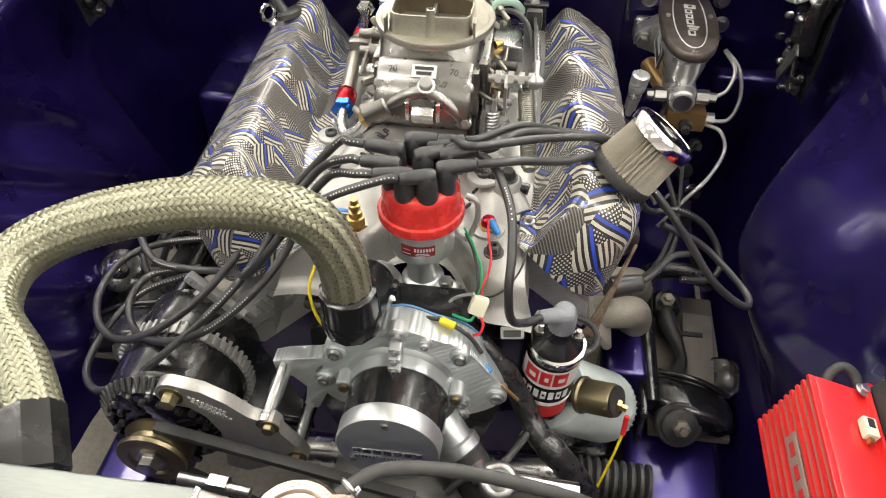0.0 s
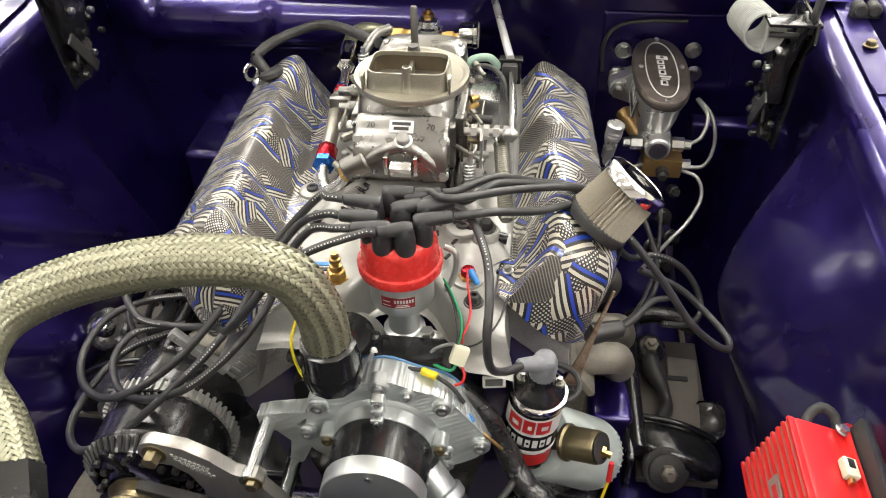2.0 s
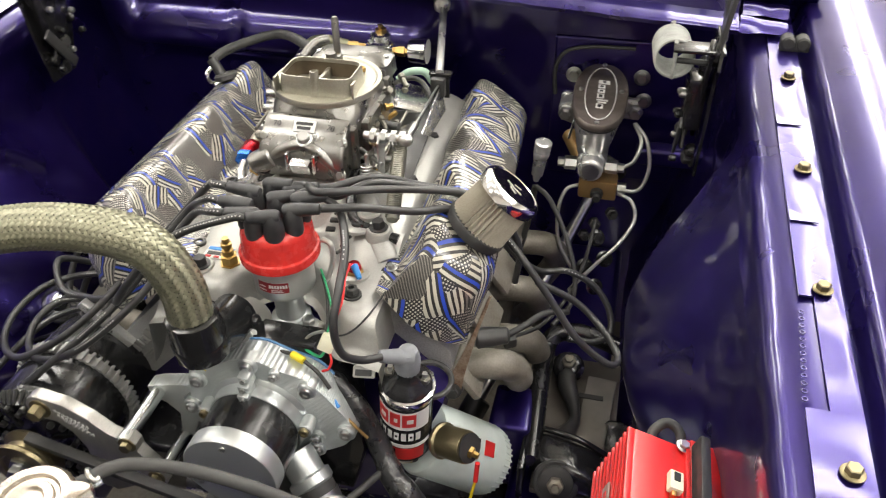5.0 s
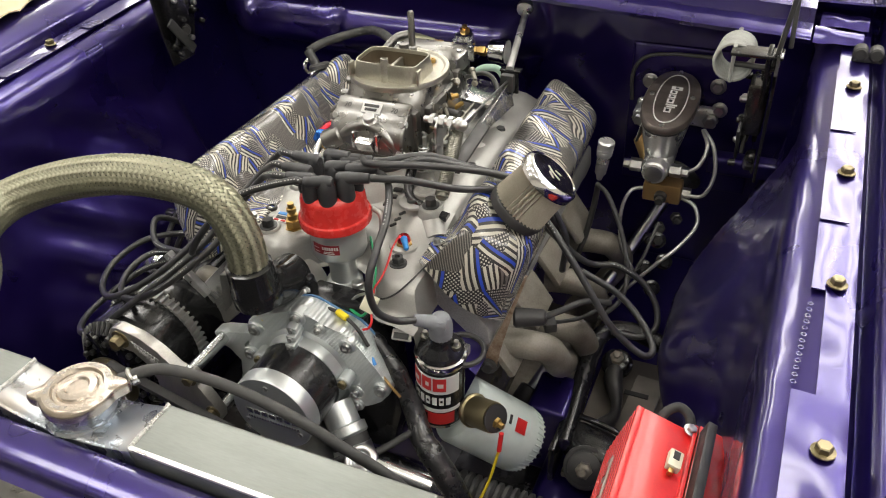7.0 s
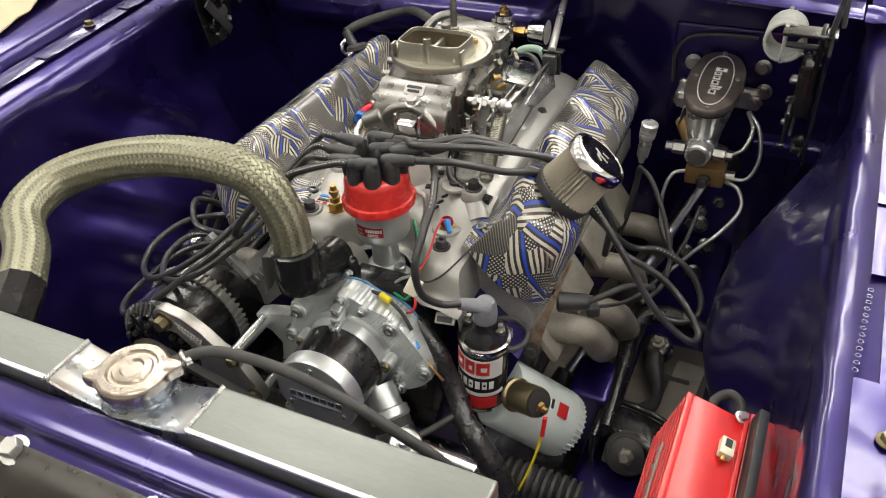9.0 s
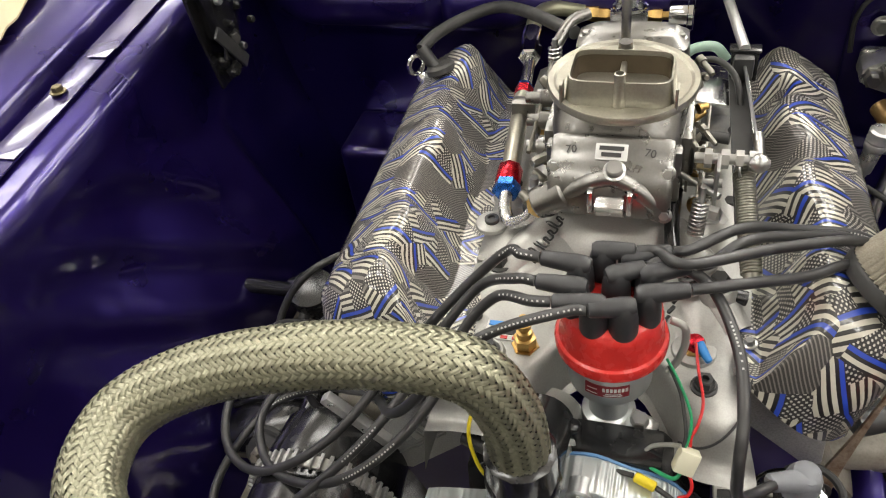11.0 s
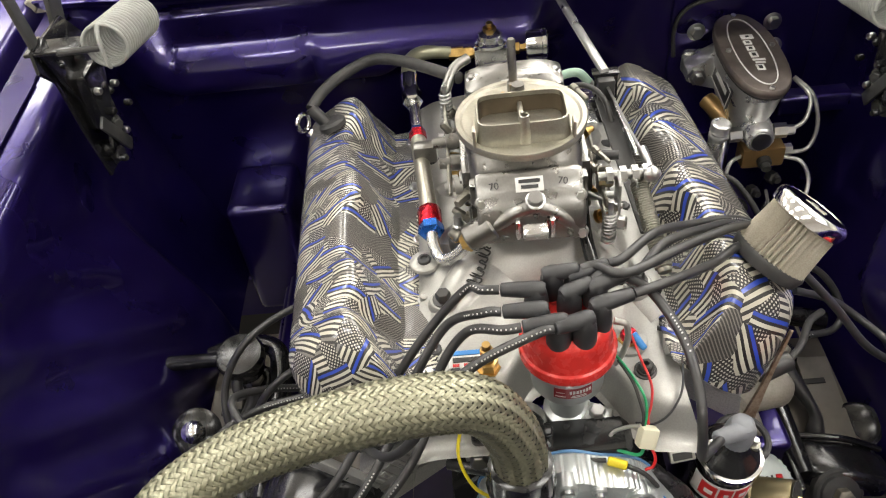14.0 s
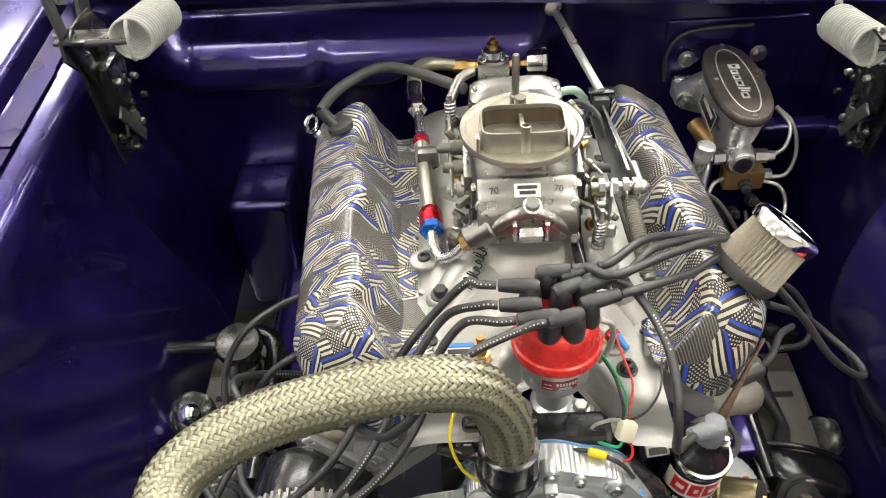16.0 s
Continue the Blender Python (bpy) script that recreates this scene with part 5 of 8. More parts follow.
part("clamp_plate", box(nb(), (0.031, -0.021, 0.7435), (0.046, 0.026, 0.008), 0.005, Matrix.Rotation(radians(-25), 4, "Z"), 3), ALLOY, clampd)
part("clamp_bolt", bolt(nb(), (0.040, -0.026, 0.7475), Z, 0.0075, 0.008), ZINC, clampd)
latch = thing("cap_clip", "bent grey spring clip on the distributor cap", "clip", (0.06, -0.005, 0.81))
part("clip_wire", tube(nb(), [(0.056, 0.002, 0.846), (0.066, 0.0, 0.842), (0.068, -0.003, 0.826), (0.063, -0.005, 0.806), (0.057, -0.006, 0.796)], 0.003, 10, 6), STEELLINE, latch)

PRINTGREY = material("faded_print", (0.48, 0.48, 0.46), 0.5)
# boots on the towers, each with its wire
WIRE_R = 0.0042


def lead(name_label, tower, heading, path, printed=True, boot_len=0.030, lift=0.0):
    """A right-angle boot on a tower and the wire that leaves it."""
    root = thing("spark_plug_wire", name_label, "ignition wire", tower, "ignition wires")
    tw = Vector(tower)
    h = Vector(heading).normalized()
    top = tw + Vector((0, 0, 0.0265 + lift))
    bt = part("boot_foot", lathe(nb(), tw, Z, [(0, 0.0098), (0.003, 0.0106), (0.014, 0.0104), (0.022 + lift, 0.0094), (0.029 + lift, 0.0072), (0.032 + lift, 0.004)], 20), BOOT, root, "dusty grey boot")
    a = top - h * 0.008
    e = top + h * boot_len
    part("boot_arm", lathe(nb(), a, h, [(0, 0.005), (0.003, 0.0070), (boot_len * 0.35, 0.0074), (boot_len * 0.95, 0.0064), (boot_len + 0.006, 0.0058), (boot_len + 0.007, 0.0045)], 18), BOOT, bt)
    pts = [e, e + h * 0.014, *[Vector(p) for p in path]]
    bm = nb()
    tube(bm, pts, WIRE_R, 12, 10)
    w = part("wire", bm, SILICONE, root)
    if printed:
        bm = nb()
        fr = frames(spline(pts, 18))
        acc, last = 0.0, fr[0][0]
        for p, u, v, t in fr[8:]:
            acc += (p - last).length
            last = p
            if acc > 0.0026:
                acc = 0.0
                up = (Vector((0.05, -0.65, 0.75)) - t * Vector((0.05, -0.65, 0.75)).dot(t)).normalized()
                side = t.cross(up)
                if noise.noise(p * 9) > 0.22:
                    rot = Matrix((t, side, up)).transposed().to_4x4()
                    box(bm, p + up * (WIRE_R - 0.0002), (0.0014, 0.0013, 0.0004), 0, rot)
        if len(bm.verts):
            tagged(part("printing", bm, PRINTGREY, w, "row of white print marks"), kind="stuff")
        else:
            bm.free()
    return root


def tower(i):
    t = 2 * math.pi * (i + 0.5) / 8
    return (DX + 0.0265 * math.cos(t), DY + 0.0265 * math.sin(t), 0.870)


GREYWIRE = "thick grey silicone ignition wire with white print"
# to the bank on the +x side, passing under the breather filter
lead(GREYWIRE, tower(1), (1, 0.35, 0.0), [(0.100, 0.058, 0.893), (0.140, 0.090, 0.868), (0.194, 0.116, 0.844), (0.225, 0.13, 0.81), (0.245, 0.14, 0.76), (0.240, 0.15, 0.70)])
lead(GREYWIRE, tower(0), (1, 0.40, 0.0), [(0.104, 0.040, 0.898), (0.146, 0.074, 0.876), (0.187, 0.100, 0.853), (0.222, 0.095, 0.822), (0.248, 0.083, 0.803), (0.285, 0.068, 0.762), (0.322, 0.058, 0.712), (0.352, 0.056, 0.684), (0.371, 0.060, 0.672),
                                           (0.374, 0.082, 0.669), (0.352, 0.115, 0.676), (0.318, 0.128, 0.70), (0.27, 0.12, 0.73)])
lead(GREYWIRE, tower(7), (1, 0.30, 0.0), [(0.106, 0.002, 0.893), (0.146, 0.036, 0.871), (0.186, 0.074, 0.852), (0.222, 0.105, 0.80), (0.262, 0.178, 0.701), (0.301, 0.197, 0.690), (0.337, 0.202, 0.667), (0.359, 0.192, 0.640), (0.364, 0.172, 0.620),
                                          (0.347, 0.153, 0.616), (0.313, 0.142, 0.624)])
lead(GREYWIRE, tower(2), (1, 0.10, 0.02), [(0.064, 0.000, 0.907), (0.125, 0.040, 0.893), (0.189, 0.085, 0.866), (0.222, 0.11, 0.82), (0.235, 0.15, 0.76)], boot_len=0.024, lift=0.004)
# to the bank on the -x side: over the cover's front corner and down in slack loops
lead(GREYWIRE, tower(3), (-1, 0.10, 0.0), [(-0.070, 0.013, 0.888), (-0.113, 0.0, 0.842), (-0.160, -0.036, 0.792), (-0.203, -0.083, 0.752), (-0.250, -0.105, 0.721), (-0.296, -0.101, 0.697), (-0.334, -0.073, 0.688),
                                            (-0.351, -0.029, 0.690), (-0.340, 0.020, 0.695), (-0.300, 0.045, 0.700), (-0.245, 0.055, 0.705)], lift=0.002)
lead(GREYWIRE, tower(4), (-1, 0.08, -0.05), [(-0.088, -0.005, 0.866), (-0.122, -0.032, 0.826), (-0.142, -0.062, 0.796), (-0.172, -0.099, 0.768), (-0.212, -0.128, 0.736), (-0.257, -0.147, 0.700), (-0.303, -0.150, 0.672),
                                          (-0.335, -0.118, 0.660), (-0.338, -0.070, 0.662), (-0.31, -0.02, 0.68), (-0.25, 0.0, 0.70)])
lead(GREYWIRE, tower(5), (-1, -0.04, -0.06), [(-0.070, -0.022, 0.876), (-0.096, -0.036, 0.846), (-0.108, -0.066, 0.816), (-0.136, -0.102, 0.788), (-0.178, -0.123, 0.756), (-0.228, -0.120, 0.726), (-0.276, -0.095, 0.705),
                                            (-0.304, -0.052, 0.700), (-0.292, -0.016, 0.708), (-0.240, 0.0, 0.71)])
lead(GREYWIRE, tower(6), (-1, -0.25, -0.02), [(-0.061, -0.058, 0.881), (-0.092, -0.072, 0.862), (-0.122, -0.090, 0.826), (-0.150, -0.080, 0.79), (-0.185, -0.040, 0.752), (-0.24, -0.024, 0.732), (-0.290, -0.005, 0.722), (-0.322, 0.038, 0.726),
                                             (-0.300, 0.070, 0.70), (-0.25, 0.09, 0.67)], boot_len=0.026)
# the lead to the coil
lead(GREYWIRE, (DX + 0.002, DY + 0.004, 0.872), (1, 0.5, 0.0), [(0.079, 0.000, 0.889), (0.100, -0.043, 0.876), (0.106, -0.083, 0.858), (0.106, -0.106, 0.832), (0.110, -0.105, 0.796), (0.122, -0.088, 0.772), (0.138, -0.072, 0.764)], boot_len=0.022)
# two more leads that come out from under the -x cover
for pts in ([(-0.215, 0.17, 0.715), (-0.262, 0.155, 0.735), (-0.320, 0.125, 0.720), (-0.352, 0.095, 0.680), (-0.350, 0.06, 0.64), (-0.322, 0.045, 0.615)],
            [(-0.205, 0.085, 0.72), (-0.25, 0.08, 0.725), (-0.295, 0.065, 0.70), (-0.318, 0.05, 0.66), (-0.315, 0.04, 0.62), (-0.30, 0.03, 0.60)]):
    root = thing("spark_plug_wire", GREYWIRE, "ignition wire", pts[0], "ignition wires")
    part("wire", tube(nb(), pts, WIRE_R, 12, 10), SILICONE, root)

# ignition coil
C0, C1 = Vector((0.149, -0.047, 0.600)), Vector((0.158, -0.054, 0.716))
cu_ = C1 - C0
coilt = thing("ignition_coil", "round ignition coil with red, white and black label", "ignition coil", C0)
canister = part("coil_can", lathe(nb(), C0, cu_, [(0, 0.026), (0.003, 0.0285), (0.102, 0.0285), (0.103, 0.0305), (0.108, 0.0312), (0.112, 0.0305), (0.113, 0.027)], 40), CHROME, coilt, "chromed can")


def band(z0, z1, r, a0=0, a1=360, n=40, mat=None, nm="label_band", parent=None, lab=""):
    u, v, n_ = axes(cu_)
    bm = nb()
    rows = [[C0 + n_ * z + (u * math.cos(t) + v * math.sin(t)) * r for t in [radians(a0 + (a1 - a0) * k / n) for k in range(n + 1)]] for z in (z0, z1)]
    sheet(bm, rows, 0.0003)
    return part(nm, bm, mat, parent or canister, lab)


uC, vC, nC = axes(cu_)
front = math.degrees(math.atan2(Vector((0.0, -1, 0)).dot(vC), Vector((0.0, -1, 0)).dot(uC)))
lb = band(0.008, 0.100, 0.0290, mat=GLOSSBLACK, lab="black label")
band(0.034, 0.040, 0.0293, front - 95, front + 75, 24, WHITE, "label_line", lb, "white label line")
band(0.0665, 0.0965, 0.0292, front - 78, front + 70, 28, WHITE, "label_field", lb, "white label field")
for a, w in ((-58, 32), (-22, 24), (6, 30)):
    band(0.0720, 0.0935, 0.0295, front + a, front + a + w, 8, REDPRINT, "label_letter", lb, "red bar")
    band(0.0790, 0.0855, 0.0298, front + a + 10, front + a + w - 6, 4, WHITE, "label_letter", lb)
for a in range(7):
    band(0.0475, 0.0605, 0.0295, front - 60 + a * 16, front - 60 + a * 16 + 11, 4, WHITE, "label_letter", lb, "white bar")
    if a % 2:
        band(0.0525, 0.0560, 0.0297, front - 57 + a * 16, front - 60 + a * 16 + 8, 3, GLOSSBLACK, "label_letter", lb)
band(0.012, 0.032, 0.0293, front - 66, front + 58, 20, REDPRINT, "label_red", lb, "red label field")
band(0.014, 0.030, 0.0296, front - 26, front - 8, 6, GLOSSBLACK, "label_letter", lb)
part("coil_top", lathe(nb(), C1 + nC * -0.003, nC, [(0, 0.0275), (0.006, 0.024), (0.012, 0.017), (0.018, 0.014), (0.034, 0.0125)], 28), GLOSSBLACK, coilt, "glossy black insulator")
for sx in (-1, 1):
    p = C1 + uC * 0.019 * sx + nC * 0.002
    post = part("terminal_post", lathe(nb(), p, nC, [(0, 0.0048), (0.008, 0.0048), (0.009, 0.0028), (0.016, 0.0028)], 12), ZINC, coilt)
    part("terminal_nut", lathe(nb(), p + nC * 0.004, nC, [(0, 0.0062), (0.005, 0.0062)], 6), DULLZINC, post)
part("coil_boot", lathe(nb(), C1 + nC * 0.020, nC, [(0, 0.0135), (0.010, 0.014), (0.020, 0.0130), (0.028, 0.010), (0.031, 0.005)], 20), PALEBOOT, coilt, "pale grey silicone boot")
part("coil_boot_arm", rod(nb(), C1 + nC * 0.040 + Vector((0.008, 0, 0)), (0.134, -0.070, 0.762), 0.0098, 0.0068, 18, 0.002), PALEBOOT, coilt, "pale grey silicone boot")
bm = nb()
ring(bm, C0 + nC * 0.100 + Vector((0.02, 0.02, 0)), nC, 0.024, 0.0034, 24, 8)
part("coil_strap", bm, RUBBER, coilt)
box(bm := nb(), (0.150, -0.012, 0.655), (0.05, 0.012, 0.06), 0.003)
part("coil_bracket", bm, HEADCAST, coilt)

# red ignition boxes on the wing
WORNRED = material("worn_red_paint", (0.36, 0.20, 0.16), 0.5, 0.2, grain=0.3, stain=0.5, stain_scale=60, tint=(0.5, 0.06, 0.05))
PLATEGREY = material("warm_grey_plate", (0.33, 0.27, 0.24), 0.4, 0.4, stain=0.3, stain_scale=50)


def ignition_box():
    o = Vector((0.392, -0.094, 0.749))
    root = thing("ignition_box", "bright red finned ignition control box", "ignition box", o, "ignition boxes")
    rot = Matrix.Rotation(radians(18), 4, "Y")
    M = Matrix.Translation(o) @ rot

    def bx(c, s, bev, r=None):
        return box(nb(), M @ Vector(c), s, bev, rot)
    bodyb = part("box_body", bx((0.028, -0.10, -0.045), (0.052, 0.205, 0.085), 0.003), REDPAINT, root)
    part("groove_bed", bx((0.0005, -0.10, -0.045), (0.004, 0.203, 0.082), 0.0005), WORNRED, bodyb, "worn brownish grooves")
    for i in range(10):
        part("fin", bx((-0.0005, -0.10, -0.0055 - 0.0088 * i), (0.007, 0.205, 0.0042), 0.0012), REDPAINT, bodyb)
    part("end_flange", bx((0.054, -0.10, -0.045), (0.004, 0.215, 0.096), 0.001), REDPAINT, root)
    tagp = part("name_plate", bx((-0.0052, -0.085, -0.042), (0.002, 0.085, 0.014), 0.0005), PLATEGREY, root, "grey plate with red bars")
    for i in range(3):
        part("plate_bar", bx((-0.0066, -0.058 - 0.024 * i, -0.042), (0.0006, 0.014, 0.006), 0), REDPRINT, tagp)
    part("name_plate", bx((-0.0052, -0.165, -0.066), (0.002, 0.065, 0.032), 0.002), BLACK, root, "black bordered plate")
    part("plate_face", bx((-0.0066, -0.165, -0.066), (0.0010, 0.058, 0.025), 0.0004), PLATEGREY, root, "warm grey plate face")
    con = part("plug_socket", bx((0.041, -0.047, 0.003), (0.013, 0.020, 0.009), 0.0015), IVORY, root, "white nylon plug")
    part("socket_slot", bx((0.041, -0.044, 0.0078), (0.006, 0.009, 0.001), 0), DARKPRINT, con)
    part("brass_pin", bx((0.040, -0.060, 0.002), (0.005, 0.006, 0.006), 0.001), BRASS, con)
    part("mount_screw", bolt(nb(), M @ Vector((0.050, 0.0, 0.0)), rot @ Z, 0.005, 0.004), ZINC, root)
    return root


b1 = ignition_box()
copy_thing(b1, pose(0.392 + 0.060, -0.083, 0.732))
copy_thing(b1, pose(0.392 + 0.108, -0.088, 0.702))
pad = solid("rubber_pad", box(nb(), (0.443, -0.19, 0.698), (0.010, 0.205, 0.10), 0.002, Matrix.Rotation(radians(18), 4, "Y")), BLACK, "thick black rubber pad between the boxes", "rubber pad", (0.437, -0.19, 0.65))
lo = thing("box_lead", "grey lead looping behind the red box", "wire", (0.42, -0.08, 0.74))
part("wire", tube(nb(), [(0.408, -0.096, 0.722), (0.412, -0.080, 0.732), (0.424, -0.072, 0.738), (0.436, -0.078, 0.734), (0.440, -0.094, 0.722)], 0.0050, 12, 8), RUBBER, lo)

# breather filter on the +x cover
F0, F1 = Vector((0.2070, 0.0650, 0.8400)), Vector((0.2430, 0.0770, 0.8850))
fd = (F1 - F0).normalized()
# chrome of the cap's centre, a dark reflection put into its colour
DARKREFLECT = material("dark_reflection_chrome", (0.40, 0.39, 0.40), 0.12, 1.0, stain=0.3, stain_scale=50, rough_var=0.05)
filt = thing("breather_filter", "conical pleated breather filter with chrome cap", "breather filter", F0)
bm = nb()
u_, v_, n_ = axes(fd)
rows = []
for h, R in ((0.004, 0.0350), (0.028, 0.0330), (0.052, 0.0315)):
    rows.append([F0 + n_ * h + (u_ * math.cos(t) + v_ * math.sin(t)) * (R - 0.0058 * (0.5 - 0.5 * math.cos(math.pi * k / 2))) for k, t in enumerate([2 * math.pi * k / 160 for k in range(160)])])
loft(bm, rows)
part("pleat_pack", bm, PLEAT, filt, "cream pleated cotton", angle=35)
part("rubber_base", lathe(nb(), F0 - fd * 0.008, fd, [(0, 0.02), (0.001, 0.034), (0.010, 0.0365), (0.013, 0.0355)], 40), RUBBER, filt)
part("chrome_cap", lathe(nb(), F0 + fd * 0.048, fd, [(-0.002, 0.0318), (0.0, 0.0350), (0.009, 0.0356), (0.0115, 0.0345), (0.0135, 0.0320), (0.0140, 0.0300), (0.0128, 0.0285), (0.0128, 0.0)], 48), CHROME, filt, "mirror chrome cap")
part("cap_plate", lathe(nb(), F0 + fd * 0.0605, fd, [(0, 0.0284), (0.0011, 0.0280), (0.0012, 0.0)], 48), DARKREFLECT, filt, "mirror chrome centre with a dark reflection in its colour")
for k, (a, b, w, h) in enumerate(((-0.008, 0.004, 0.010, 0.003), (0.004, 0.005, 0.009, 0.0025), (-0.003, -0.001, 0.016, 0.0028), (0.006, -0.006, 0.009, 0.0022))):
    part("cap_mark", box(nb(), F0 + fd * 0.0619 + u_ * a + v_ * b, (w, h, 0.0006), 0.0002, Matrix((u_, v_, n_)).transposed().to_4x4() @ Matrix.Rotation(0.5 + 0.25 * k, 4, "Z")), STEELLINE, filt, "pale emblem stroke")
part("filter_neck", rod(nb(), F0 - fd * 0.03, F0, 0.013, seg=16), RUBBER, filt)

# wiring near the distributor
loom = thing("ignition_loom", "red, green and brown wires ending in a white plug", "wiring", (0.077, -0.06, 0.75))
part("red_wire", tube(nb(), [(0.077, 0.020, 0.802), (0.080, -0.005, 0.801), (0.085, -0.030, 0.795), (0.083, -0.044, 0.785), (0.079, -0.052, 0.778), (0.079, -0.056, 0.772)], 0.0012, 8, 8), REDWIRE, loom)
part("green_wire", tube(nb(), [(0.056, -0.010, 0.815), (0.066, -0.024, 0.808), (0.076, -0.040, 0.795), (0.078, -0.048, 0.785), (0.077, -0.054, 0.777), (0.075, -0.057, 0.771)], 0.0012, 8, 8), GREEN, loom)
part("brown_wire", tube(nb(), [(0.058, -0.014, 0.812), (0.068, -0.030, 0.802), (0.073, -0.044, 0.789), (0.075, -0.052, 0.780), (0.074, -0.057, 0.772)], 0.0015, 8, 8), RUBBER, loom)
part("plug_housing", box(nb(), (0.077, -0.063, 0.763), (0.016, 0.012, 0.019), 0.002, Matrix.Rotation(radians(20), 4, "Y") @ Matrix.Rotation(radians(-30), 4, "X")), IVORY, loom, "ivory nylon plug")
part("green_wire", tube(nb(), [(0.075, -0.066, 0.754), (0.070, -0.071, 0.749), (0.060, -0.068, 0.748), (0.048, -0.062, 0.748), (0.040, -0.056, 0.744)], 0.0016, 8, 8), GREEN, loom)
part("red_wire", tube(nb(), [(0.079, -0.066, 0.754), (0.083, -0.073, 0.747), (0.081, -0.078, 0.740), (0.074, -0.079, 0.736)], 0.0014, 8, 8), REDWIRE, loom)
part("yellow_butt", rod(nb(), (0.041, -0.076, 0.751), (0.057, -0.082, 0.750), 0.0042, seg=10, bev=0.001), YELLOW, loom, "yellow crimp connector")
part("blue_butt", rod(nb(), (0.082, -0.088, 0.712), (0.094, -0.096, 0.702), 0.0034, seg=10, bev=0.001), BLUEWIRE, loom, "blue crimp connector")
part("yellow_lead", tube(nb(), [(0.040, -0.0755, 0.751), (0.022, -0.072, 0.748), (0.0, -0.070, 0.745)], 0.0022, 8, 6), RUBBER, loom)
part("yellow_lead", tube(nb(), [(0.057, -0.082, 0.750), (0.072, -0.086, 0.741), (0.084, -0.088, 0.722)], 0.0022, 8, 6), RUBBER, loom)
part("grey_wire", tube(nb(), [(0.072, -0.056, 0.771), (0.062, -0.052, 0.764), (0.050, -0.050, 0.754), (0.044, -0.056, 0.746)], 0.0018, 8, 6), STEELLINE, loom)
harness = thing("taped_harness", "black taped wiring harness running down the engine", "wiring harness", (0.10, -0.12, 0.65))
bm = nb()
hp = [(-0.10, -0.055, 0.735), (-0.05, -0.070, 0.738), (0.009, -0.066, 0.740), (0.061, -0.062, 0.724), (0.104, -0.074, 0.690), (0.130, -0.083, 0.640), (0.150, -0.102, 0.612), (0.173, -0.115, 0.595), (0.205, -0.126, 0.552), (0.225, -0.135, 0.50)]
tube(bm, hp, lambda t: 0.0075 + 0.0075 * min(1, max(0, (t - 0.25) * 2)) + 0.0005 * math.sin(t * 70), 14, 12)
part("loom_sleeve", bm, TAPE, harness, "wrinkled black tape")
part("branch", tube(nb(), [(0.142, -0.10, 0.620), (0.110, -0.15, 0.618), (0.075, -0.165, 0.61), (0.06, -0.175, 0.60)], 0.004, 10, 8), RUBBER, harness)
part("brown_wire", tube(nb(), [(0.086, -0.088, 0.708), (0.10, -0.094, 0.69), (0.112, -0.098, 0.68), (0.124, -0.098, 0.665)], 0.0018, 8, 8), TANVALVE, harness)

# ---- cooling ----
rad = thing("radiator", "welded alloy radiator with filler neck and dark core", "radiator", (0.0, -0.378, 0.35))
for x0, x1 in ((-0.315, -0.073), (0.068, 0.297)):
    bm = nb()
    box(bm, ((x0 + x1) / 2, -0.3765, 0.86), (x1 - x0, 0.048, 0.05), 0.003, seg=3)
    part("tank_section", bm, RADALLOY, rad, "brushed alloy tank")
    part("tank_lip", box(nb(), ((x0 + x1) / 2, -0.3995, 0.8852), (x1 - x0 - 0.002, 0.0042, 0.003), 0.0012), BRIGHT, rad, "bright folded edge")
bm = nb()
rows = []
for x in [-0.073 + 0.141 * i / 24 for i in range(25)]:
    q = (x + 0.0025) / 0.0705
    dip = 0.012 * (1 - q * q)
    rows.append([Vector((x, y, z)) for y, z in ((-0.4005, 0.84), (-0.4005, 0.882 - dip), (-0.398, 0.8845 - dip), (-0.355, 0.8845 - dip), (-0.3525, 0.882 - dip), (-0.3525, 0.84))])
sheet(bm, rows, 0.002)
part("neck_panel", bm, BLUEDALLOY, rad, "heat-blued alloy panel", angle=45)
for x in (-0.073, 0.068):
    bm = tube(nb(), [(x + 0.0006 * math.sin(i * 2.3), -0.400 + 0.047 * i / 60, 0.8846) for i in range(61)], lambda t: 0.0019 + 0.0005 * math.cos(t * 120), 8, 1)
    part("weld_bead", bm, BRIGHT, rad, "rippled weld bead")
part("filler_neck", lathe(nb(), (-0.004, -0.373, 0.864), Z, [(0, 0.031), (0.006, 0.027), (0.020, 0.026), (0.022, 0.0285), (0.025, 0.0285)], 40), BLUEDALLOY, rad, "heat-tinted filler neck")
part("neck_weld", ring(nb(), (-0.004, -0.373, 0.8725), Z, 0.028, 0.003, 32, 6), BLUEDALLOY, rad)
part("overflow_spout", lathe(nb(), (0.014, -0.356, 0.886), (0.55, 0.75, 0.1), [(0, 0.005), (0.014, 0.005), (0.015, 0.006), (0.02, 0.006)], 14), POLISHED, rad)
bm = nb()
box(bm, (-0.008, -0.3765, 0.60), (0.60, 0.036, 0.47), 0.002)
part("core", bm, BLACK, rad, "dark finned core")
for x in (-0.305, 0.289):
    part("side_plate", box(nb(), (x, -0.3765, 0.60), (0.012, 0.05, 0.48), 0.003), RADALLOY, rad)
# the hose spout on the back of the tank
part("hose_spout", lathe(nb(), (-0.197, -0.351, 0.848), (-0.42, 0.85, 0.25), [(0, 0.02), (0.03, 0.02), (0.032, 0.022), (0.036, 0.021)], 28), POLISHED, rad)

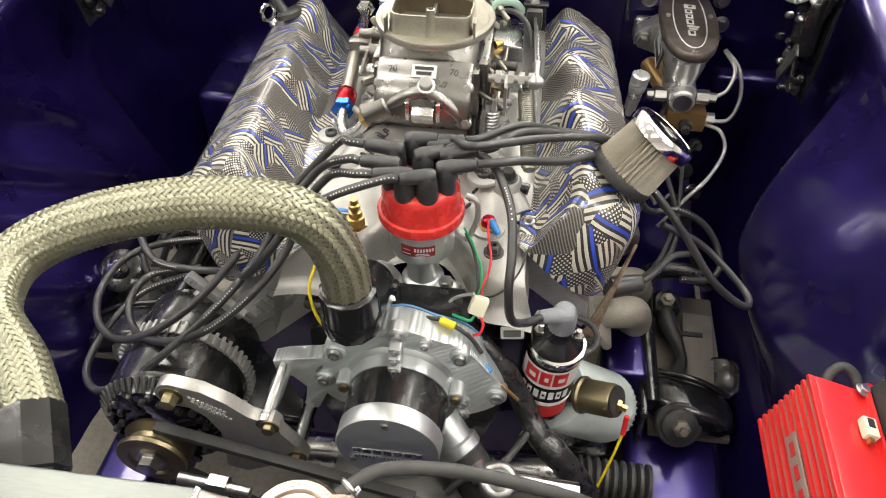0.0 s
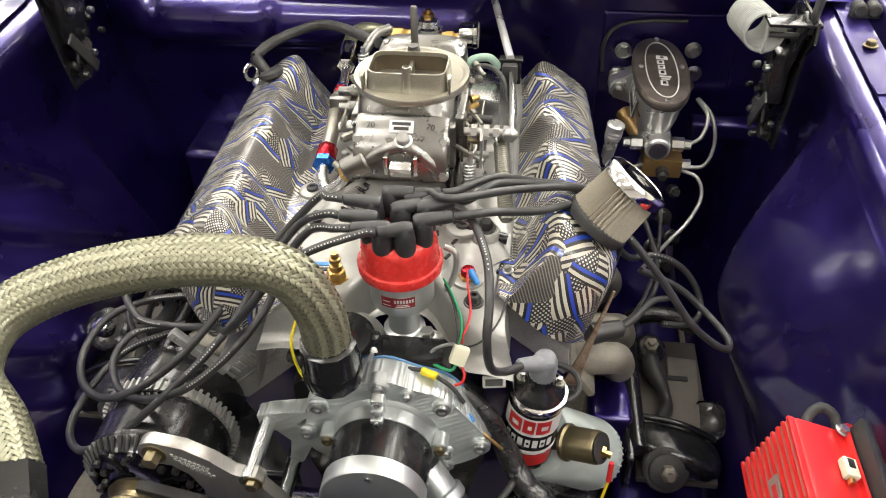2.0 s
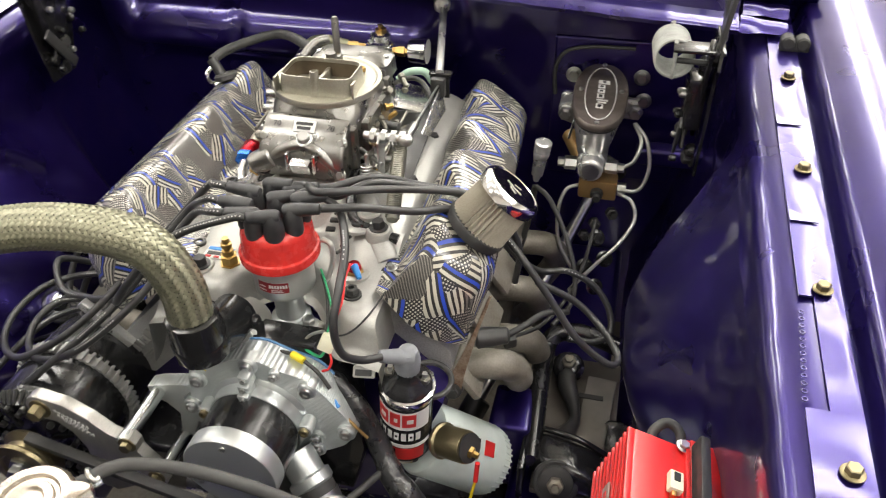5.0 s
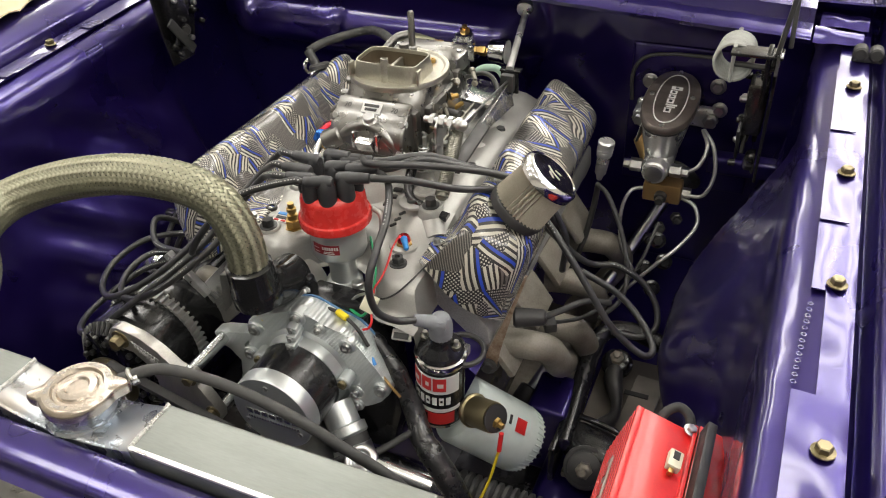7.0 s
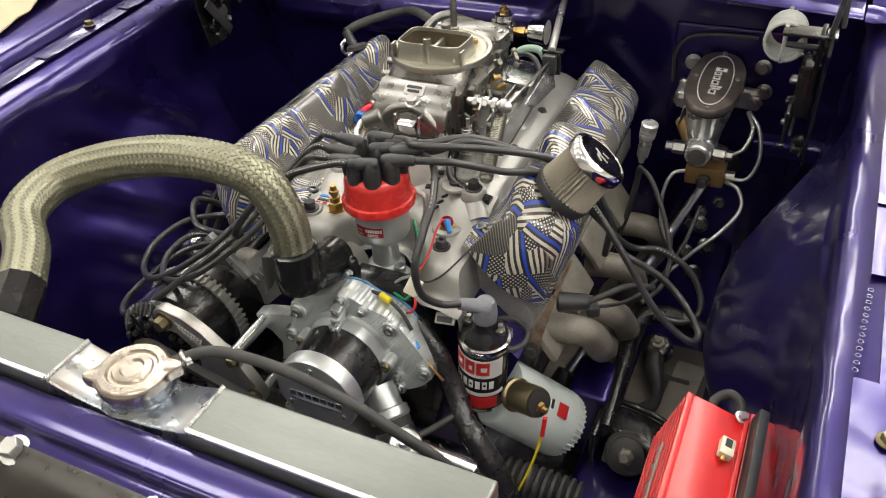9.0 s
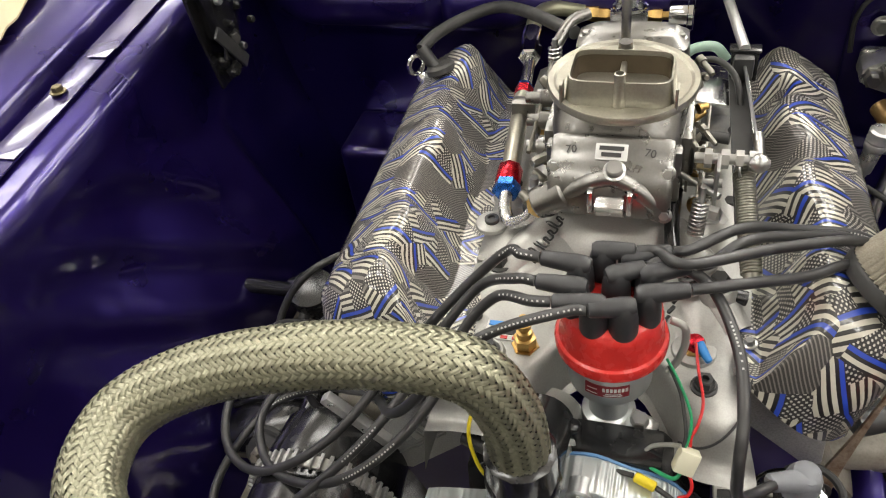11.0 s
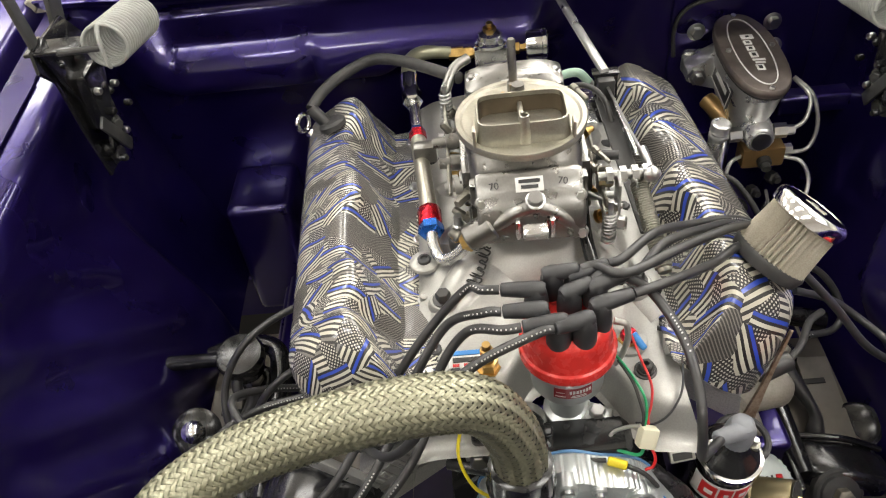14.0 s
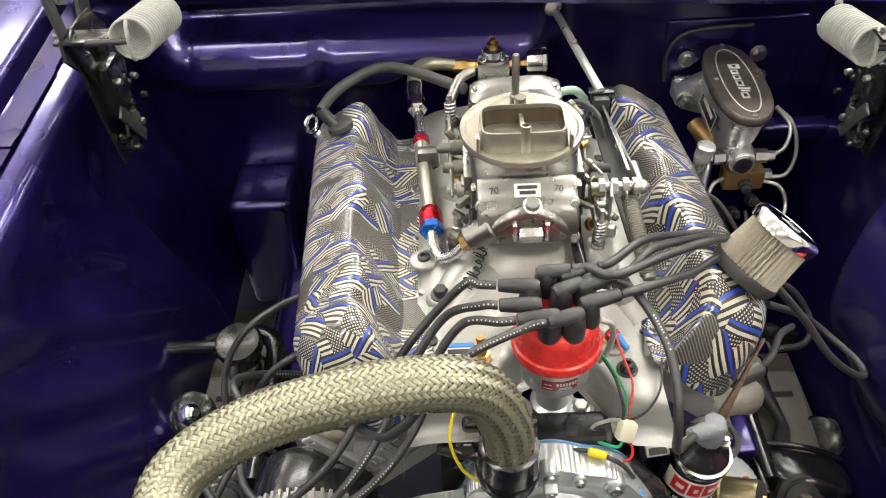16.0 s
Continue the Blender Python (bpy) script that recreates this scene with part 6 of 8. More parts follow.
RC = Vector((-0.004, -0.372, 0.8925))
bm = nb()
outl = []
for k in range(96):
    t = 2 * math.pi * k / 96
    e = max(0.0, math.cos(2 * (t - radians(31)))) ** 16
    outl.append((0.0300 + 0.0100 * e, t))
rings = []
for dz, f in ((-0.007, 0.99), (-0.001, 1.0), (0.0015, 0.985), (0.0028, 0.955)):
    rings.append([RC + Vector((r * f * math.cos(t), r * f * math.sin(t), dz)) for r, t in outl])
for dz, r in ((0.0045, 0.0265), (0.0045, 0.0205), (0.0022, 0.0190), (0.0022, 0.0165), (0.0042, 0.0150), (0.0048, 0.0100), (0.0026, 0.0082), (0.0026, 0.003)):
    rings.append([RC + Vector((r * math.cos(t), r * math.sin(t), dz)) for _, t in outl])
loft(bm, rings)
capb = part("radiator_cap", bm, material("tinted_cap_steel", (0.46, 0.41, 0.35), 0.27, 1.0, stain=0.35, stain_scale=45, tint=(0.36, 0.29, 0.22)), rad, "stamped steel cap with two ears and lettering", angle=30)
for word, a0 in (("CAUTION", 78), ("NEVER OPEN", 175), ("SLOWLY", 268)):
    for i, ch in enumerate(word):
        if ch == " ":
            continue
        t = radians(a0 - 9.5 * (i - (len(word) - 1) / 2)) if word == "CAUTION" else radians(a0 + 9.5 * (i - (len(word) - 1) / 2))
        turn = t - math.pi / 2 if word == "CAUTION" else t + math.pi / 2
        pl = Matrix.Translation(RC + Vector((0.0236 * math.cos(t), 0.0236 * math.sin(t), 0.0047))) @ Matrix.Rotation(turn, 4, "Z")
        writing(ch, 0.0052, pl, STEELLINE, capb, "embossed_letter")
ovf = thing("overflow_hose", "thin black overflow hose across the radiator", "hose", (0.1, -0.34, 0.88))
part("hose_tube", tube(nb(), [(0.016, -0.350, 0.890), (0.04, -0.328, 0.890), (0.09, -0.317, 0.881), (0.15, -0.315, 0.866), (0.19, -0.306, 0.834), (0.226, -0.295, 0.798), (0.25, -0.285, 0.75), (0.26, -0.275, 0.68)], 0.0048, 14, 10), RUBBER, ovf)
part("hose_clip", ring(nb(), (0.022, -0.342, 0.8895), (0.6, 0.7, 0.3), 0.0058, 0.0018, 20, 6), ZINC, ovf)

# braided top hose
HOSE = [(-0.036, -0.116, 0.826), (-0.041, -0.113, 0.862), (-0.060, -0.114, 0.901), (-0.095, -0.122, 0.921), (-0.161, -0.134, 0.925), (-0.238, -0.150, 0.910), (-0.286, -0.182, 0.895),
        (-0.283, -0.232, 0.886), (-0.246, -0.268, 0.873), (-0.218, -0.304, 0.864)]
HR = 0.0212
toph = thing("radiator_hose", "thick pale steel-braided radiator hose", "radiator hose", HOSE[0])
hpath = spline(HOSE, 40)
# resample evenly
dist_along = [0.0]
for a, b in zip(hpath, hpath[1:]):
    dist_along.append(dist_along[-1] + (b - a).length)
HLEN = dist_along[-1]
NST = 420
even, j = [], 0
for i in range(NST + 1):
    d = HLEN * i / NST
    while j < len(hpath) - 2 and dist_along[j + 1] < d:
        j += 1
    f = (d - dist_along[j]) / max(1e-9, dist_along[j + 1] - dist_along[j])
    even.append(hpath[j].lerp(hpath[j + 1], f))
hfr = frames(even)
part("inner_tube", tube(nb(), even[::6], HR - 0.0016, 28, straight=True), BLACK, toph, "black rubber inner tube")
NB, TURN = 24, 0.140            # strands each way, and the length in which one goes round
for way in (1, -1):
    for s in range(NB):
        bm = nb()
        prev = None
        for i in range(NST + 1):
            p, u, v, t = hfr[i]
            d = HLEN * i / NST
            a = 2 * math.pi * (s / NB + way * d / TURN)
            # over two, under two
            arg = math.pi / 2 * (2 * s + way * 2 * NB * d / TURN) + math.pi / 4
            lift = 0.0008 * way * math.sin(arg)
            tangent = (t * TURN + (v * math.cos(a) - u * math.sin(a)) * (2 * math.pi * HR * way)).normalized()
            out = u * math.cos(a) + v * math.sin(a)
            side = tangent.cross(out)
            c = p + out * (HR + lift)
            row = [bm.verts.new(c + side * (0.0017 * w / 3) + out * (0.00028 * (w % 2) - 0.00010 * abs(w))) for w in range(-3, 4)]
            if prev:
                for w in range(6):
                    bm.faces.new((prev[w], prev[w + 1], row[w + 1], row[w]))
            prev = row
        part("braid_strand", bm, BRAID, toph, angle=80)
part("hose_cuff", lathe(nb(), (-0.221, -0.300, 0.865), (0.42, -0.85, -0.25), [(0, 0.0215), (0.002, 0.0240), (0.050, 0.0240), (0.052, 0.022)], 8), GLOSSBLACK, toph, "black faceted end cuff")
part("hose_cuff", lathe(nb(), (-0.036, -0.115, 0.792), (0, -0.03, 1), [(0, 0.022), (0.002, 0.0265), (0.034, 0.0262), (0.036, 0.0225)], 12), GLOSSBLACK, toph, "black faceted end cuff")

thermo = thing("thermostat_housing", "gloss black thermostat housing", "thermostat housing", (-0.035, -0.08, 0.74))
part("housing_neck", tube(nb(), [(-0.037, -0.110, 0.802), (-0.037, -0.103, 0.786), (-0.036, -0.080, 0.772), (-0.035, -0.045, 0.764)], 0.0255, 22, 6), GLOSSBLACK, thermo)
part("housing_flange", box(nb(), (-0.040, -0.046, 0.748), (0.074, 0.014, 0.050), 0.007, Matrix.Rotation(radians(15), 4, "X"), 3), GLOSSBLACK, thermo)
part("housing_collar", lathe(nb(), (-0.0365, -0.112, 0.786), (0, -0.10, 1), [(-0.012, 0.0235), (-0.010, 0.0285), (0.006, 0.0290), (0.009, 0.0275)], 12), GLOSSBLACK, thermo, "faceted black collar")
part("housing_bolt", bolt(nb(), (-0.018, -0.060, 0.750), (0.15, -0.8, 0.6), 0.0085, 0.010), ZINC, thermo)
part("housing_bolt", bolt(nb(), (-0.072, -0.060, 0.745), (0, -1, 0.3), 0.008, 0.008), ZINC, thermo)
part("yellow_wire", tube(nb(), [(-0.082, -0.055, 0.80), (-0.088, -0.075, 0.775), (-0.078, -0.09, 0.75), (-0.062, -0.095, 0.735), (-0.05, -0.098, 0.728)], 0.0016, 8, 8), YELLOW, thermo, "thin yellow wire")

# electric water pump
pump = thing("water_pump", "billet electric water pump with black banded motor", "water pump", (0.0, -0.10, 0.66))
PC = (0.004, 0.672)
lobes = [(0.002, 0.757), (0.036, 0.747), (0.066, 0.738), (0.088, 0.712), (0.108, 0.680), (0.104, 0.655), (0.082, 0.636), (0.064, 0.628), (0.045, 0.622), (-0.03, 0.620), (-0.062, 0.628), (-0.078, 0.640),
         (-0.085, 0.668), (-0.076, 0.690), (-0.072, 0.722), (-0.045, 0.738)]
pts = []
cl = lobes + lobes[:3]
for i in range(len(lobes)):
    a, b, c, d = (Vector((*cl[(i + k - 1) % len(lobes)], 0)) for k in range(4))
    for k in range(4):
        t = k / 4
        q = 0.5 * ((2 * b) + (c - a) * t + (2 * a - 5 * b + 4 * c - d) * t * t + (3 * b - a - 3 * c + d) * t ** 3)
        pts.append((q.x, q.y))
GASKET = material("pale_blue_gasket", (0.10, 0.22, 0.42), 0.4)
plate = part("pump_plate", slab(nb(), pts, -0.099, -0.068, 0.002), MILLED, pump, "machined scalloped plate with milled lines")
part("pump_gasket", slab(nb(), [((x - PC[0]) * 1.012 + PC[0], (z - PC[1]) * 1.012 + PC[1]) for x, z in pts], -0.0685, -0.066), GASKET, plate, "pale blue gasket edge")
for x, z, r in ((0.002, 0.749, 0.0105), (0.064, 0.727, 0.0105), (-0.062, 0.714, 0.0105), (-0.077, 0.670, 0.0105), (0.102, 0.671, 0.0105), (0.067, 0.655, 0.009), (0.066, 0.634, 0.009), (0.03, 0.742, 0.007)):
    bs = part("bolt_boss", lathe(nb(), (x, -0.088, z), (0, -1, 0), [(0, r), (0.014, r), (0.0155, r - 0.0015)], 22), BILLET, plate)
    part("socket_bolt", bolt(nb(), (x, -0.1035, z), (0, -1, 0), r * 0.62, 0.004, False, True), ZINC, bs)
part("pump_hub", lathe(nb(), (PC[0], -0.097, PC[1]), (0, -1, 0), [(0, 0.060), (0.003, 0.0575), (0.006, 0.0535), (0.010, 0.0525), (0.020, 0.0520)], 56), BILLET, pump)
for k in range(3):
    fit_ = part("top_fitting", box(nb(), (0.0025, -0.106 - 0.004 * k, 0.7445 - 0.0095 * k), (0.0125, 0.020, 0.0085), 0.0018, Matrix.Rotation(radians(12), 4, "X"), 3), BILLET, pump, "small machined block")
    part("fitting_screw", bolt(nb(), (0.0025, -0.1165 - 0.004 * k, 0.7425 - 0.0095 * k), (0, -1, 0.1), 0.0030, 0.002, False, True), ZINC, fit_)
for sx in (-0.056, 0.058):
    lg = part("hub_lug", rod(nb(), (PC[0] + sx, -0.100, 0.682), (PC[0] + sx, -0.118, 0.682), 0.0085, seg=18, bev=0.001), BILLET, pump)
    part("lug_screw", bolt(nb(), (PC[0] + sx, -0.118, 0.682), (0, -1, 0), 0.0055, 0.004, False, True), GOLDZINC, lg)
part("motor_band", lathe(nb(), (PC[0], -0.116, PC[1]), (0, -1, 0), [(0, 0.0508), (0.048, 0.0508)], 56), GLOSSBLACK, pump, "glossy black motor band")
endc = part("motor_cap", lathe(nb(), (PC[0], -0.160, PC[1]), (0, -1, 0), [(0, 0.0512), (0.017, 0.0512), (0.019, 0.0500), (0.0195, 0.040)], 64), BILLET, pump, "machined end cap")
bm = nb()
for i in range(7):
    box(bm, (PC[0] - 0.030 + 0.0100 * i, -0.1797, PC[1] - 0.004), (0.0080, 0.0008, 0.0075), 0.0003)
for i in range(19):
    box(bm, (PC[0] - 0.032 + 0.0036 * i, -0.1797, PC[1] - 0.0135), (0.0022, 0.0008, 0.0032), 0)
part("engraved_bars", bm, POLISHED, endc)
for a in (90, 210, 330):
    t = radians(a)
    part("cap_screw", bolt(nb(), (PC[0] + 0.040 * math.cos(t), -0.1795, PC[1] + 0.040 * math.sin(t)), (0, -1, 0), 0.0035, 0.002, False, True), ZINC, endc)
# outlet at the lower right and its hose clamp
part("outlet", lathe(nb(), (0.045, -0.115, 0.640), (0.62, -0.45, -0.62), [(0, 0.020), (0.028, 0.020), (0.030, 0.024), (0.040, 0.024), (0.044, 0.020)], 28), BILLET, pump)
clampw = thing("hose_clamp", "worm-drive hose clamp on a black hose", "hose clamp", (0.078, -0.14, 0.605))
part("hose_piece", lathe(nb(), (0.070, -0.134, 0.614), (0.55, -0.45, -0.7), [(0, 0.0225), (0.06, 0.0225), (0.09, 0.022)], 28), RUBBER, clampw)
part("clamp_band", lathe(nb(), (0.076, -0.139, 0.606), (0.55, -0.45, -0.7), [(0, 0.0236), (0.012, 0.0236)], 36), ZINC, clampw)
part("clamp_screw", rod(nb(), (0.085, -0.165, 0.612), (0.105, -0.155, 0.618), 0.005, seg=12), ZINC, clampw)
# bracket and the two posts
part("bracket_arm", slab(nb(), [(-0.078, 0.700), (-0.075, 0.690), (-0.092, 0.676), (-0.078, 0.664), (-0.078, 0.640), (-0.09, 0.612), (-0.107, 0.598), (-0.112, 0.606), (-0.102, 0.622), (-0.098, 0.648),
                                      (-0.112, 0.664), (-0.130, 0.668), (-0.132, 0.684), (-0.118, 0.690), (-0.10, 0.692)], -0.098, -0.080, 0.0015), MILLED, pump, "machined bracket arm")
for x, z in ((-0.119, 0.679), (-0.101, 0.610)):
    part("standoff_post", lathe(nb(), (x, -0.080, z), (0, -1, 0), [(0, 0.0095), (0.012, 0.0095), (0.013, 0.0078), (0.080, 0.0078), (0.081, 0.009), (0.092, 0.009)], 24), TURNED, pump, "polished standoff post")

FINGREY = material("satin_dark_fin", (0.09, 0.09, 0.085), 0.32, 0.5, stain=0.3, stain_scale=40)
# alternator
AX, AZ = -0.235, 0.645
alt = thing("alternator", "black finned alternator with gold pulley", "alternator", (AX, -0.1, 0.575))
part("rear_frame", lathe(nb(), (AX, -0.020, AZ), (0, -1, 0), [(0, 0.05), (0.012, 0.064), (0.060, 0.068), (0.066, 0.066)], 48), GLOSSBLACK, alt)
part("stator", lathe(nb(), (AX, -0.086, AZ), (0, -1, 0), [(0, 0.0695), (0.012, 0.0695)], 64), ALLOY, alt, "grey ribbed stator ring")
part("front_frame", lathe(nb(), (AX, -0.098, AZ), (0, -1, 0), [(0, 0.0672), (0.050, 0.0668), (0.056, 0.0655), (0.068, 0.0560), (0.067, 0.0520), (0.062, 0.050), (0.060, 0.030)], 56), GLOSSBLACK, alt)
for i in range(46):
    t = 2 * math.pi * i / 46
    rot = Matrix.Rotation(-t, 4, "Y")
    part("front_fin", box(nb(), (AX + 0.0612 * math.cos(t), -0.1595, AZ + 0.0612 * math.sin(t)), (0.0165, 0.0050, 0.0026), 0.0008, rot @ Matrix.Rotation(radians(40), 4, "Z")), FINGREY, alt)
for i in range(54):
    t = 2 * math.pi * i / 54
    rot = Matrix.Rotation(-t, 4, "Y")
    part("stator_rib", box(nb(), (AX + 0.071 * math.cos(t), -0.092, AZ + 0.071 * math.sin(t)), (0.005, 0.016, 0.0034), 0.0006, rot), HEADCAST, alt)
for k, R in ((14, 0.042), (14, 0.052)):
    for i in range(k):
        t = 2 * math.pi * (i + (0.5 if R > 0.045 else 0)) / k
        part("face_stud", lathe(nb(), (AX + R * math.cos(t), -0.165, AZ + R * math.sin(t)), (0, -1, 0), [(0, 0.004), (0.005, 0.0036)], 10), FINGREY, alt)
for i in range(4):
    t = math.pi * i / 2 + 0.5
    part("face_rib", box(nb(), (AX + 0.044 * math.cos(t), -0.168, AZ + 0.044 * math.sin(t)), (0.036, 0.006, 0.008), 0.002, Matrix.Rotation(-t, 4, "Y")), GLOSSBLACK, alt)
pul = part("pulley", lathe(nb(), (AX + 0.004, -0.176, AZ - 0.002), (0, -1, 0), [(0, 0.028), (0.002, 0.034), (0.006, 0.036), (0.012, 0.028), (0.018, 0.028), (0.024, 0.036), (0.028, 0.035), (0.029, 0.024), (0.026, 0.022)], 48), GOLDZINC, alt, "gold zinc pulley")
part("pulley_nut", lathe(nb(), (AX + 0.004, -0.201, AZ - 0.002), (0, -1, 0), [(0, 0.016), (0.004, 0.016), (0.005, 0.011), (0.014, 0.011), (0.015, 0.006)], 6), ZINC, pul)
part("mount_bolt", bolt(nb(), (-0.206, -0.172, 0.711), (0, -1, 0), 0.0085, 0.011), GOLDZINC, alt, "large gold zinc bolt")
BRUSHED = material("brushed_bracket_alloy", (0.50, 0.49, 0.455), 0.36, 0.80, grain=0.2, grain_scale=300, stain=0.2, stain_scale=20, stretch=(3, 1, 0.3), rough_var=0.06)
brk = thing("alternator_bracket", "machined alloy alternator bracket plate", "bracket", (-0.14, -0.185, 0.66))
bo = [(-0.206 + 0.017 * math.cos(radians(a)), 0.721 + 0.017 * math.sin(radians(a))) for a in (215, 190, 165, 140, 115, 90)] + [(-0.176, 0.732), (-0.150, 0.716), (-0.134, 0.698), (-0.124, 0.694), (-0.110, 0.698), (-0.104, 0.690), (-0.106, 0.678), (-0.092, 0.660), (-0.082, 0.640), (-0.084, 0.628),
      (-0.094, 0.622), (-0.104, 0.628), (-0.150, 0.600), (-0.172, 0.606), (-0.168, 0.640), (-0.166, 0.668), (-0.176, 0.692), (-0.192, 0.706), (-0.206, 0.705)]
bo = [(x, z - 0.010) for x, z in bo]
bp_ = part("bracket_plate", slab(nb(), bo, -0.172, -0.158, 0.0012), BRUSHED, brk)
for x, z in ((-0.114, 0.688), (-0.092, 0.640)):
    part("bracket_bolt", bolt(nb(), (x, -0.172, z - 0.010), (0, -1, 0), 0.0068, 0.006), GOLDZINC, brk)
bm = nb()
for r_, (n0, z0, x0) in enumerate(((9, 0.722, -0.188), (8, 0.7155, -0.186), (8, 0.709, -0.180), (5, 0.7025, -0.172))):
    for i in range(n0):
        box(bm, (x0 + 0.0040 * i, -0.1726, z0 - 0.010 - 0.0022 * i), (0.0026, 0.0006, 0.0034), 0)
part("engraved_bars", bm, WHITE, bp_)
belt = thing("drive_belt", "dark rubber drive belt", "belt", (-0.1, -0.185, 0.6))
bm = nb()
for a, b in (((AX + 0.008, -0.185, AZ + 0.030), (0.03, -0.185, 0.60)), ((AX + 0.004, -0.185, AZ - 0.036), (0.0, -0.185, 0.44))):
    a, b = Vector(a), Vector(b)
    d = (b - a).normalized()
    rot = Matrix((d, Y, d.cross(Y))).transposed().to_4x4()
    box(bm, (a + b) / 2, ((b - a).length, 0.012, 0.008), 0.002, rot)
part("belt_run", bm, RUBBER, belt)
crank = thing("crank_pulley", "grey alloy crankshaft pulley", "pulley", (0.0, -0.18, 0.52))
part("pulley_disc", lathe(nb(), (0.0, -0.080, 0.52), (0, -1, 0), [(0, 0.06), (0.02, 0.075), (0.095, 0.078), (0.10, 0.082), (0.108, 0.072), (0.112, 0.082), (0.118, 0.08), (0.12, 0.03)], 56), ALLOY, crank)
stud_ = thing("threaded_adjuster", "threaded steel adjuster rod with hex", "adjuster rod", (-0.17, -0.21, 0.62))
part("adjuster_body", rod(nb(), (-0.185, -0.232, 0.668), (-0.115, -0.236, 0.664), 0.006, seg=14), ZINC, stud_)
part("adjuster_hex", lathe(nb(), (-0.155, -0.2335, 0.6665), (1, -0.05, -0.05), [(0, 0.011), (0.018, 0.011)], 6), ZINC, stud_)
rodend = thing("rod_end", "steel rod end with rubber bush", "rod end", (0.098, -0.165, 0.62))
part("eye", ring(nb(), (0.112, -0.176, 0.636), (0, -0.4, 1), 0.014, 0.006, 28, 10), ZINC, rodend)
part("bush", lathe(nb(), (0.112, -0.173, 0.628), (0, -0.4, 1), [(0, 0.012), (0.012, 0.012), (0.013, 0.006), (0.018, 0.004)], 20), BLUEDALLOY, rodend)
part("shank", rod(nb(), (0.125, -0.172, 0.632), (0.19, -0.165, 0.615), 0.010, seg=16), CHROME, rodend)

# oil filter and pressure sender
O0, O1 = Vector((0.162, -0.030, 0.597)), Vector((0.240, 0.014, 0.515))
oil = thing("oil_filter", "white spin-on oil filter", "oil filter", O0)
od = (O1 - O0)
OL = od.length
filtb = part("filter_can", lathe(nb(), O0, od, [(0, 0.030), (0.002, 0.042), (0.006, 0.0445), (OL - 0.022, 0.0445), (OL - 0.008, 0.041), (OL, 0.032), (OL + 0.002, 0.02)], 48), WHITEP, oil)
u_, v_, n_ = axes(od)
for i in range(36):
    t = 2 * math.pi * i / 36
    o = u_ * math.cos(t) + v_ * math.sin(t)
    part("flute", rod(nb(), O0 + n_ * (OL - 0.020) + o * 0.0437, O0 + n_ * (OL - 0.006) + o * 0.0402, 0.0013, seg=6), WHITEP, filtb)
bm = nb()
cam_side = math.atan2(Vector((0.2, -0.7, 0.7)).dot(v_), Vector((0.2, -0.7, 0.7)).dot(u_))
for h, dt, w, L, in ((0.030, -0.5, 0.010, 0.004), (0.042, -0.5, 0.010, 0.004), (0.054, -0.5, 0.012, 0.004)):
    t = cam_side + dt
    o = u_ * math.cos(t) + v_ * math.sin(t)
    box(bm, O0 + n_ * h + o * 0.0446, (L, w, 0.0006), 0, Matrix((n_, o.cross(n_), o)).transposed().to_4x4())
part("print_bars", bm, DARKPRINT, filtb)
t = cam_side - 0.45
o = u_ * math.cos(t) + v_ * math.sin(t)
part("print_block", box(nb(), O0 + n_ * 0.072 + o * 0.0446, (0.016, 0.018, 0.0007), 0.0003, Matrix((n_, o.cross(n_), o)).transposed().to_4x4()), REDPRINT, filtb, "small red print block")
osend = thing("oil_pressure_sender", "gold zinc pressure sender can with yellow wire", "pressure sender", (0.18, -0.045, 0.615))
s0, s1 = Vector((0.192, -0.049, 0.621)), Vector((0.231, -0.068, 0.640))
part("sender_can", lathe(nb(), s0, s1 - s0, [(0, 0.017), (0.001, 0.0205), (0.005, 0.0210), (0.007, 0.0185), (0.040, 0.0185), (0.043, 0.0175)], 32), GOLDZINC, osend)
part("sender_end", lathe(nb(), s1 - (s1 - s0).normalized() * 0.003, s1 - s0, [(0, 0.0168), (0.001, 0.0168)], 28), BLACK, osend)
part("sender_terminal", lathe(nb(), s1 + Vector((-0.002, 0, -0.006)), (1, -0.3, -0.1), [(0, 0.007), (0.004, 0.007), (0.005, 0.004), (0.011, 0.004)], 6), BRASS, osend)
part("sender_stem", rod(nb(), (0.14, -0.052, 0.625), s0, 0.010, seg=14), BLACK, osend)
part("red_boot", rod(nb(), (0.240, -0.078, 0.630), (0.239, -0.084, 0.606), 0.0028, seg=10), REDWIRE, osend)
part("yellow_wire", tube(nb(), [(0.239, -0.084, 0.607), (0.230, -0.095, 0.56), (0.215, -0.115, 0.51), (0.205, -0.13, 0.45)], 0.0017, 8, 8), YELLOW, osend)

# ---- brake master cylinder ----
mc = thing("master_cylinder", "polished brake master cylinder with dark oval lid", "master cylinder", (0.31, 0.44, 0.73))
ma = Vector((-0.003, 0.166, 0.010)).normalized()       # the lid's long axis
mcx = Vector((1, 0.02, -0.05)).normalized()
mn = mcx.cross(ma).normalized()
mo = Vector((0.309, 0.452, 0.806))


def mco(h, a, b, p=2.4, back=0.0):
    return oval(mo + mn * h + ma * back, a, b, 44, p, mcx, ma)


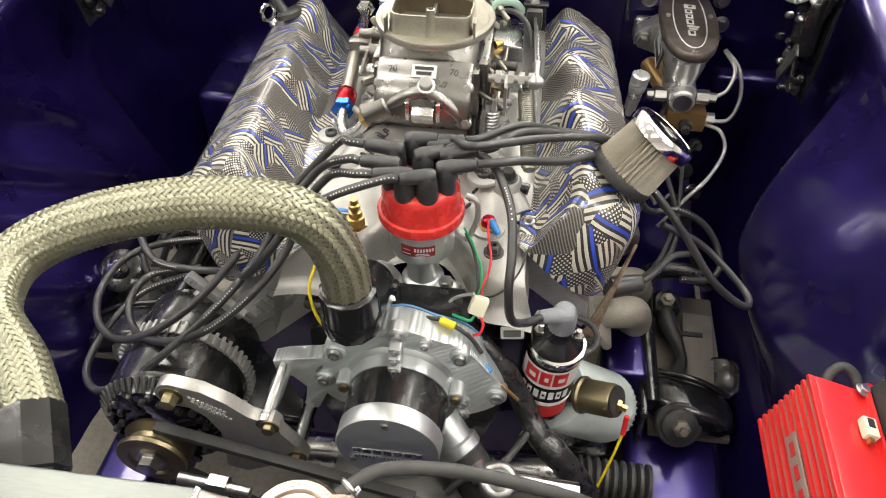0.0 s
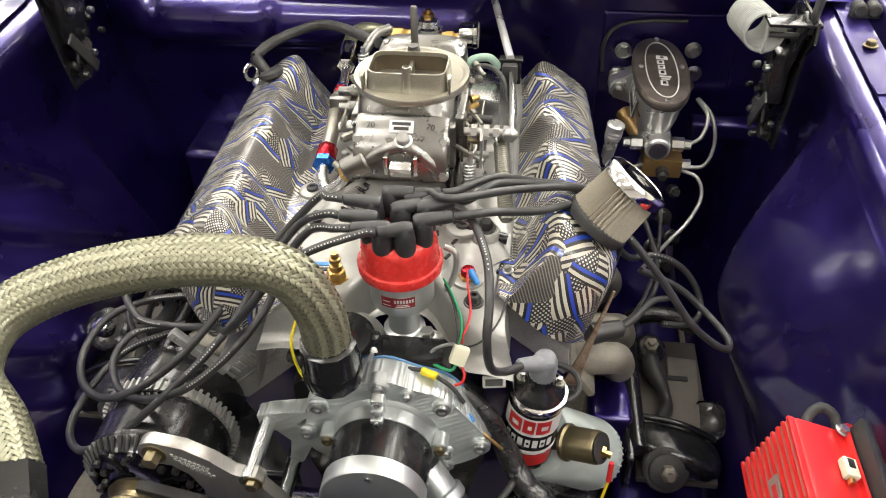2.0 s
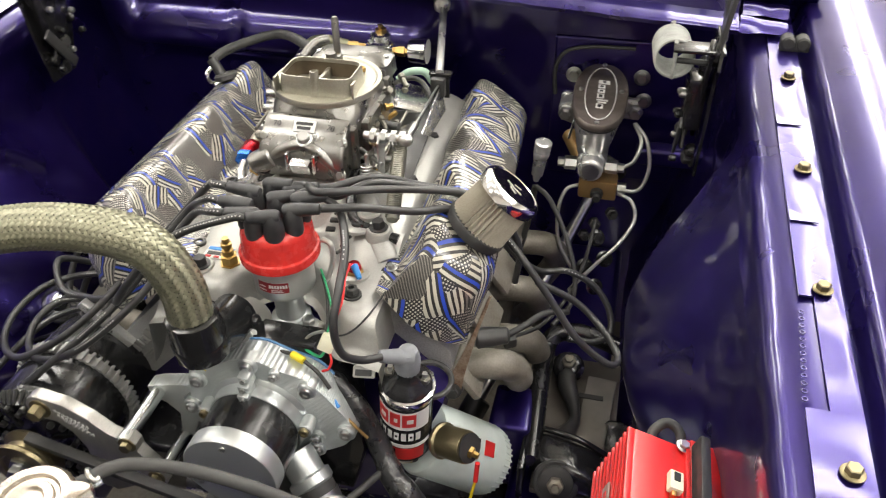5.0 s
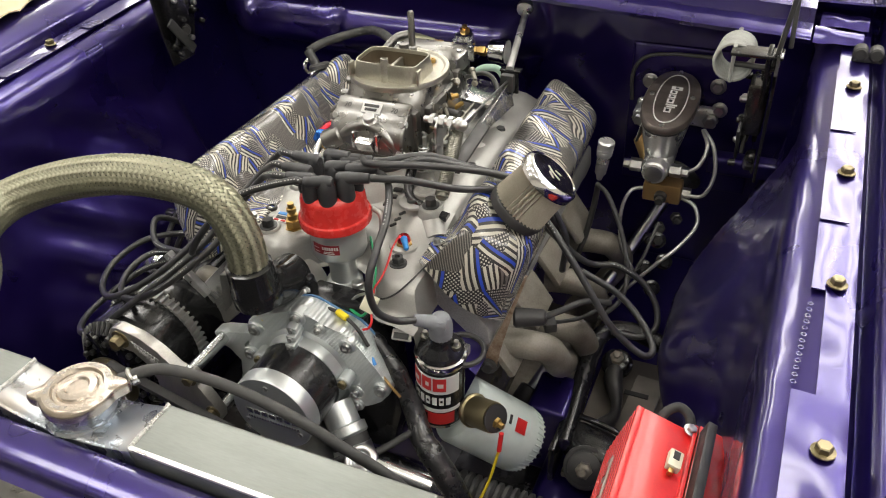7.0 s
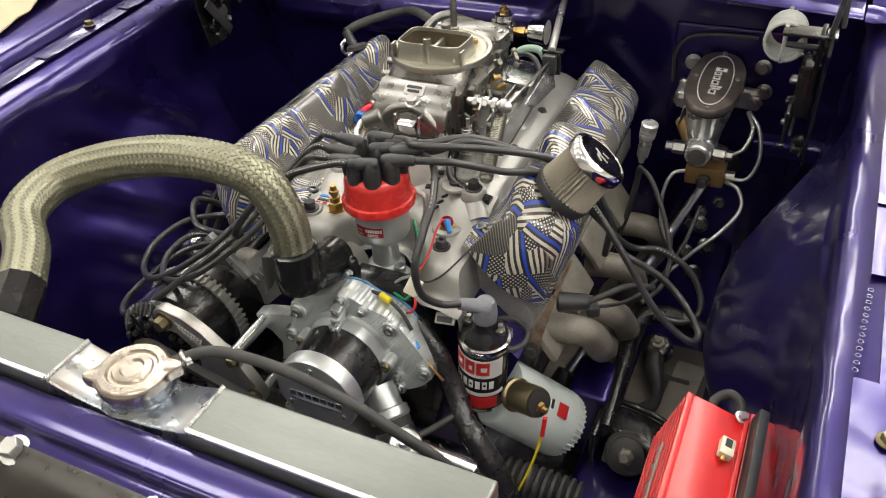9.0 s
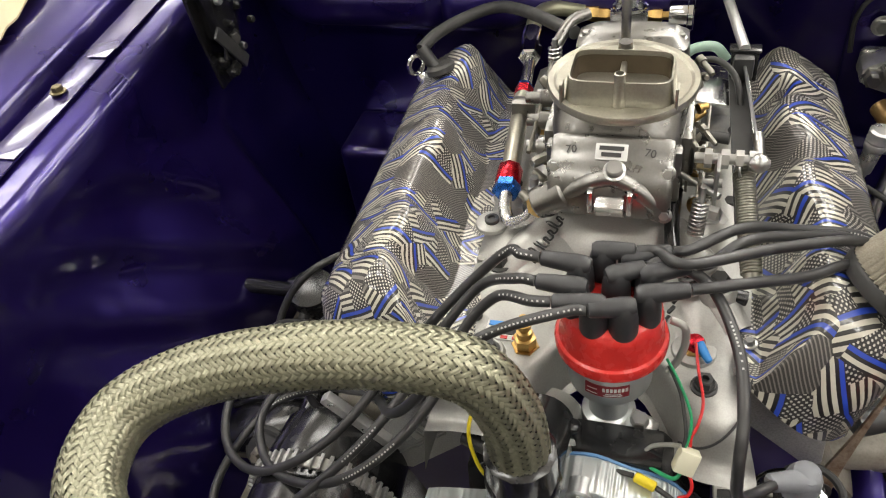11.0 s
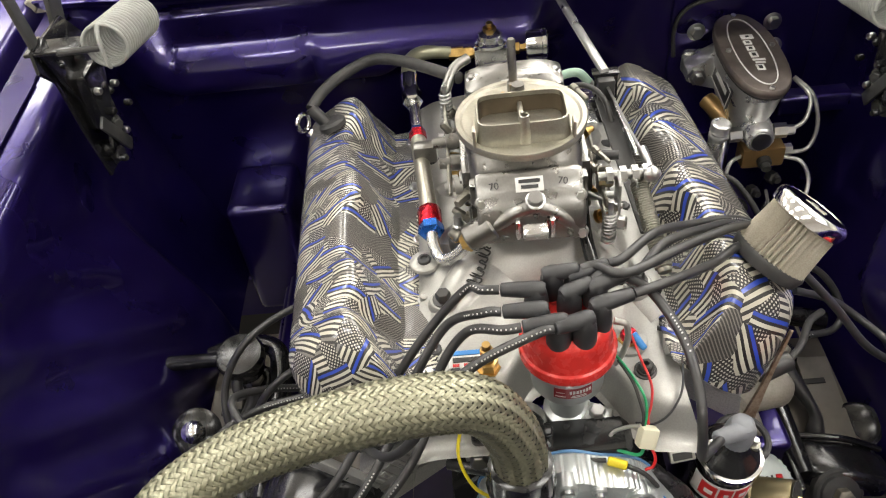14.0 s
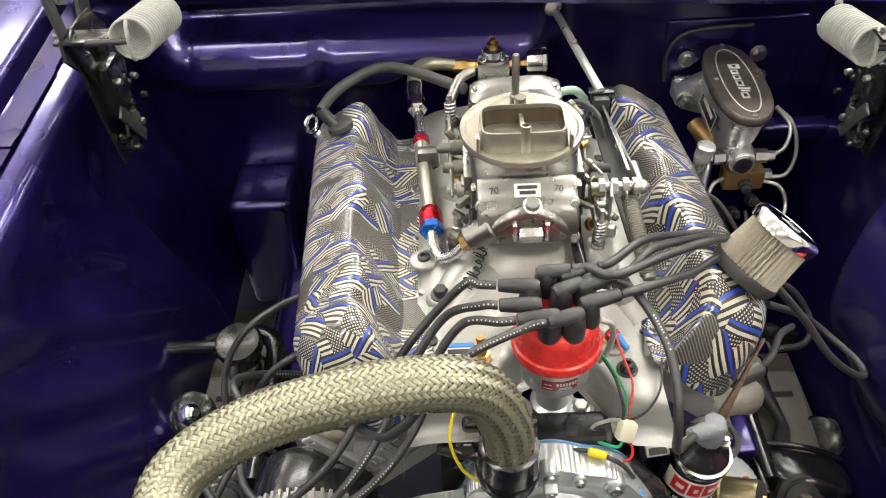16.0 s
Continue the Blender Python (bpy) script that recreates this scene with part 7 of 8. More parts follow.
part("reservoir", loft(nb(), [mco(-0.082, 0.019, 0.064, back=0.006), mco(-0.062, 0.024, 0.072, back=0.003), mco(-0.03, 0.031, 0.079), mco(-0.008, 0.0345, 0.083), mco(-0.004, 0.0365, 0.086), mco(-0.001, 0.0365, 0.086)]), BRIGHT, mc, "polished alloy reservoir", angle=50)
part("lid_seal", loft(nb(), [mco(-0.002, 0.0372, 0.0866), mco(0.001, 0.0372, 0.0866)]), BLACK, mc, "black rubber lid seal")
lid = part("lid", loft(nb(), [mco(0.001, 0.0380, 0.0875), mco(0.0025, 0.0392, 0.0886), mco(0.009, 0.0392, 0.0886), mco(0.0118, 0.0372, 0.0866), mco(0.012, 0.0360, 0.0855), mco(0.012, 0.02, 0.04)]),
           material("dark_anodised_lid", (0.17, 0.145, 0.13), 0.40, 0.6, stain=0.35, stain_scale=60, rough_var=0.08), mc, "dark grey oval lid with pale outline", angle=40)
ring_ = oval(mo + mn * 0.0124, 0.0218, 0.0725, 44, 2.2, mcx, ma)
part("lid_outline", tube(nb(), ring_ + [ring_[0]], 0.0009, 6, straight=True), WHITE, lid, "pale oval outline")
rot = Matrix((ma, -mcx, mn)).transposed().to_4x4()
for i, (w, h) in enumerate(((0.0120, 0.010), (0.0035, 0.012), (0.0035, 0.016), (0.0120, 0.010), (0.0095, 0.010), (0.0095, 0.010), (0.0095, 0.016))):
    d = (-0.043, -0.0325, -0.0265, -0.0155, -0.0015, 0.0115, 0.0245)[i] + 0.006
    o = mo + mn * 0.0124 + ma * d + mcx * (0.003 if h > 0.011 else 0.0)
    part("maker_stroke", box(nb(), o, (w, h, 0.0008), 0.0003, rot), WHITE, lid)
    if w > 0.009:
        part("maker_gap", box(nb(), o + mn * 0.0003, (w - 0.0055, 0.0048, 0.0008), 0.0002, rot), DARKPRINT, lid)
for a, b in ((0.0, 0.0812), (0.0, -0.0812), (0.0288, 0.008), (-0.0288, 0.002)):
    part("lid_screw", bolt(nb(), mo + mn * 0.012 + mcx * a + ma * b, mn, 0.0036, 0.003, False), ZINC, lid)
part("bore_cylinder", lathe(nb(), (0.309, 0.366, 0.738), (0, 1, 0.03), [(0, 0.015), (0.002, 0.0175), (0.012, 0.0185), (0.018, 0.0185), (0.02, 0.021), (0.16, 0.021)], 36), BRIGHT, mc)
part("front_plug", lathe(nb(), (0.309, 0.365, 0.738), (0, -1, 0), [(-0.002, 0.0125), (0.001, 0.0125), (0.0015, 0.008)], 28), ZINC, mc)
bm = nb()
box(bm, (0.309, 0.534, 0.757), (0.125, 0.010, 0.034), 0.008, Matrix.Rotation(radians(2), 4, "Y"), 3)
slab(bm, [(0.247, 0.748), (0.258, 0.741), (0.296, 0.728), (0.296, 0.792), (0.252, 0.770), (0.247, 0.764)], 0.500, 0.531, 0.003)
part("mount_flange", bm, BRIGHT, mc)
for x, z in ((0.259, 0.757), (0.362, 0.754)):
    part("flange_nut", lathe(nb(), (x, 0.530 if x > 0.3 else 0.502, z), (0, -1, 0.1), [(0, 0.012), (0.010, 0.012), (0.011, 0.008), (0.02, 0.007)], 6), ZINC, mc)
bq = Matrix.Rotation(radians(-2), 4, "Z") @ Matrix.Rotation(radians(11), 4, "Y")
badge = part("side_badge", box(nb(), (0.2765, 0.445, 0.776), (0.003, 0.078, 0.026), 0.0008, bq), BLACK, mc, "black side badge with pale border")
for dy, dz, ly, lz in ((0, 0.0115, 0.074, 0.0014), (0, -0.0115, 0.074, 0.0014), (-0.0365, 0, 0.0014, 0.0235), (0.0365, 0, 0.0014, 0.0235), (0.0, 0.002, 0.050, 0.006)):
    part("badge_bar", box(nb(), Vector((0.2765, 0.445, 0.776)) + bq.to_3x3() @ Vector((-0.0016, dy, dz)), (0.0008, ly, lz), 0, bq), WHITE, badge)
for x, s in ((0.330, 1), (0.288, -1)):
    part("port_nut", lathe(nb(), (x, 0.385, 0.738), (s, -0.1, 0.05), [(0, 0.010), (0.016, 0.010), (0.017, 0.007), (0.026, 0.0065)], 6), ZINC, mc)
for x, z in ((0.263, 0.802), (0.365, 0.806), (0.372, 0.768)):
    fb = thing("firewall_bolt", "zinc hex bolt in the purple firewall", "bolt", (x, 0.543, z), "firewall bolts")
    part("bolt_head", bolt(nb(), (x, 0.538, z), (0, -1, 0.1), 0.0085, 0.009), ZINC, fb)

pv = thing("proportioning_valve", "tan brass brake proportioning valve block", "brake valve", (0.325, 0.395, 0.69))
part("valve_block", box(nb(), (0.322, 0.392, 0.700), (0.055, 0.030, 0.030), 0.004), TANVALVE, pv)
part("valve_neck", rod(nb(), (0.296, 0.43, 0.715), (0.268, 0.475, 0.735), 0.013, 0.012, 18, 0.002), TANVALVE, pv)
part("valve_switch", lathe(nb(), (0.322, 0.377, 0.698), (0, -1, -0.2), [(0, 0.009), (0.008, 0.009), (0.009, 0.006), (0.016, 0.006)], 14), BLACK, pv)
part("valve_nut", lathe(nb(), (0.350, 0.392, 0.700), X, [(0, 0.008), (0.012, 0.008)], 6), ZINC, pv)
for x, z in ((0.345, 0.650), (0.322, 0.628), (0.308, 0.604)):
    part("lower_fitting", lathe(nb(), (x, 0.40, z), (0.3, -1, 0.3), [(0, 0.009), (0.012, 0.009), (0.013, 0.006), (0.02, 0.005)], 6), BLACK, pv)
line = thing("brake_line", "pale steel brake pipe looping from the cylinder", "brake pipe", (0.36, 0.39, 0.73))
part("pipe", tube(nb(), [(0.354, 0.383, 0.740), (0.368, 0.385, 0.752), (0.374, 0.400, 0.775), (0.362, 0.43, 0.785)], 0.0028, 10, 8), STEELLINE, line)
part("pipe", tube(nb(), [(0.363, 0.432, 0.785), (0.382, 0.410, 0.770), (0.390, 0.395, 0.735), (0.380, 0.385, 0.705), (0.355, 0.388, 0.698)], 0.0028, 10, 8), STEELLINE, line)
part("pipe", tube(nb(), [(0.352, 0.388, 0.692), (0.372, 0.375, 0.690), (0.380, 0.36, 0.668), (0.362, 0.33, 0.645), (0.335, 0.31, 0.62), (0.30, 0.29, 0.58)], 0.0028, 10, 8), STEELLINE, line)
part("pipe", tube(nb(), [(0.296, 0.385, 0.702), (0.278, 0.375, 0.698), (0.270, 0.36, 0.67), (0.276, 0.35, 0.62), (0.30, 0.34, 0.58)], 0.0028, 10, 8), STEELLINE, line)
# black tube drawn in place of the lit edge round the pad
wirefw = thing("firewall_wire", "black line standing in for the lit edge of the firewall pad", "wire", (0.24, 0.54, 0.80))
part("wire", tube(nb(), [(0.236, 0.541, 0.765), (0.234, 0.541, 0.81), (0.25, 0.541, 0.838), (0.29, 0.541, 0.848), (0.35, 0.54, 0.85)], 0.003, 8, 8), BLACK, wirefw)
dip = thing("dipstick_tube", "chrome dipstick tube with ribbed cap", "dipstick", (0.243, 0.335, 0.72))
part("tube_body", lathe(nb(), (0.237, 0.34, 0.730), (0.12, -0.05, 1), [(0, 0.004), (0.008, 0.0055), (0.011, 0.008), (0.040, 0.0095), (0.041, 0.0105), (0.048, 0.0115), (0.050, 0.0105), (0.053, 0.0118), (0.056, 0.0108), (0.059, 0.0118), (0.064, 0.0118), (0.066, 0.0095)], 28), BRIGHT, dip)
part("lower_tube", tube(nb(), [(0.2365, 0.34, 0.72), (0.232, 0.34, 0.68), (0.222, 0.33, 0.62), (0.20, 0.32, 0.55)], 0.0045, 10, 6), BLACK, dip)

# ---- hood hinges and springs ----
def hinge(s, hx, dz):
    """A riveted black hinge with two arms and its grey counterbalance spring."""
    root = thing("hood_lift_mechanism", "black riveted steel hood hinge with long arms", "hood hinge", (hx, 0.33, 0.80 + dz), "hood hinges")
    bm = nb()
    prism(bm, (hx, 0.30, 0.76 + dz), Y, Z, [(0.02, 0.0), (0.075, 0.0), (0.095, 0.06), (0.10, 0.15), (0.07, 0.185), (-0.015, 0.188), (-0.02, 0.165), (0.005, 0.14), (0.01, 0.07)], 0.004, 0.001)
    part("base_plate", bm, GLOSSBLACK, root)
    part("upper_tab", box(nb(), (hx - s * 0.022, 0.300, 0.944 + dz), (0.058, 0.030, 0.004), 0.001), GLOSSBLACK, root)
    for y, z, r in ((0.335, 0.79, 0.010), (0.35, 0.85, 0.008), (0.36, 0.90, 0.011), (0.315, 0.915, 0.006), (0.39, 0.835, 0.007), (0.33, 0.87, 0.006)):
        part("rivet", lathe(nb(), (hx - s * 0.003, y, z + dz), (-s, 0, 0), [(0, r), (0.006, r), (0.010, r * 0.7), (0.012, r * 0.35)], 14), GLOSSBLACK, root)
    part("mount_bolt", bolt(nb(), (hx - s * 0.004, 0.345, 0.775 + dz), (-s, -0.2, 0), 0.010, 0.010), BLACK, root)
    part("mount_bolt", bolt(nb(), (hx - s * 0.02, 0.345, 0.816 + dz), (-s, -0.5, 0.1), 0.008, 0.008), BLACK, root)
    for k in range(7):
        y, z = 0.318 + 0.011 * k, 0.786 + 0.017 * ((k * 5) % 7)
        part("link_pin", lathe(nb(), (hx - s * 0.026, y, z + dz), (-s, -0.35, 0.1), [(0, 0.0045), (0.006, 0.0045), (0.008, 0.003)], 12), ZINC if k % 2 else GLOSSBLACK, root)
    part("toggle_arm", box(nb(), (hx - s * 0.020, 0.352, 0.842 + dz), (0.005, 0.020, 0.105), 0.002, Matrix.Rotation(radians(-28), 4, "X")), GLOSSBLACK, root)
    part("toggle_arm", box(nb(), (hx - s * 0.027, 0.330, 0.812 + dz), (0.004, 0.016, 0.075), 0.002, Matrix.Rotation(radians(35), 4, "X")), BLACK, root)
    part("link_web", box(nb(), (hx - s * 0.014, 0.34, 0.86 + dz), (0.024, 0.04, 0.07), 0.006), GLOSSBLACK, root)
    part("lower_arm", box(nb(), (hx - s * 0.008, 0.325, 0.88 + dz), (0.006, 0.022, 0.15), 0.002, Matrix.Rotation(radians(22), 4, "X")), GLOSSBLACK, root)
    for (a, b, w) in (((hx - s * 0.002, 0.300, 0.93 + dz), (hx + s * 0.035, 0.335, 1.22 + dz), 0.016), ((hx + s * 0.012, 0.385, 0.92 + dz), (hx + s * 0.0, 0.48, 1.20 + dz), 0.030)):
        a, b = Vector(a), Vector(b)
        d = (b - a).normalized()
        side = d.cross(X).normalized()
        rot = Matrix((X - d * X.dot(d), side, d)).transposed().to_4x4()
        part("long_arm", box(nb(), (a + b) / 2, (0.006, w, (b - a).length), 0.002, rot), BLACK, root)
    return root


def spring(c0, c1, s):
    c0, c1 = Vector(c0), Vector(c1)
    d = (c1 - c0).normalized()
    root = thing("hood_spring", "grey painted coil spring of the hood hinge", "coil spring", c0, "hood springs")
    part("coil", coil(nb(), c0, c1, 0.0222, 0.0020, 16, 8, 24), SPRINGGREY, root)
    u, v, n = axes(d)
    part("hook", tube(nb(), [c0 - v * 0.0222, c0 - v * 0.012 - d * 0.006, c0 + v * 0.012 - d * 0.006, c0 + v * 0.0222], 0.0024, 8, 8), SPRINGGREY, root)
    part("anchor_pin", rod(nb(), c0 - d * 0.004, c0 + X * s * 0.05 + Vector((0, 0.0, -0.002)), 0.0035, seg=10), BLACK, root)
    part("rear_hook", tube(nb(), [c1 + v * 0.025, c1 + v * 0.02 + d * 0.010, c1 + d * 0.014 + X * s * 0.02], 0.0024, 8, 8), SPRINGGREY, root)
    return root


hinge(1, 0.442, 0.016)
hinge(-1, -0.494, 0.058)
spring((0.394, 0.305, 0.942), (0.392, 0.395, 0.925), 1)
spring((-0.416, 0.288, 1.003), (-0.412, 0.385, 0.985), -1)

# ---- exhaust headers ----
for s, label in ((1, "dull ceramic-coated exhaust header"), (-1, "dull ceramic-coated exhaust header on the far bank")):
    hd = thing("exhaust_header", label, "exhaust header", (s * 0.23, 0.15, 0.55), "exhaust headers")
    for i, y in enumerate((0.045, 0.135, 0.235, 0.345)):
        yy = y if s > 0 else y - 0.03
        dp = 0.0 if i == 0 else 0.040
        out = 0.252 + 0.012 * (i % 2)
        part("primary_tube", tube(nb(), [(s * 0.195, yy, 0.652 - dp), (s * (out - 0.018), yy + 0.004, 0.654 - dp), (s * out, yy + 0.022, 0.635 - dp), (s * (out + 0.006), yy + 0.055, 0.585 - dp), (s * 0.235, yy * 0.5 + 0.22, 0.48),
                                         (s * 0.215, 0.44, 0.38)], 0.0185, 20, 8), HEADER, hd)
        part("port_flange", box(nb(), (s * 0.206, yy, 0.652), (0.010, 0.070, 0.055), 0.004, Matrix.Rotation(radians(-s * 35), 4, "Y")), HEADER, hd, "rusty port flange")
    part("collector", rod(nb(), (s * 0.215, 0.43, 0.39), (s * 0.19, 0.62, 0.27), 0.045, 0.035, 24), HEADER, hd)
# bracket and strap by the coil
RUSTY = material("rusty_steel", (0.30, 0.24, 0.18), 0.65, 0.35, grain=0.5, grain_scale=420, stain=0.7, stain_scale=70, tint=(0.14, 0.08, 0.045), bump=0.25, bump_scale=500)
br = thing("front_bracket", "rusty brown steel strap bracket with a black bolt", "bracket", (0.20, 0.0, 0.67))
ST0 = Vector((0.230, 0.034, 0.774))
ax_ = (Vector((0.193, 0.006, 0.648)) - ST0).normalized()
wd_ = Vector((0.95, 0.10, -0.27))
wd_ = (wd_ - ax_ * wd_.dot(ax_)).normalized()
L_ = 0.136
poly = [(0.0, -0.0016), (0.050, -0.0024), (0.078, -0.0042), (0.118, -0.0080), (L_, -0.0105)]
poly += [(L_ + 0.0105 * math.sin(radians(a)), -0.0105 * math.cos(radians(a))) for a in range(20, 180, 20)]
poly += [(L_, 0.0105), (0.105, 0.0060), (0.078, 0.0042), (0.050, 0.0024), (0.0, 0.0016)]
part("strap", prism(nb(), ST0, ax_, wd_, poly, 0.003, 0.0006), RUSTY, br)
nrm_ = ax_.cross(wd_)
nrm_ = nrm_ if nrm_.y < 0 else -nrm_
eye_ = ST0 + ax_ * L_
part("lower_eye", lathe(nb(), eye_ - nrm_ * 0.012, nrm_, [(0, 0.0125), (0.011, 0.0125), (0.012, 0.011), (0.012, 0.0)], 24), BLACK, br, "black lower eye")
part("eye_bolt", bolt(nb(), eye_ + nrm_ * 0.003, nrm_, 0.0075, 0.006), BLACK, br)
sp = thing("spark_plug_boot", "black spark plug boot with wire", "spark plug boot", (0.225, 0.07, 0.68))
part("boot", rod(nb(), (0.212, 0.040, 0.700), (0.250, 0.052, 0.702), 0.0125, 0.010, 16, 0.003), BLACK, sp)
part("wire", tube(nb(), [(0.248, 0.052, 0.702), (0.264, 0.066, 0.706), (0.285, 0.10, 0.70), (0.31, 0.125, 0.685)], 0.004, 10, 8), RUBBER, sp)

# ---- steering shaft ----
st = thing("steering_shaft", "slim bare steel steering shaft", "steering shaft", (0.27, 0.1, 0.6))
part("shaft", rod(nb(), (0.172, 0.178, 0.385), (0.330, 0.545, 0.640), 0.0095, 0.0095, 20), ZINC, st)
part("coupling", rod(nb(), (0.155, 0.140, 0.358), (0.186, 0.210, 0.407), 0.020, seg=20, bev=0.003), BLACK, st)
part("firewall_boot", lathe(nb(), (0.330, 0.548, 0.642), (-0.35, -0.8, -0.5), [(0, 0.034), (0.006, 0.034), (0.010, 0.024), (0.022, 0.018), (0.026, 0.012)], 28), RUBBER, st)


# ---- front suspension ----
def suspension(s, cx, zz):
    """The opening under the wing: a rounded black frame, the control arm's fat front end with its bushing, and the pivot shaft behind."""
    root = thing("control_arm_tower", "gloss black suspension tower with upper control arm", "suspension", (cx, 0.10, 0.45), "suspension towers")
    X0 = lambda d: cx + s * d
    part("tower_plate", box(nb(), (X0(0.040), 0.125, zz - 0.028), (0.100, 0.24, 0.010), 0.003), DUSTY, root, "dusty grey plate")
    part("inner_plate", box(nb(), (X0(0.060), 0.130, zz - 0.018), (0.040, 0.150, 0.008), 0.002, Matrix.Rotation(radians(-4 * s), 4, "Z")), PALEDUST, root, "pale dusty plate with slot")
    part("slot", box(nb(), (X0(0.052), 0.165, zz - 0.0135), (0.034, 0.008, 0.003), 0.001), DARKPRINT, root, "dark oval slot")
    part("round_hole", lathe(nb(), (X0(0.086), 0.100, zz - 0.022), (-s * 0.25, -0.2, 1), [(0, 0.030), (0.004, 0.030), (0.006, 0.026), (0.003, 0.020), (0.002, 0.004)], 30), GLOSSBLACK, root, "dark dished hole")
    # inner edge of the opening, its rear corner and its rear bar
    part("frame_bar", tube(nb(), [(X0(-0.012), 0.020, zz + 0.012), (X0(-0.016), 0.10, zz + 0.022), (X0(-0.018), 0.185, zz + 0.032), (X0(-0.010), 0.222, zz + 0.038), (X0(0.020), 0.234, zz + 0.040),
                                  (X0(0.050), 0.232, zz + 0.036), (X0(0.080), 0.226, zz + 0.030)], 0.0130, 16, 8), GLOSSBLACK, root, "rounded black frame bar")
    part("tower_web", box(nb(), (X0(-0.022), 0.110, zz - 0.020), (0.008, 0.225, 0.085), 0.003), GLOSSBLACK, root)
    # the fat front end of the control arm
    rings = []
    for d, y, z, a, b in ((-0.016, 0.046, 0.000, 0.014, 0.015), (-0.012, 0.044, 0.001, 0.020, 0.019), (0.006, 0.038, 0.003, 0.026, 0.021), (0.030, 0.032, 0.003, 0.028, 0.021), (0.054, 0.029, 0.000, 0.028, 0.020),
                          (0.074, 0.028, -0.006, 0.026, 0.018), (0.086, 0.028, -0.011, 0.020, 0.014), (0.092, 0.028, -0.014, 0.012, 0.009)):
        rings.append(oval(Vector((X0(d), y, zz + z)), a, b, 24, 3.6, Y, Z))
    part("control_arm", loft(nb(), rings), GLOSSBLACK, root, "glossy black control arm end", angle=60)
    part("arm_lip", tube(nb(), [(X0(-0.012), 0.070, zz + 0.018), (X0(0.016), 0.062, zz + 0.024), (X0(0.048), 0.056, zz + 0.022), (X0(0.086), 0.050, zz + 0.006)], 0.0040, 10, 8), GLOSSBLACK, root, "rolled edge")
    n = Vector((s * 0.04, -0.80, 0.60))
    bs = part("bushing", lathe(nb(), Vector((X0(0.022), 0.010, zz - 0.004)), n, [(0, 0.0285), (0.010, 0.0285), (0.013, 0.026), (0.013, 0.0225), (0.017, 0.0215), (0.019, 0.018)], 32), RUBBER, root, "ringed black rubber bushing")
    part("bushing_bolt", lathe(nb(), Vector((X0(0.022), 0.010, zz - 0.004)) + n * 0.019, n, [(0, 0.0105), (0.010, 0.0105), (0.012, 0.0085), (0.013, 0.005), (0.020, 0.005)], 6), DUSTSTEEL, bs, "dusty hex bolt")
    # pivot shaft with its rear eye
    part("pivot_shaft", tube(nb(), [(X0(0.016), 0.190, zz + 0.010), (X0(0.018), 0.165, zz + 0.004), (X0(0.030), 0.135, zz), (X0(0.034), 0.105, zz - 0.002), (X0(0.022), 0.075, zz), (X0(0.020), 0.055, zz + 0.004)],
                             lambda t: 0.010 + 0.003 * math.sin(t * 9), 16, 8), BLACK, root)
    eye = part("pivot_eye", lathe(nb(), (X0(0.016), 0.196, zz + 0.004), (0, -0.35, 1), [(0, 0.022), (0.008, 0.022), (0.011, 0.018), (0.016, 0.017), (0.018, 0.012)], 26), GLOSSBLACK, root)
    part("eye_bolt", lathe(nb(), (X0(0.016), 0.190, zz + 0.021), (0, -0.35, 1), [(0, 0.010), (0.008, 0.010), (0.010, 0.006), (0.014, 0.005)], 6), DUSTSTEEL, eye)
    return root


DUSTY = material("dusty_grey_steel", (0.15, 0.135, 0.115), 0.6, 0.2, stain=0.5, stain_scale=25, tint=(0.09, 0.082, 0.075))
PALEDUST = material("pale_dusty_steel", (0.24, 0.225, 0.20), 0.55, 0.2, stain=0.4, stain_scale=30)
DUSTSTEEL = material("dusty_bolt_steel", (0.22, 0.20, 0.165), 0.5, 0.5, stain=0.5, stain_scale=90)
suspension(1, 0.300, 0.512)
suspension(-1, -0.345, 0.545)
sh = thing("shock_mount", "black rubber shock absorber mount with steel stud", "shock mount", (-0.372, 0.19, 0.58))
part("mount_cup", lathe(nb(), (-0.366, 0.190, 0.590), (0, -0.2, 1), [(0, 0.022), (0.02, 0.024), (0.024, 0.030), (0.034, 0.031), (0.040, 0.028), (0.042, 0.014)], 30), GLOSSBLACK, sh)
part("stud", tube(nb(), [(-0.366, 0.168, 0.612), (-0.372, 0.155, 0.600), (-0.368, 0.145, 0.585)], 0.007, 12, 6), BLACK, sh)
part("arm", rod(nb(), (-0.465, 0.195, 0.605), (-0.375, 0.190, 0.612), 0.010, 0.009, 14), GLOSSBLACK, sh)
wash = thing("arm_washer", "bright domed washer on the black control arm", "washer", (-0.425, 0.10, 0.565))
part("washer_plate", lathe(nb(), (-0.425, 0.115, 0.565), (0.2, -0.5, 0.8), [(0, 0.030), (0.006, 0.030), (0.010, 0.024)], 28), GLOSSBLACK, wash)
part("stud_head", lathe(nb(), (-0.425, 0.108, 0.576), (0.2, -0.5, 0.8), [(0, 0.014), (0.008, 0.014), (0.014, 0.009), (0.016, 0.003)], 20), CHROME, wash)
bellows = thing("steering_bellows", "black ribbed steering rack bellows", "bellows", (0.22, -0.12, 0.48))
bm = nb()
prof = []
for i in range(11):
    prof += [(0.010 * i, 0.020), (0.010 * i + 0.003, 0.026), (0.010 * i + 0.007, 0.026)]
lathe(bm, (0.178, -0.078, 0.502), (1, 0, -0.05), prof, 26)
part("rubber_bellows", bm, RUBBER, bellows)
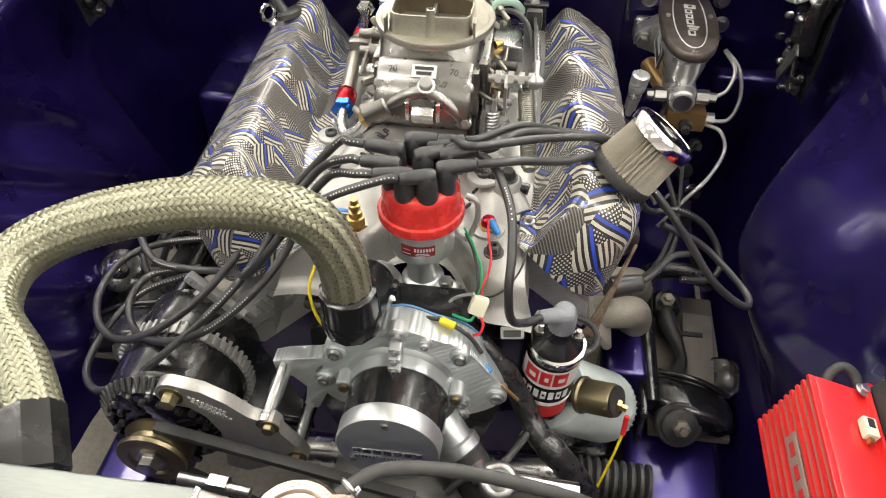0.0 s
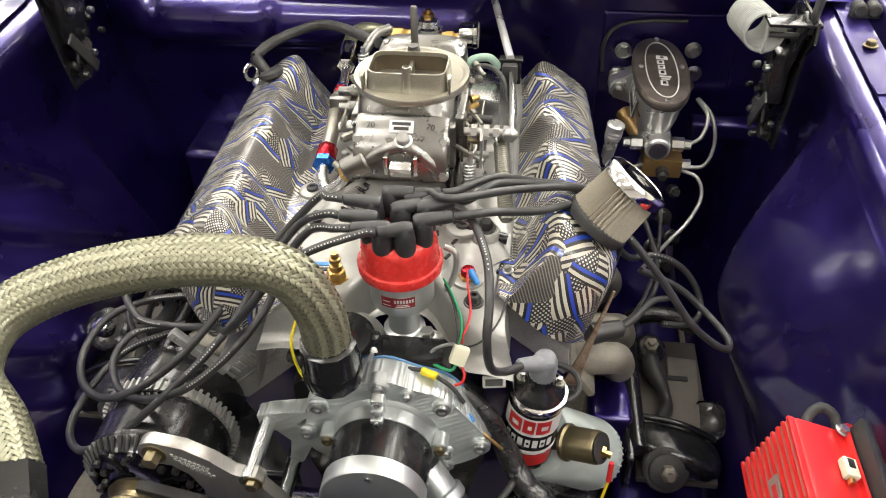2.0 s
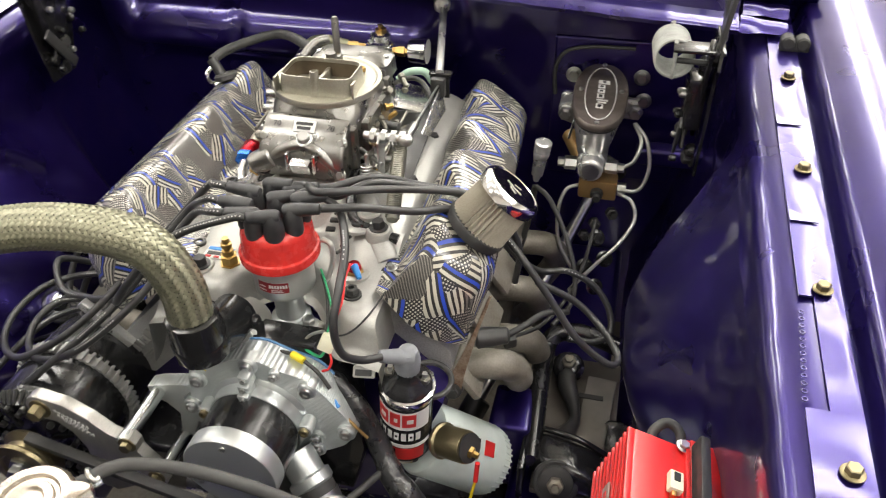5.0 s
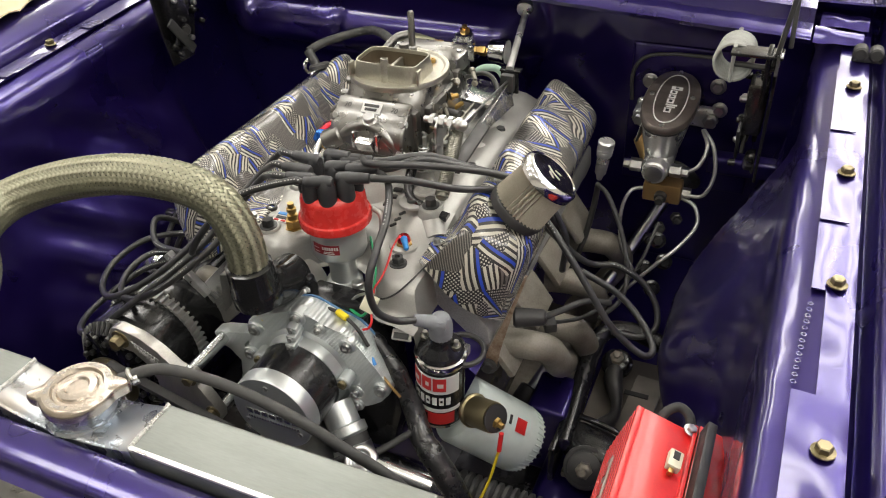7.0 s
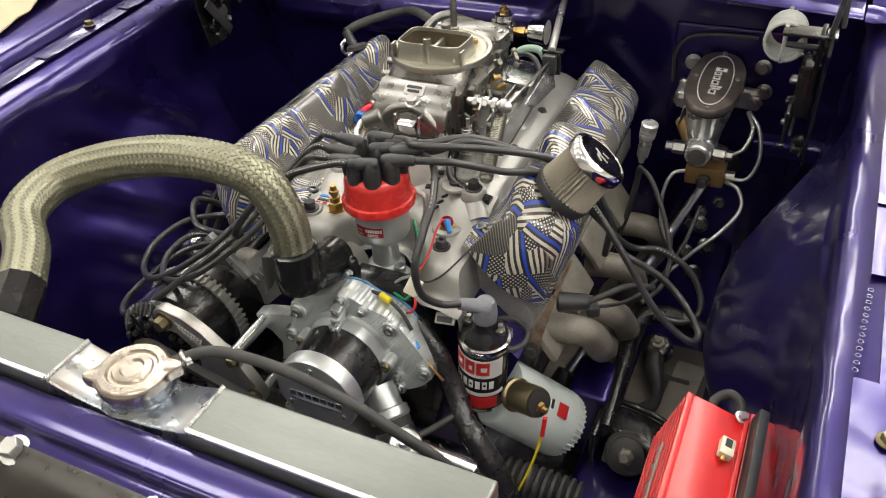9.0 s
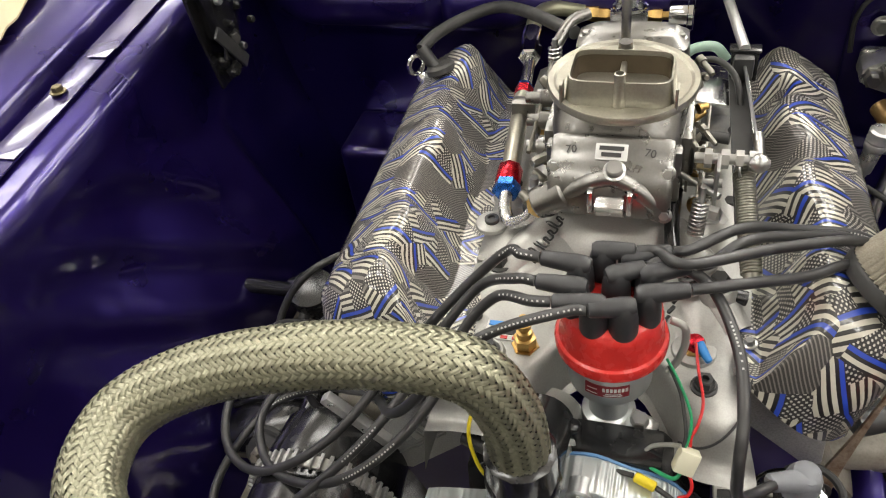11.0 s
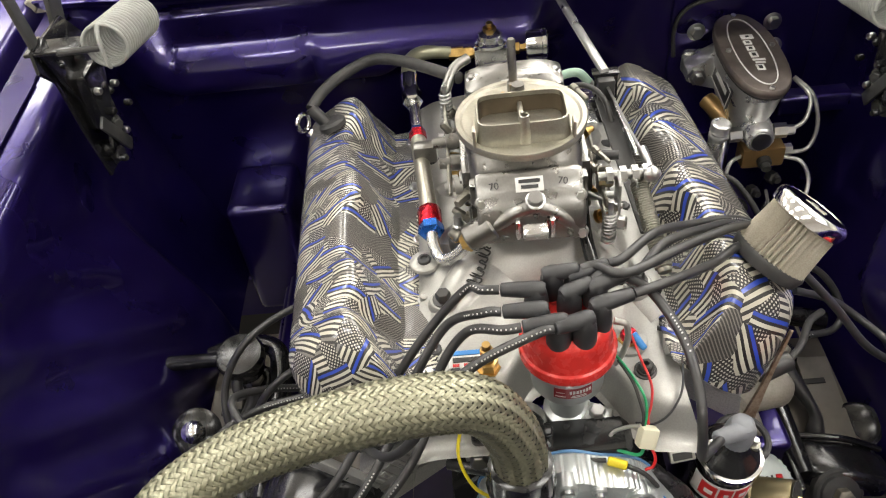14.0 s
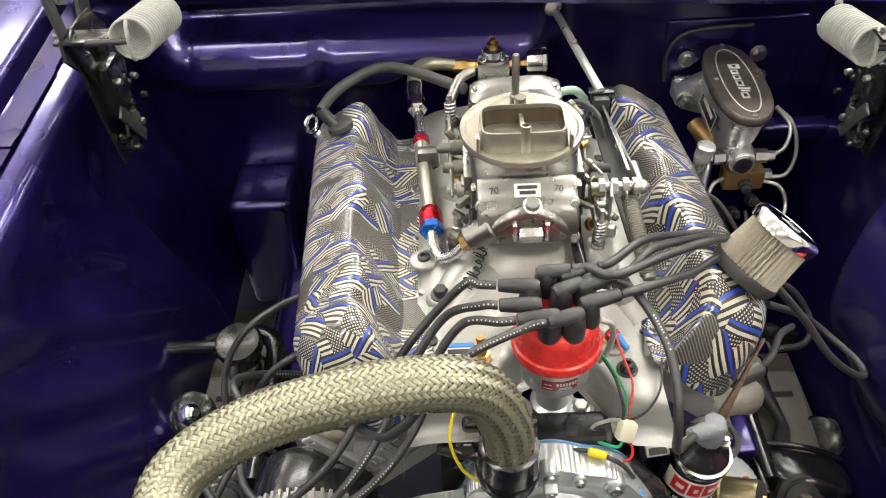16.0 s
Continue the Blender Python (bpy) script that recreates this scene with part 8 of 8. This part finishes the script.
part("rack_tube", rod(nb(), (-0.12, -0.088, 0.51), (0.182, -0.078, 0.502), 0.020, seg=20), POLISHED, bellows)

# ---- hood latch panel in front of the rail ----
lp = thing("hood_latch_panel", "bare grey pressed steel latch panel with holes and hex bolts", "latch panel", (0, -0.50, 0.76))
DARKSTEEL = material("bare_pressed_steel", (0.10, 0.096, 0.09), 0.34, 0.85, stain=0.5, stain_scale=18, tint=(0.045, 0.042, 0.04), rough_var=0.14)
HOLES = ((-0.008, -0.487, 0.021, 0.013), (-0.122, -0.465, 0.022, 0.016), (-0.057, -0.507, 0.016, 0.016))
rows = []
for i in range(101):
    x = -0.28 + 0.40 * i / 100
    w = 0.012 * ss(-0.107, -0.067, x) * (1 - ss(0.058, 0.088, x))
    row = []
    for k in range(45):
        q = k / 44
        y = -0.4445 - 0.155 * q
        z = 0.859 - 0.010 * ss(0.0, 0.2, q) - w * ss(0.10, 0.24, q) - 0.03 * q + 0.010 * ss(0.55, 0.7, q)
        for hx, hy, rx, ry in HOLES:        # each hole has a turned-down rim
            d = math.hypot((x - hx) / (rx + 0.006), (y - hy) / (ry + 0.006))
            z -= 0.006 * (1 - ss(0.75, 1.15, d))
        row.append(Vector((x, y, z)))
    rows.append(row)
bm = sheet(nb(), rows)
cut = [f for f in bm.faces if any(math.hypot((f.calc_center_median().x - hx) / rx, (f.calc_center_median().y - hy) / ry) < 1 for hx, hy, rx, ry in HOLES)]
bmesh.ops.delete(bm, geom=cut, context="FACES")
bmesh.ops.recalc_face_normals(bm, faces=bm.faces)
bmesh.ops.solidify(bm, geom=list(bm.faces), thickness=0.0022)
part("pressed_panel", bm, DARKSTEEL, lp, angle=55)
for x, y, z in ((-0.068, -0.449, 0.855), (0.070, -0.451, 0.853), (0.040, -0.507, 0.833)):
    part("panel_bolt", bolt(nb(), (x, y, z), (0.1, -0.35, 1), 0.0085, 0.010), STEELLINE, lp)
part("pressed_slot", box(nb(), (0.006, -0.4585, 0.8405), (0.052, 0.0022, 0.0016), 0.0005, Matrix.Rotation(radians(-2), 4, "Z")), DARKPRINT, lp)
part("pressed_slot", box(nb(), (0.008, -0.4640, 0.8375), (0.040, 0.0018, 0.0016), 0.0005, Matrix.Rotation(radians(-2), 4, "Z")), DARKPRINT, lp)
part("under_bracket", box(nb(), (-0.20, -0.507, 0.767), (0.20, 0.06, 0.05), 0.01), DARKSTEEL, lp)
# outer nose of the car, out of sight below, added to keep light off the floor
nose = thing("front_valance", "unseen purple front panel that keeps light off the floor", "front panel", (0, -0.66, 0.3), kind="structure")
part("valance_skin", box(nb(), (-0.02, -0.66, 0.45), (1.8, 0.02, 0.7), 0.008), PURPLE, nose)
# unseen pan, toe board and gearbox, added to close off light below
tun = thing("floor_pan", "unseen dark floor pan and gearbox that block light behind the firewall", "floor pan", (0, 0.9, 0.2), kind="structure")
part("pan", box(nb(), (-0.02, 1.0, 0.24), (1.8, 0.85, 0.02), 0.004), UNDERSIDE, tun)
part("toe_board", box(nb(), (-0.02, 0.575, 0.27), (1.1, 0.02, 0.10), 0.004), UNDERSIDE, tun)
part("gearbox", rod(nb(), (0, 0.46, 0.50), (0, 1.2, 0.40), 0.14, 0.09, 32), HEADCAST, tun)

# dark hoses, loom and clips low in the bay
dipwire = thing("sensor_wire", "black wire looping down beside the dipstick tube", "wire", (0.28, 0.28, 0.70))
part("wire", tube(nb(), [(0.240, 0.318, 0.735), (0.262, 0.297, 0.730), (0.290, 0.272, 0.690), (0.309, 0.238, 0.652), (0.309, 0.205, 0.628), (0.290, 0.165, 0.622)], 0.0034, 12, 8), RUBBER, dipwire)
lead2 = thing("sensor_lead", "thin black sensor lead with grey plug", "wire", (0.30, 0.2, 0.6))
part("wire", tube(nb(), [(0.244, 0.09, 0.66), (0.275, 0.14, 0.64), (0.300, 0.20, 0.635), (0.318, 0.28, 0.64), (0.326, 0.36, 0.66)], 0.0026, 8, 8), RUBBER, lead2)
part("plug", box(nb(), (0.244, 0.088, 0.660), (0.016, 0.020, 0.014), 0.003, Matrix.Rotation(radians(30), 4, "Z")), RUBBER, lead2)
for k, (x, y, z) in enumerate(((0.330, 0.345, 0.640), (0.345, 0.33, 0.615), (0.318, 0.325, 0.60), (0.336, 0.30, 0.585))):
    part("black_clip", bolt(nb(), (x, y, z), (0.2, -0.8, 0.5), 0.0085, 0.012), GLOSSBLACK, lead2)
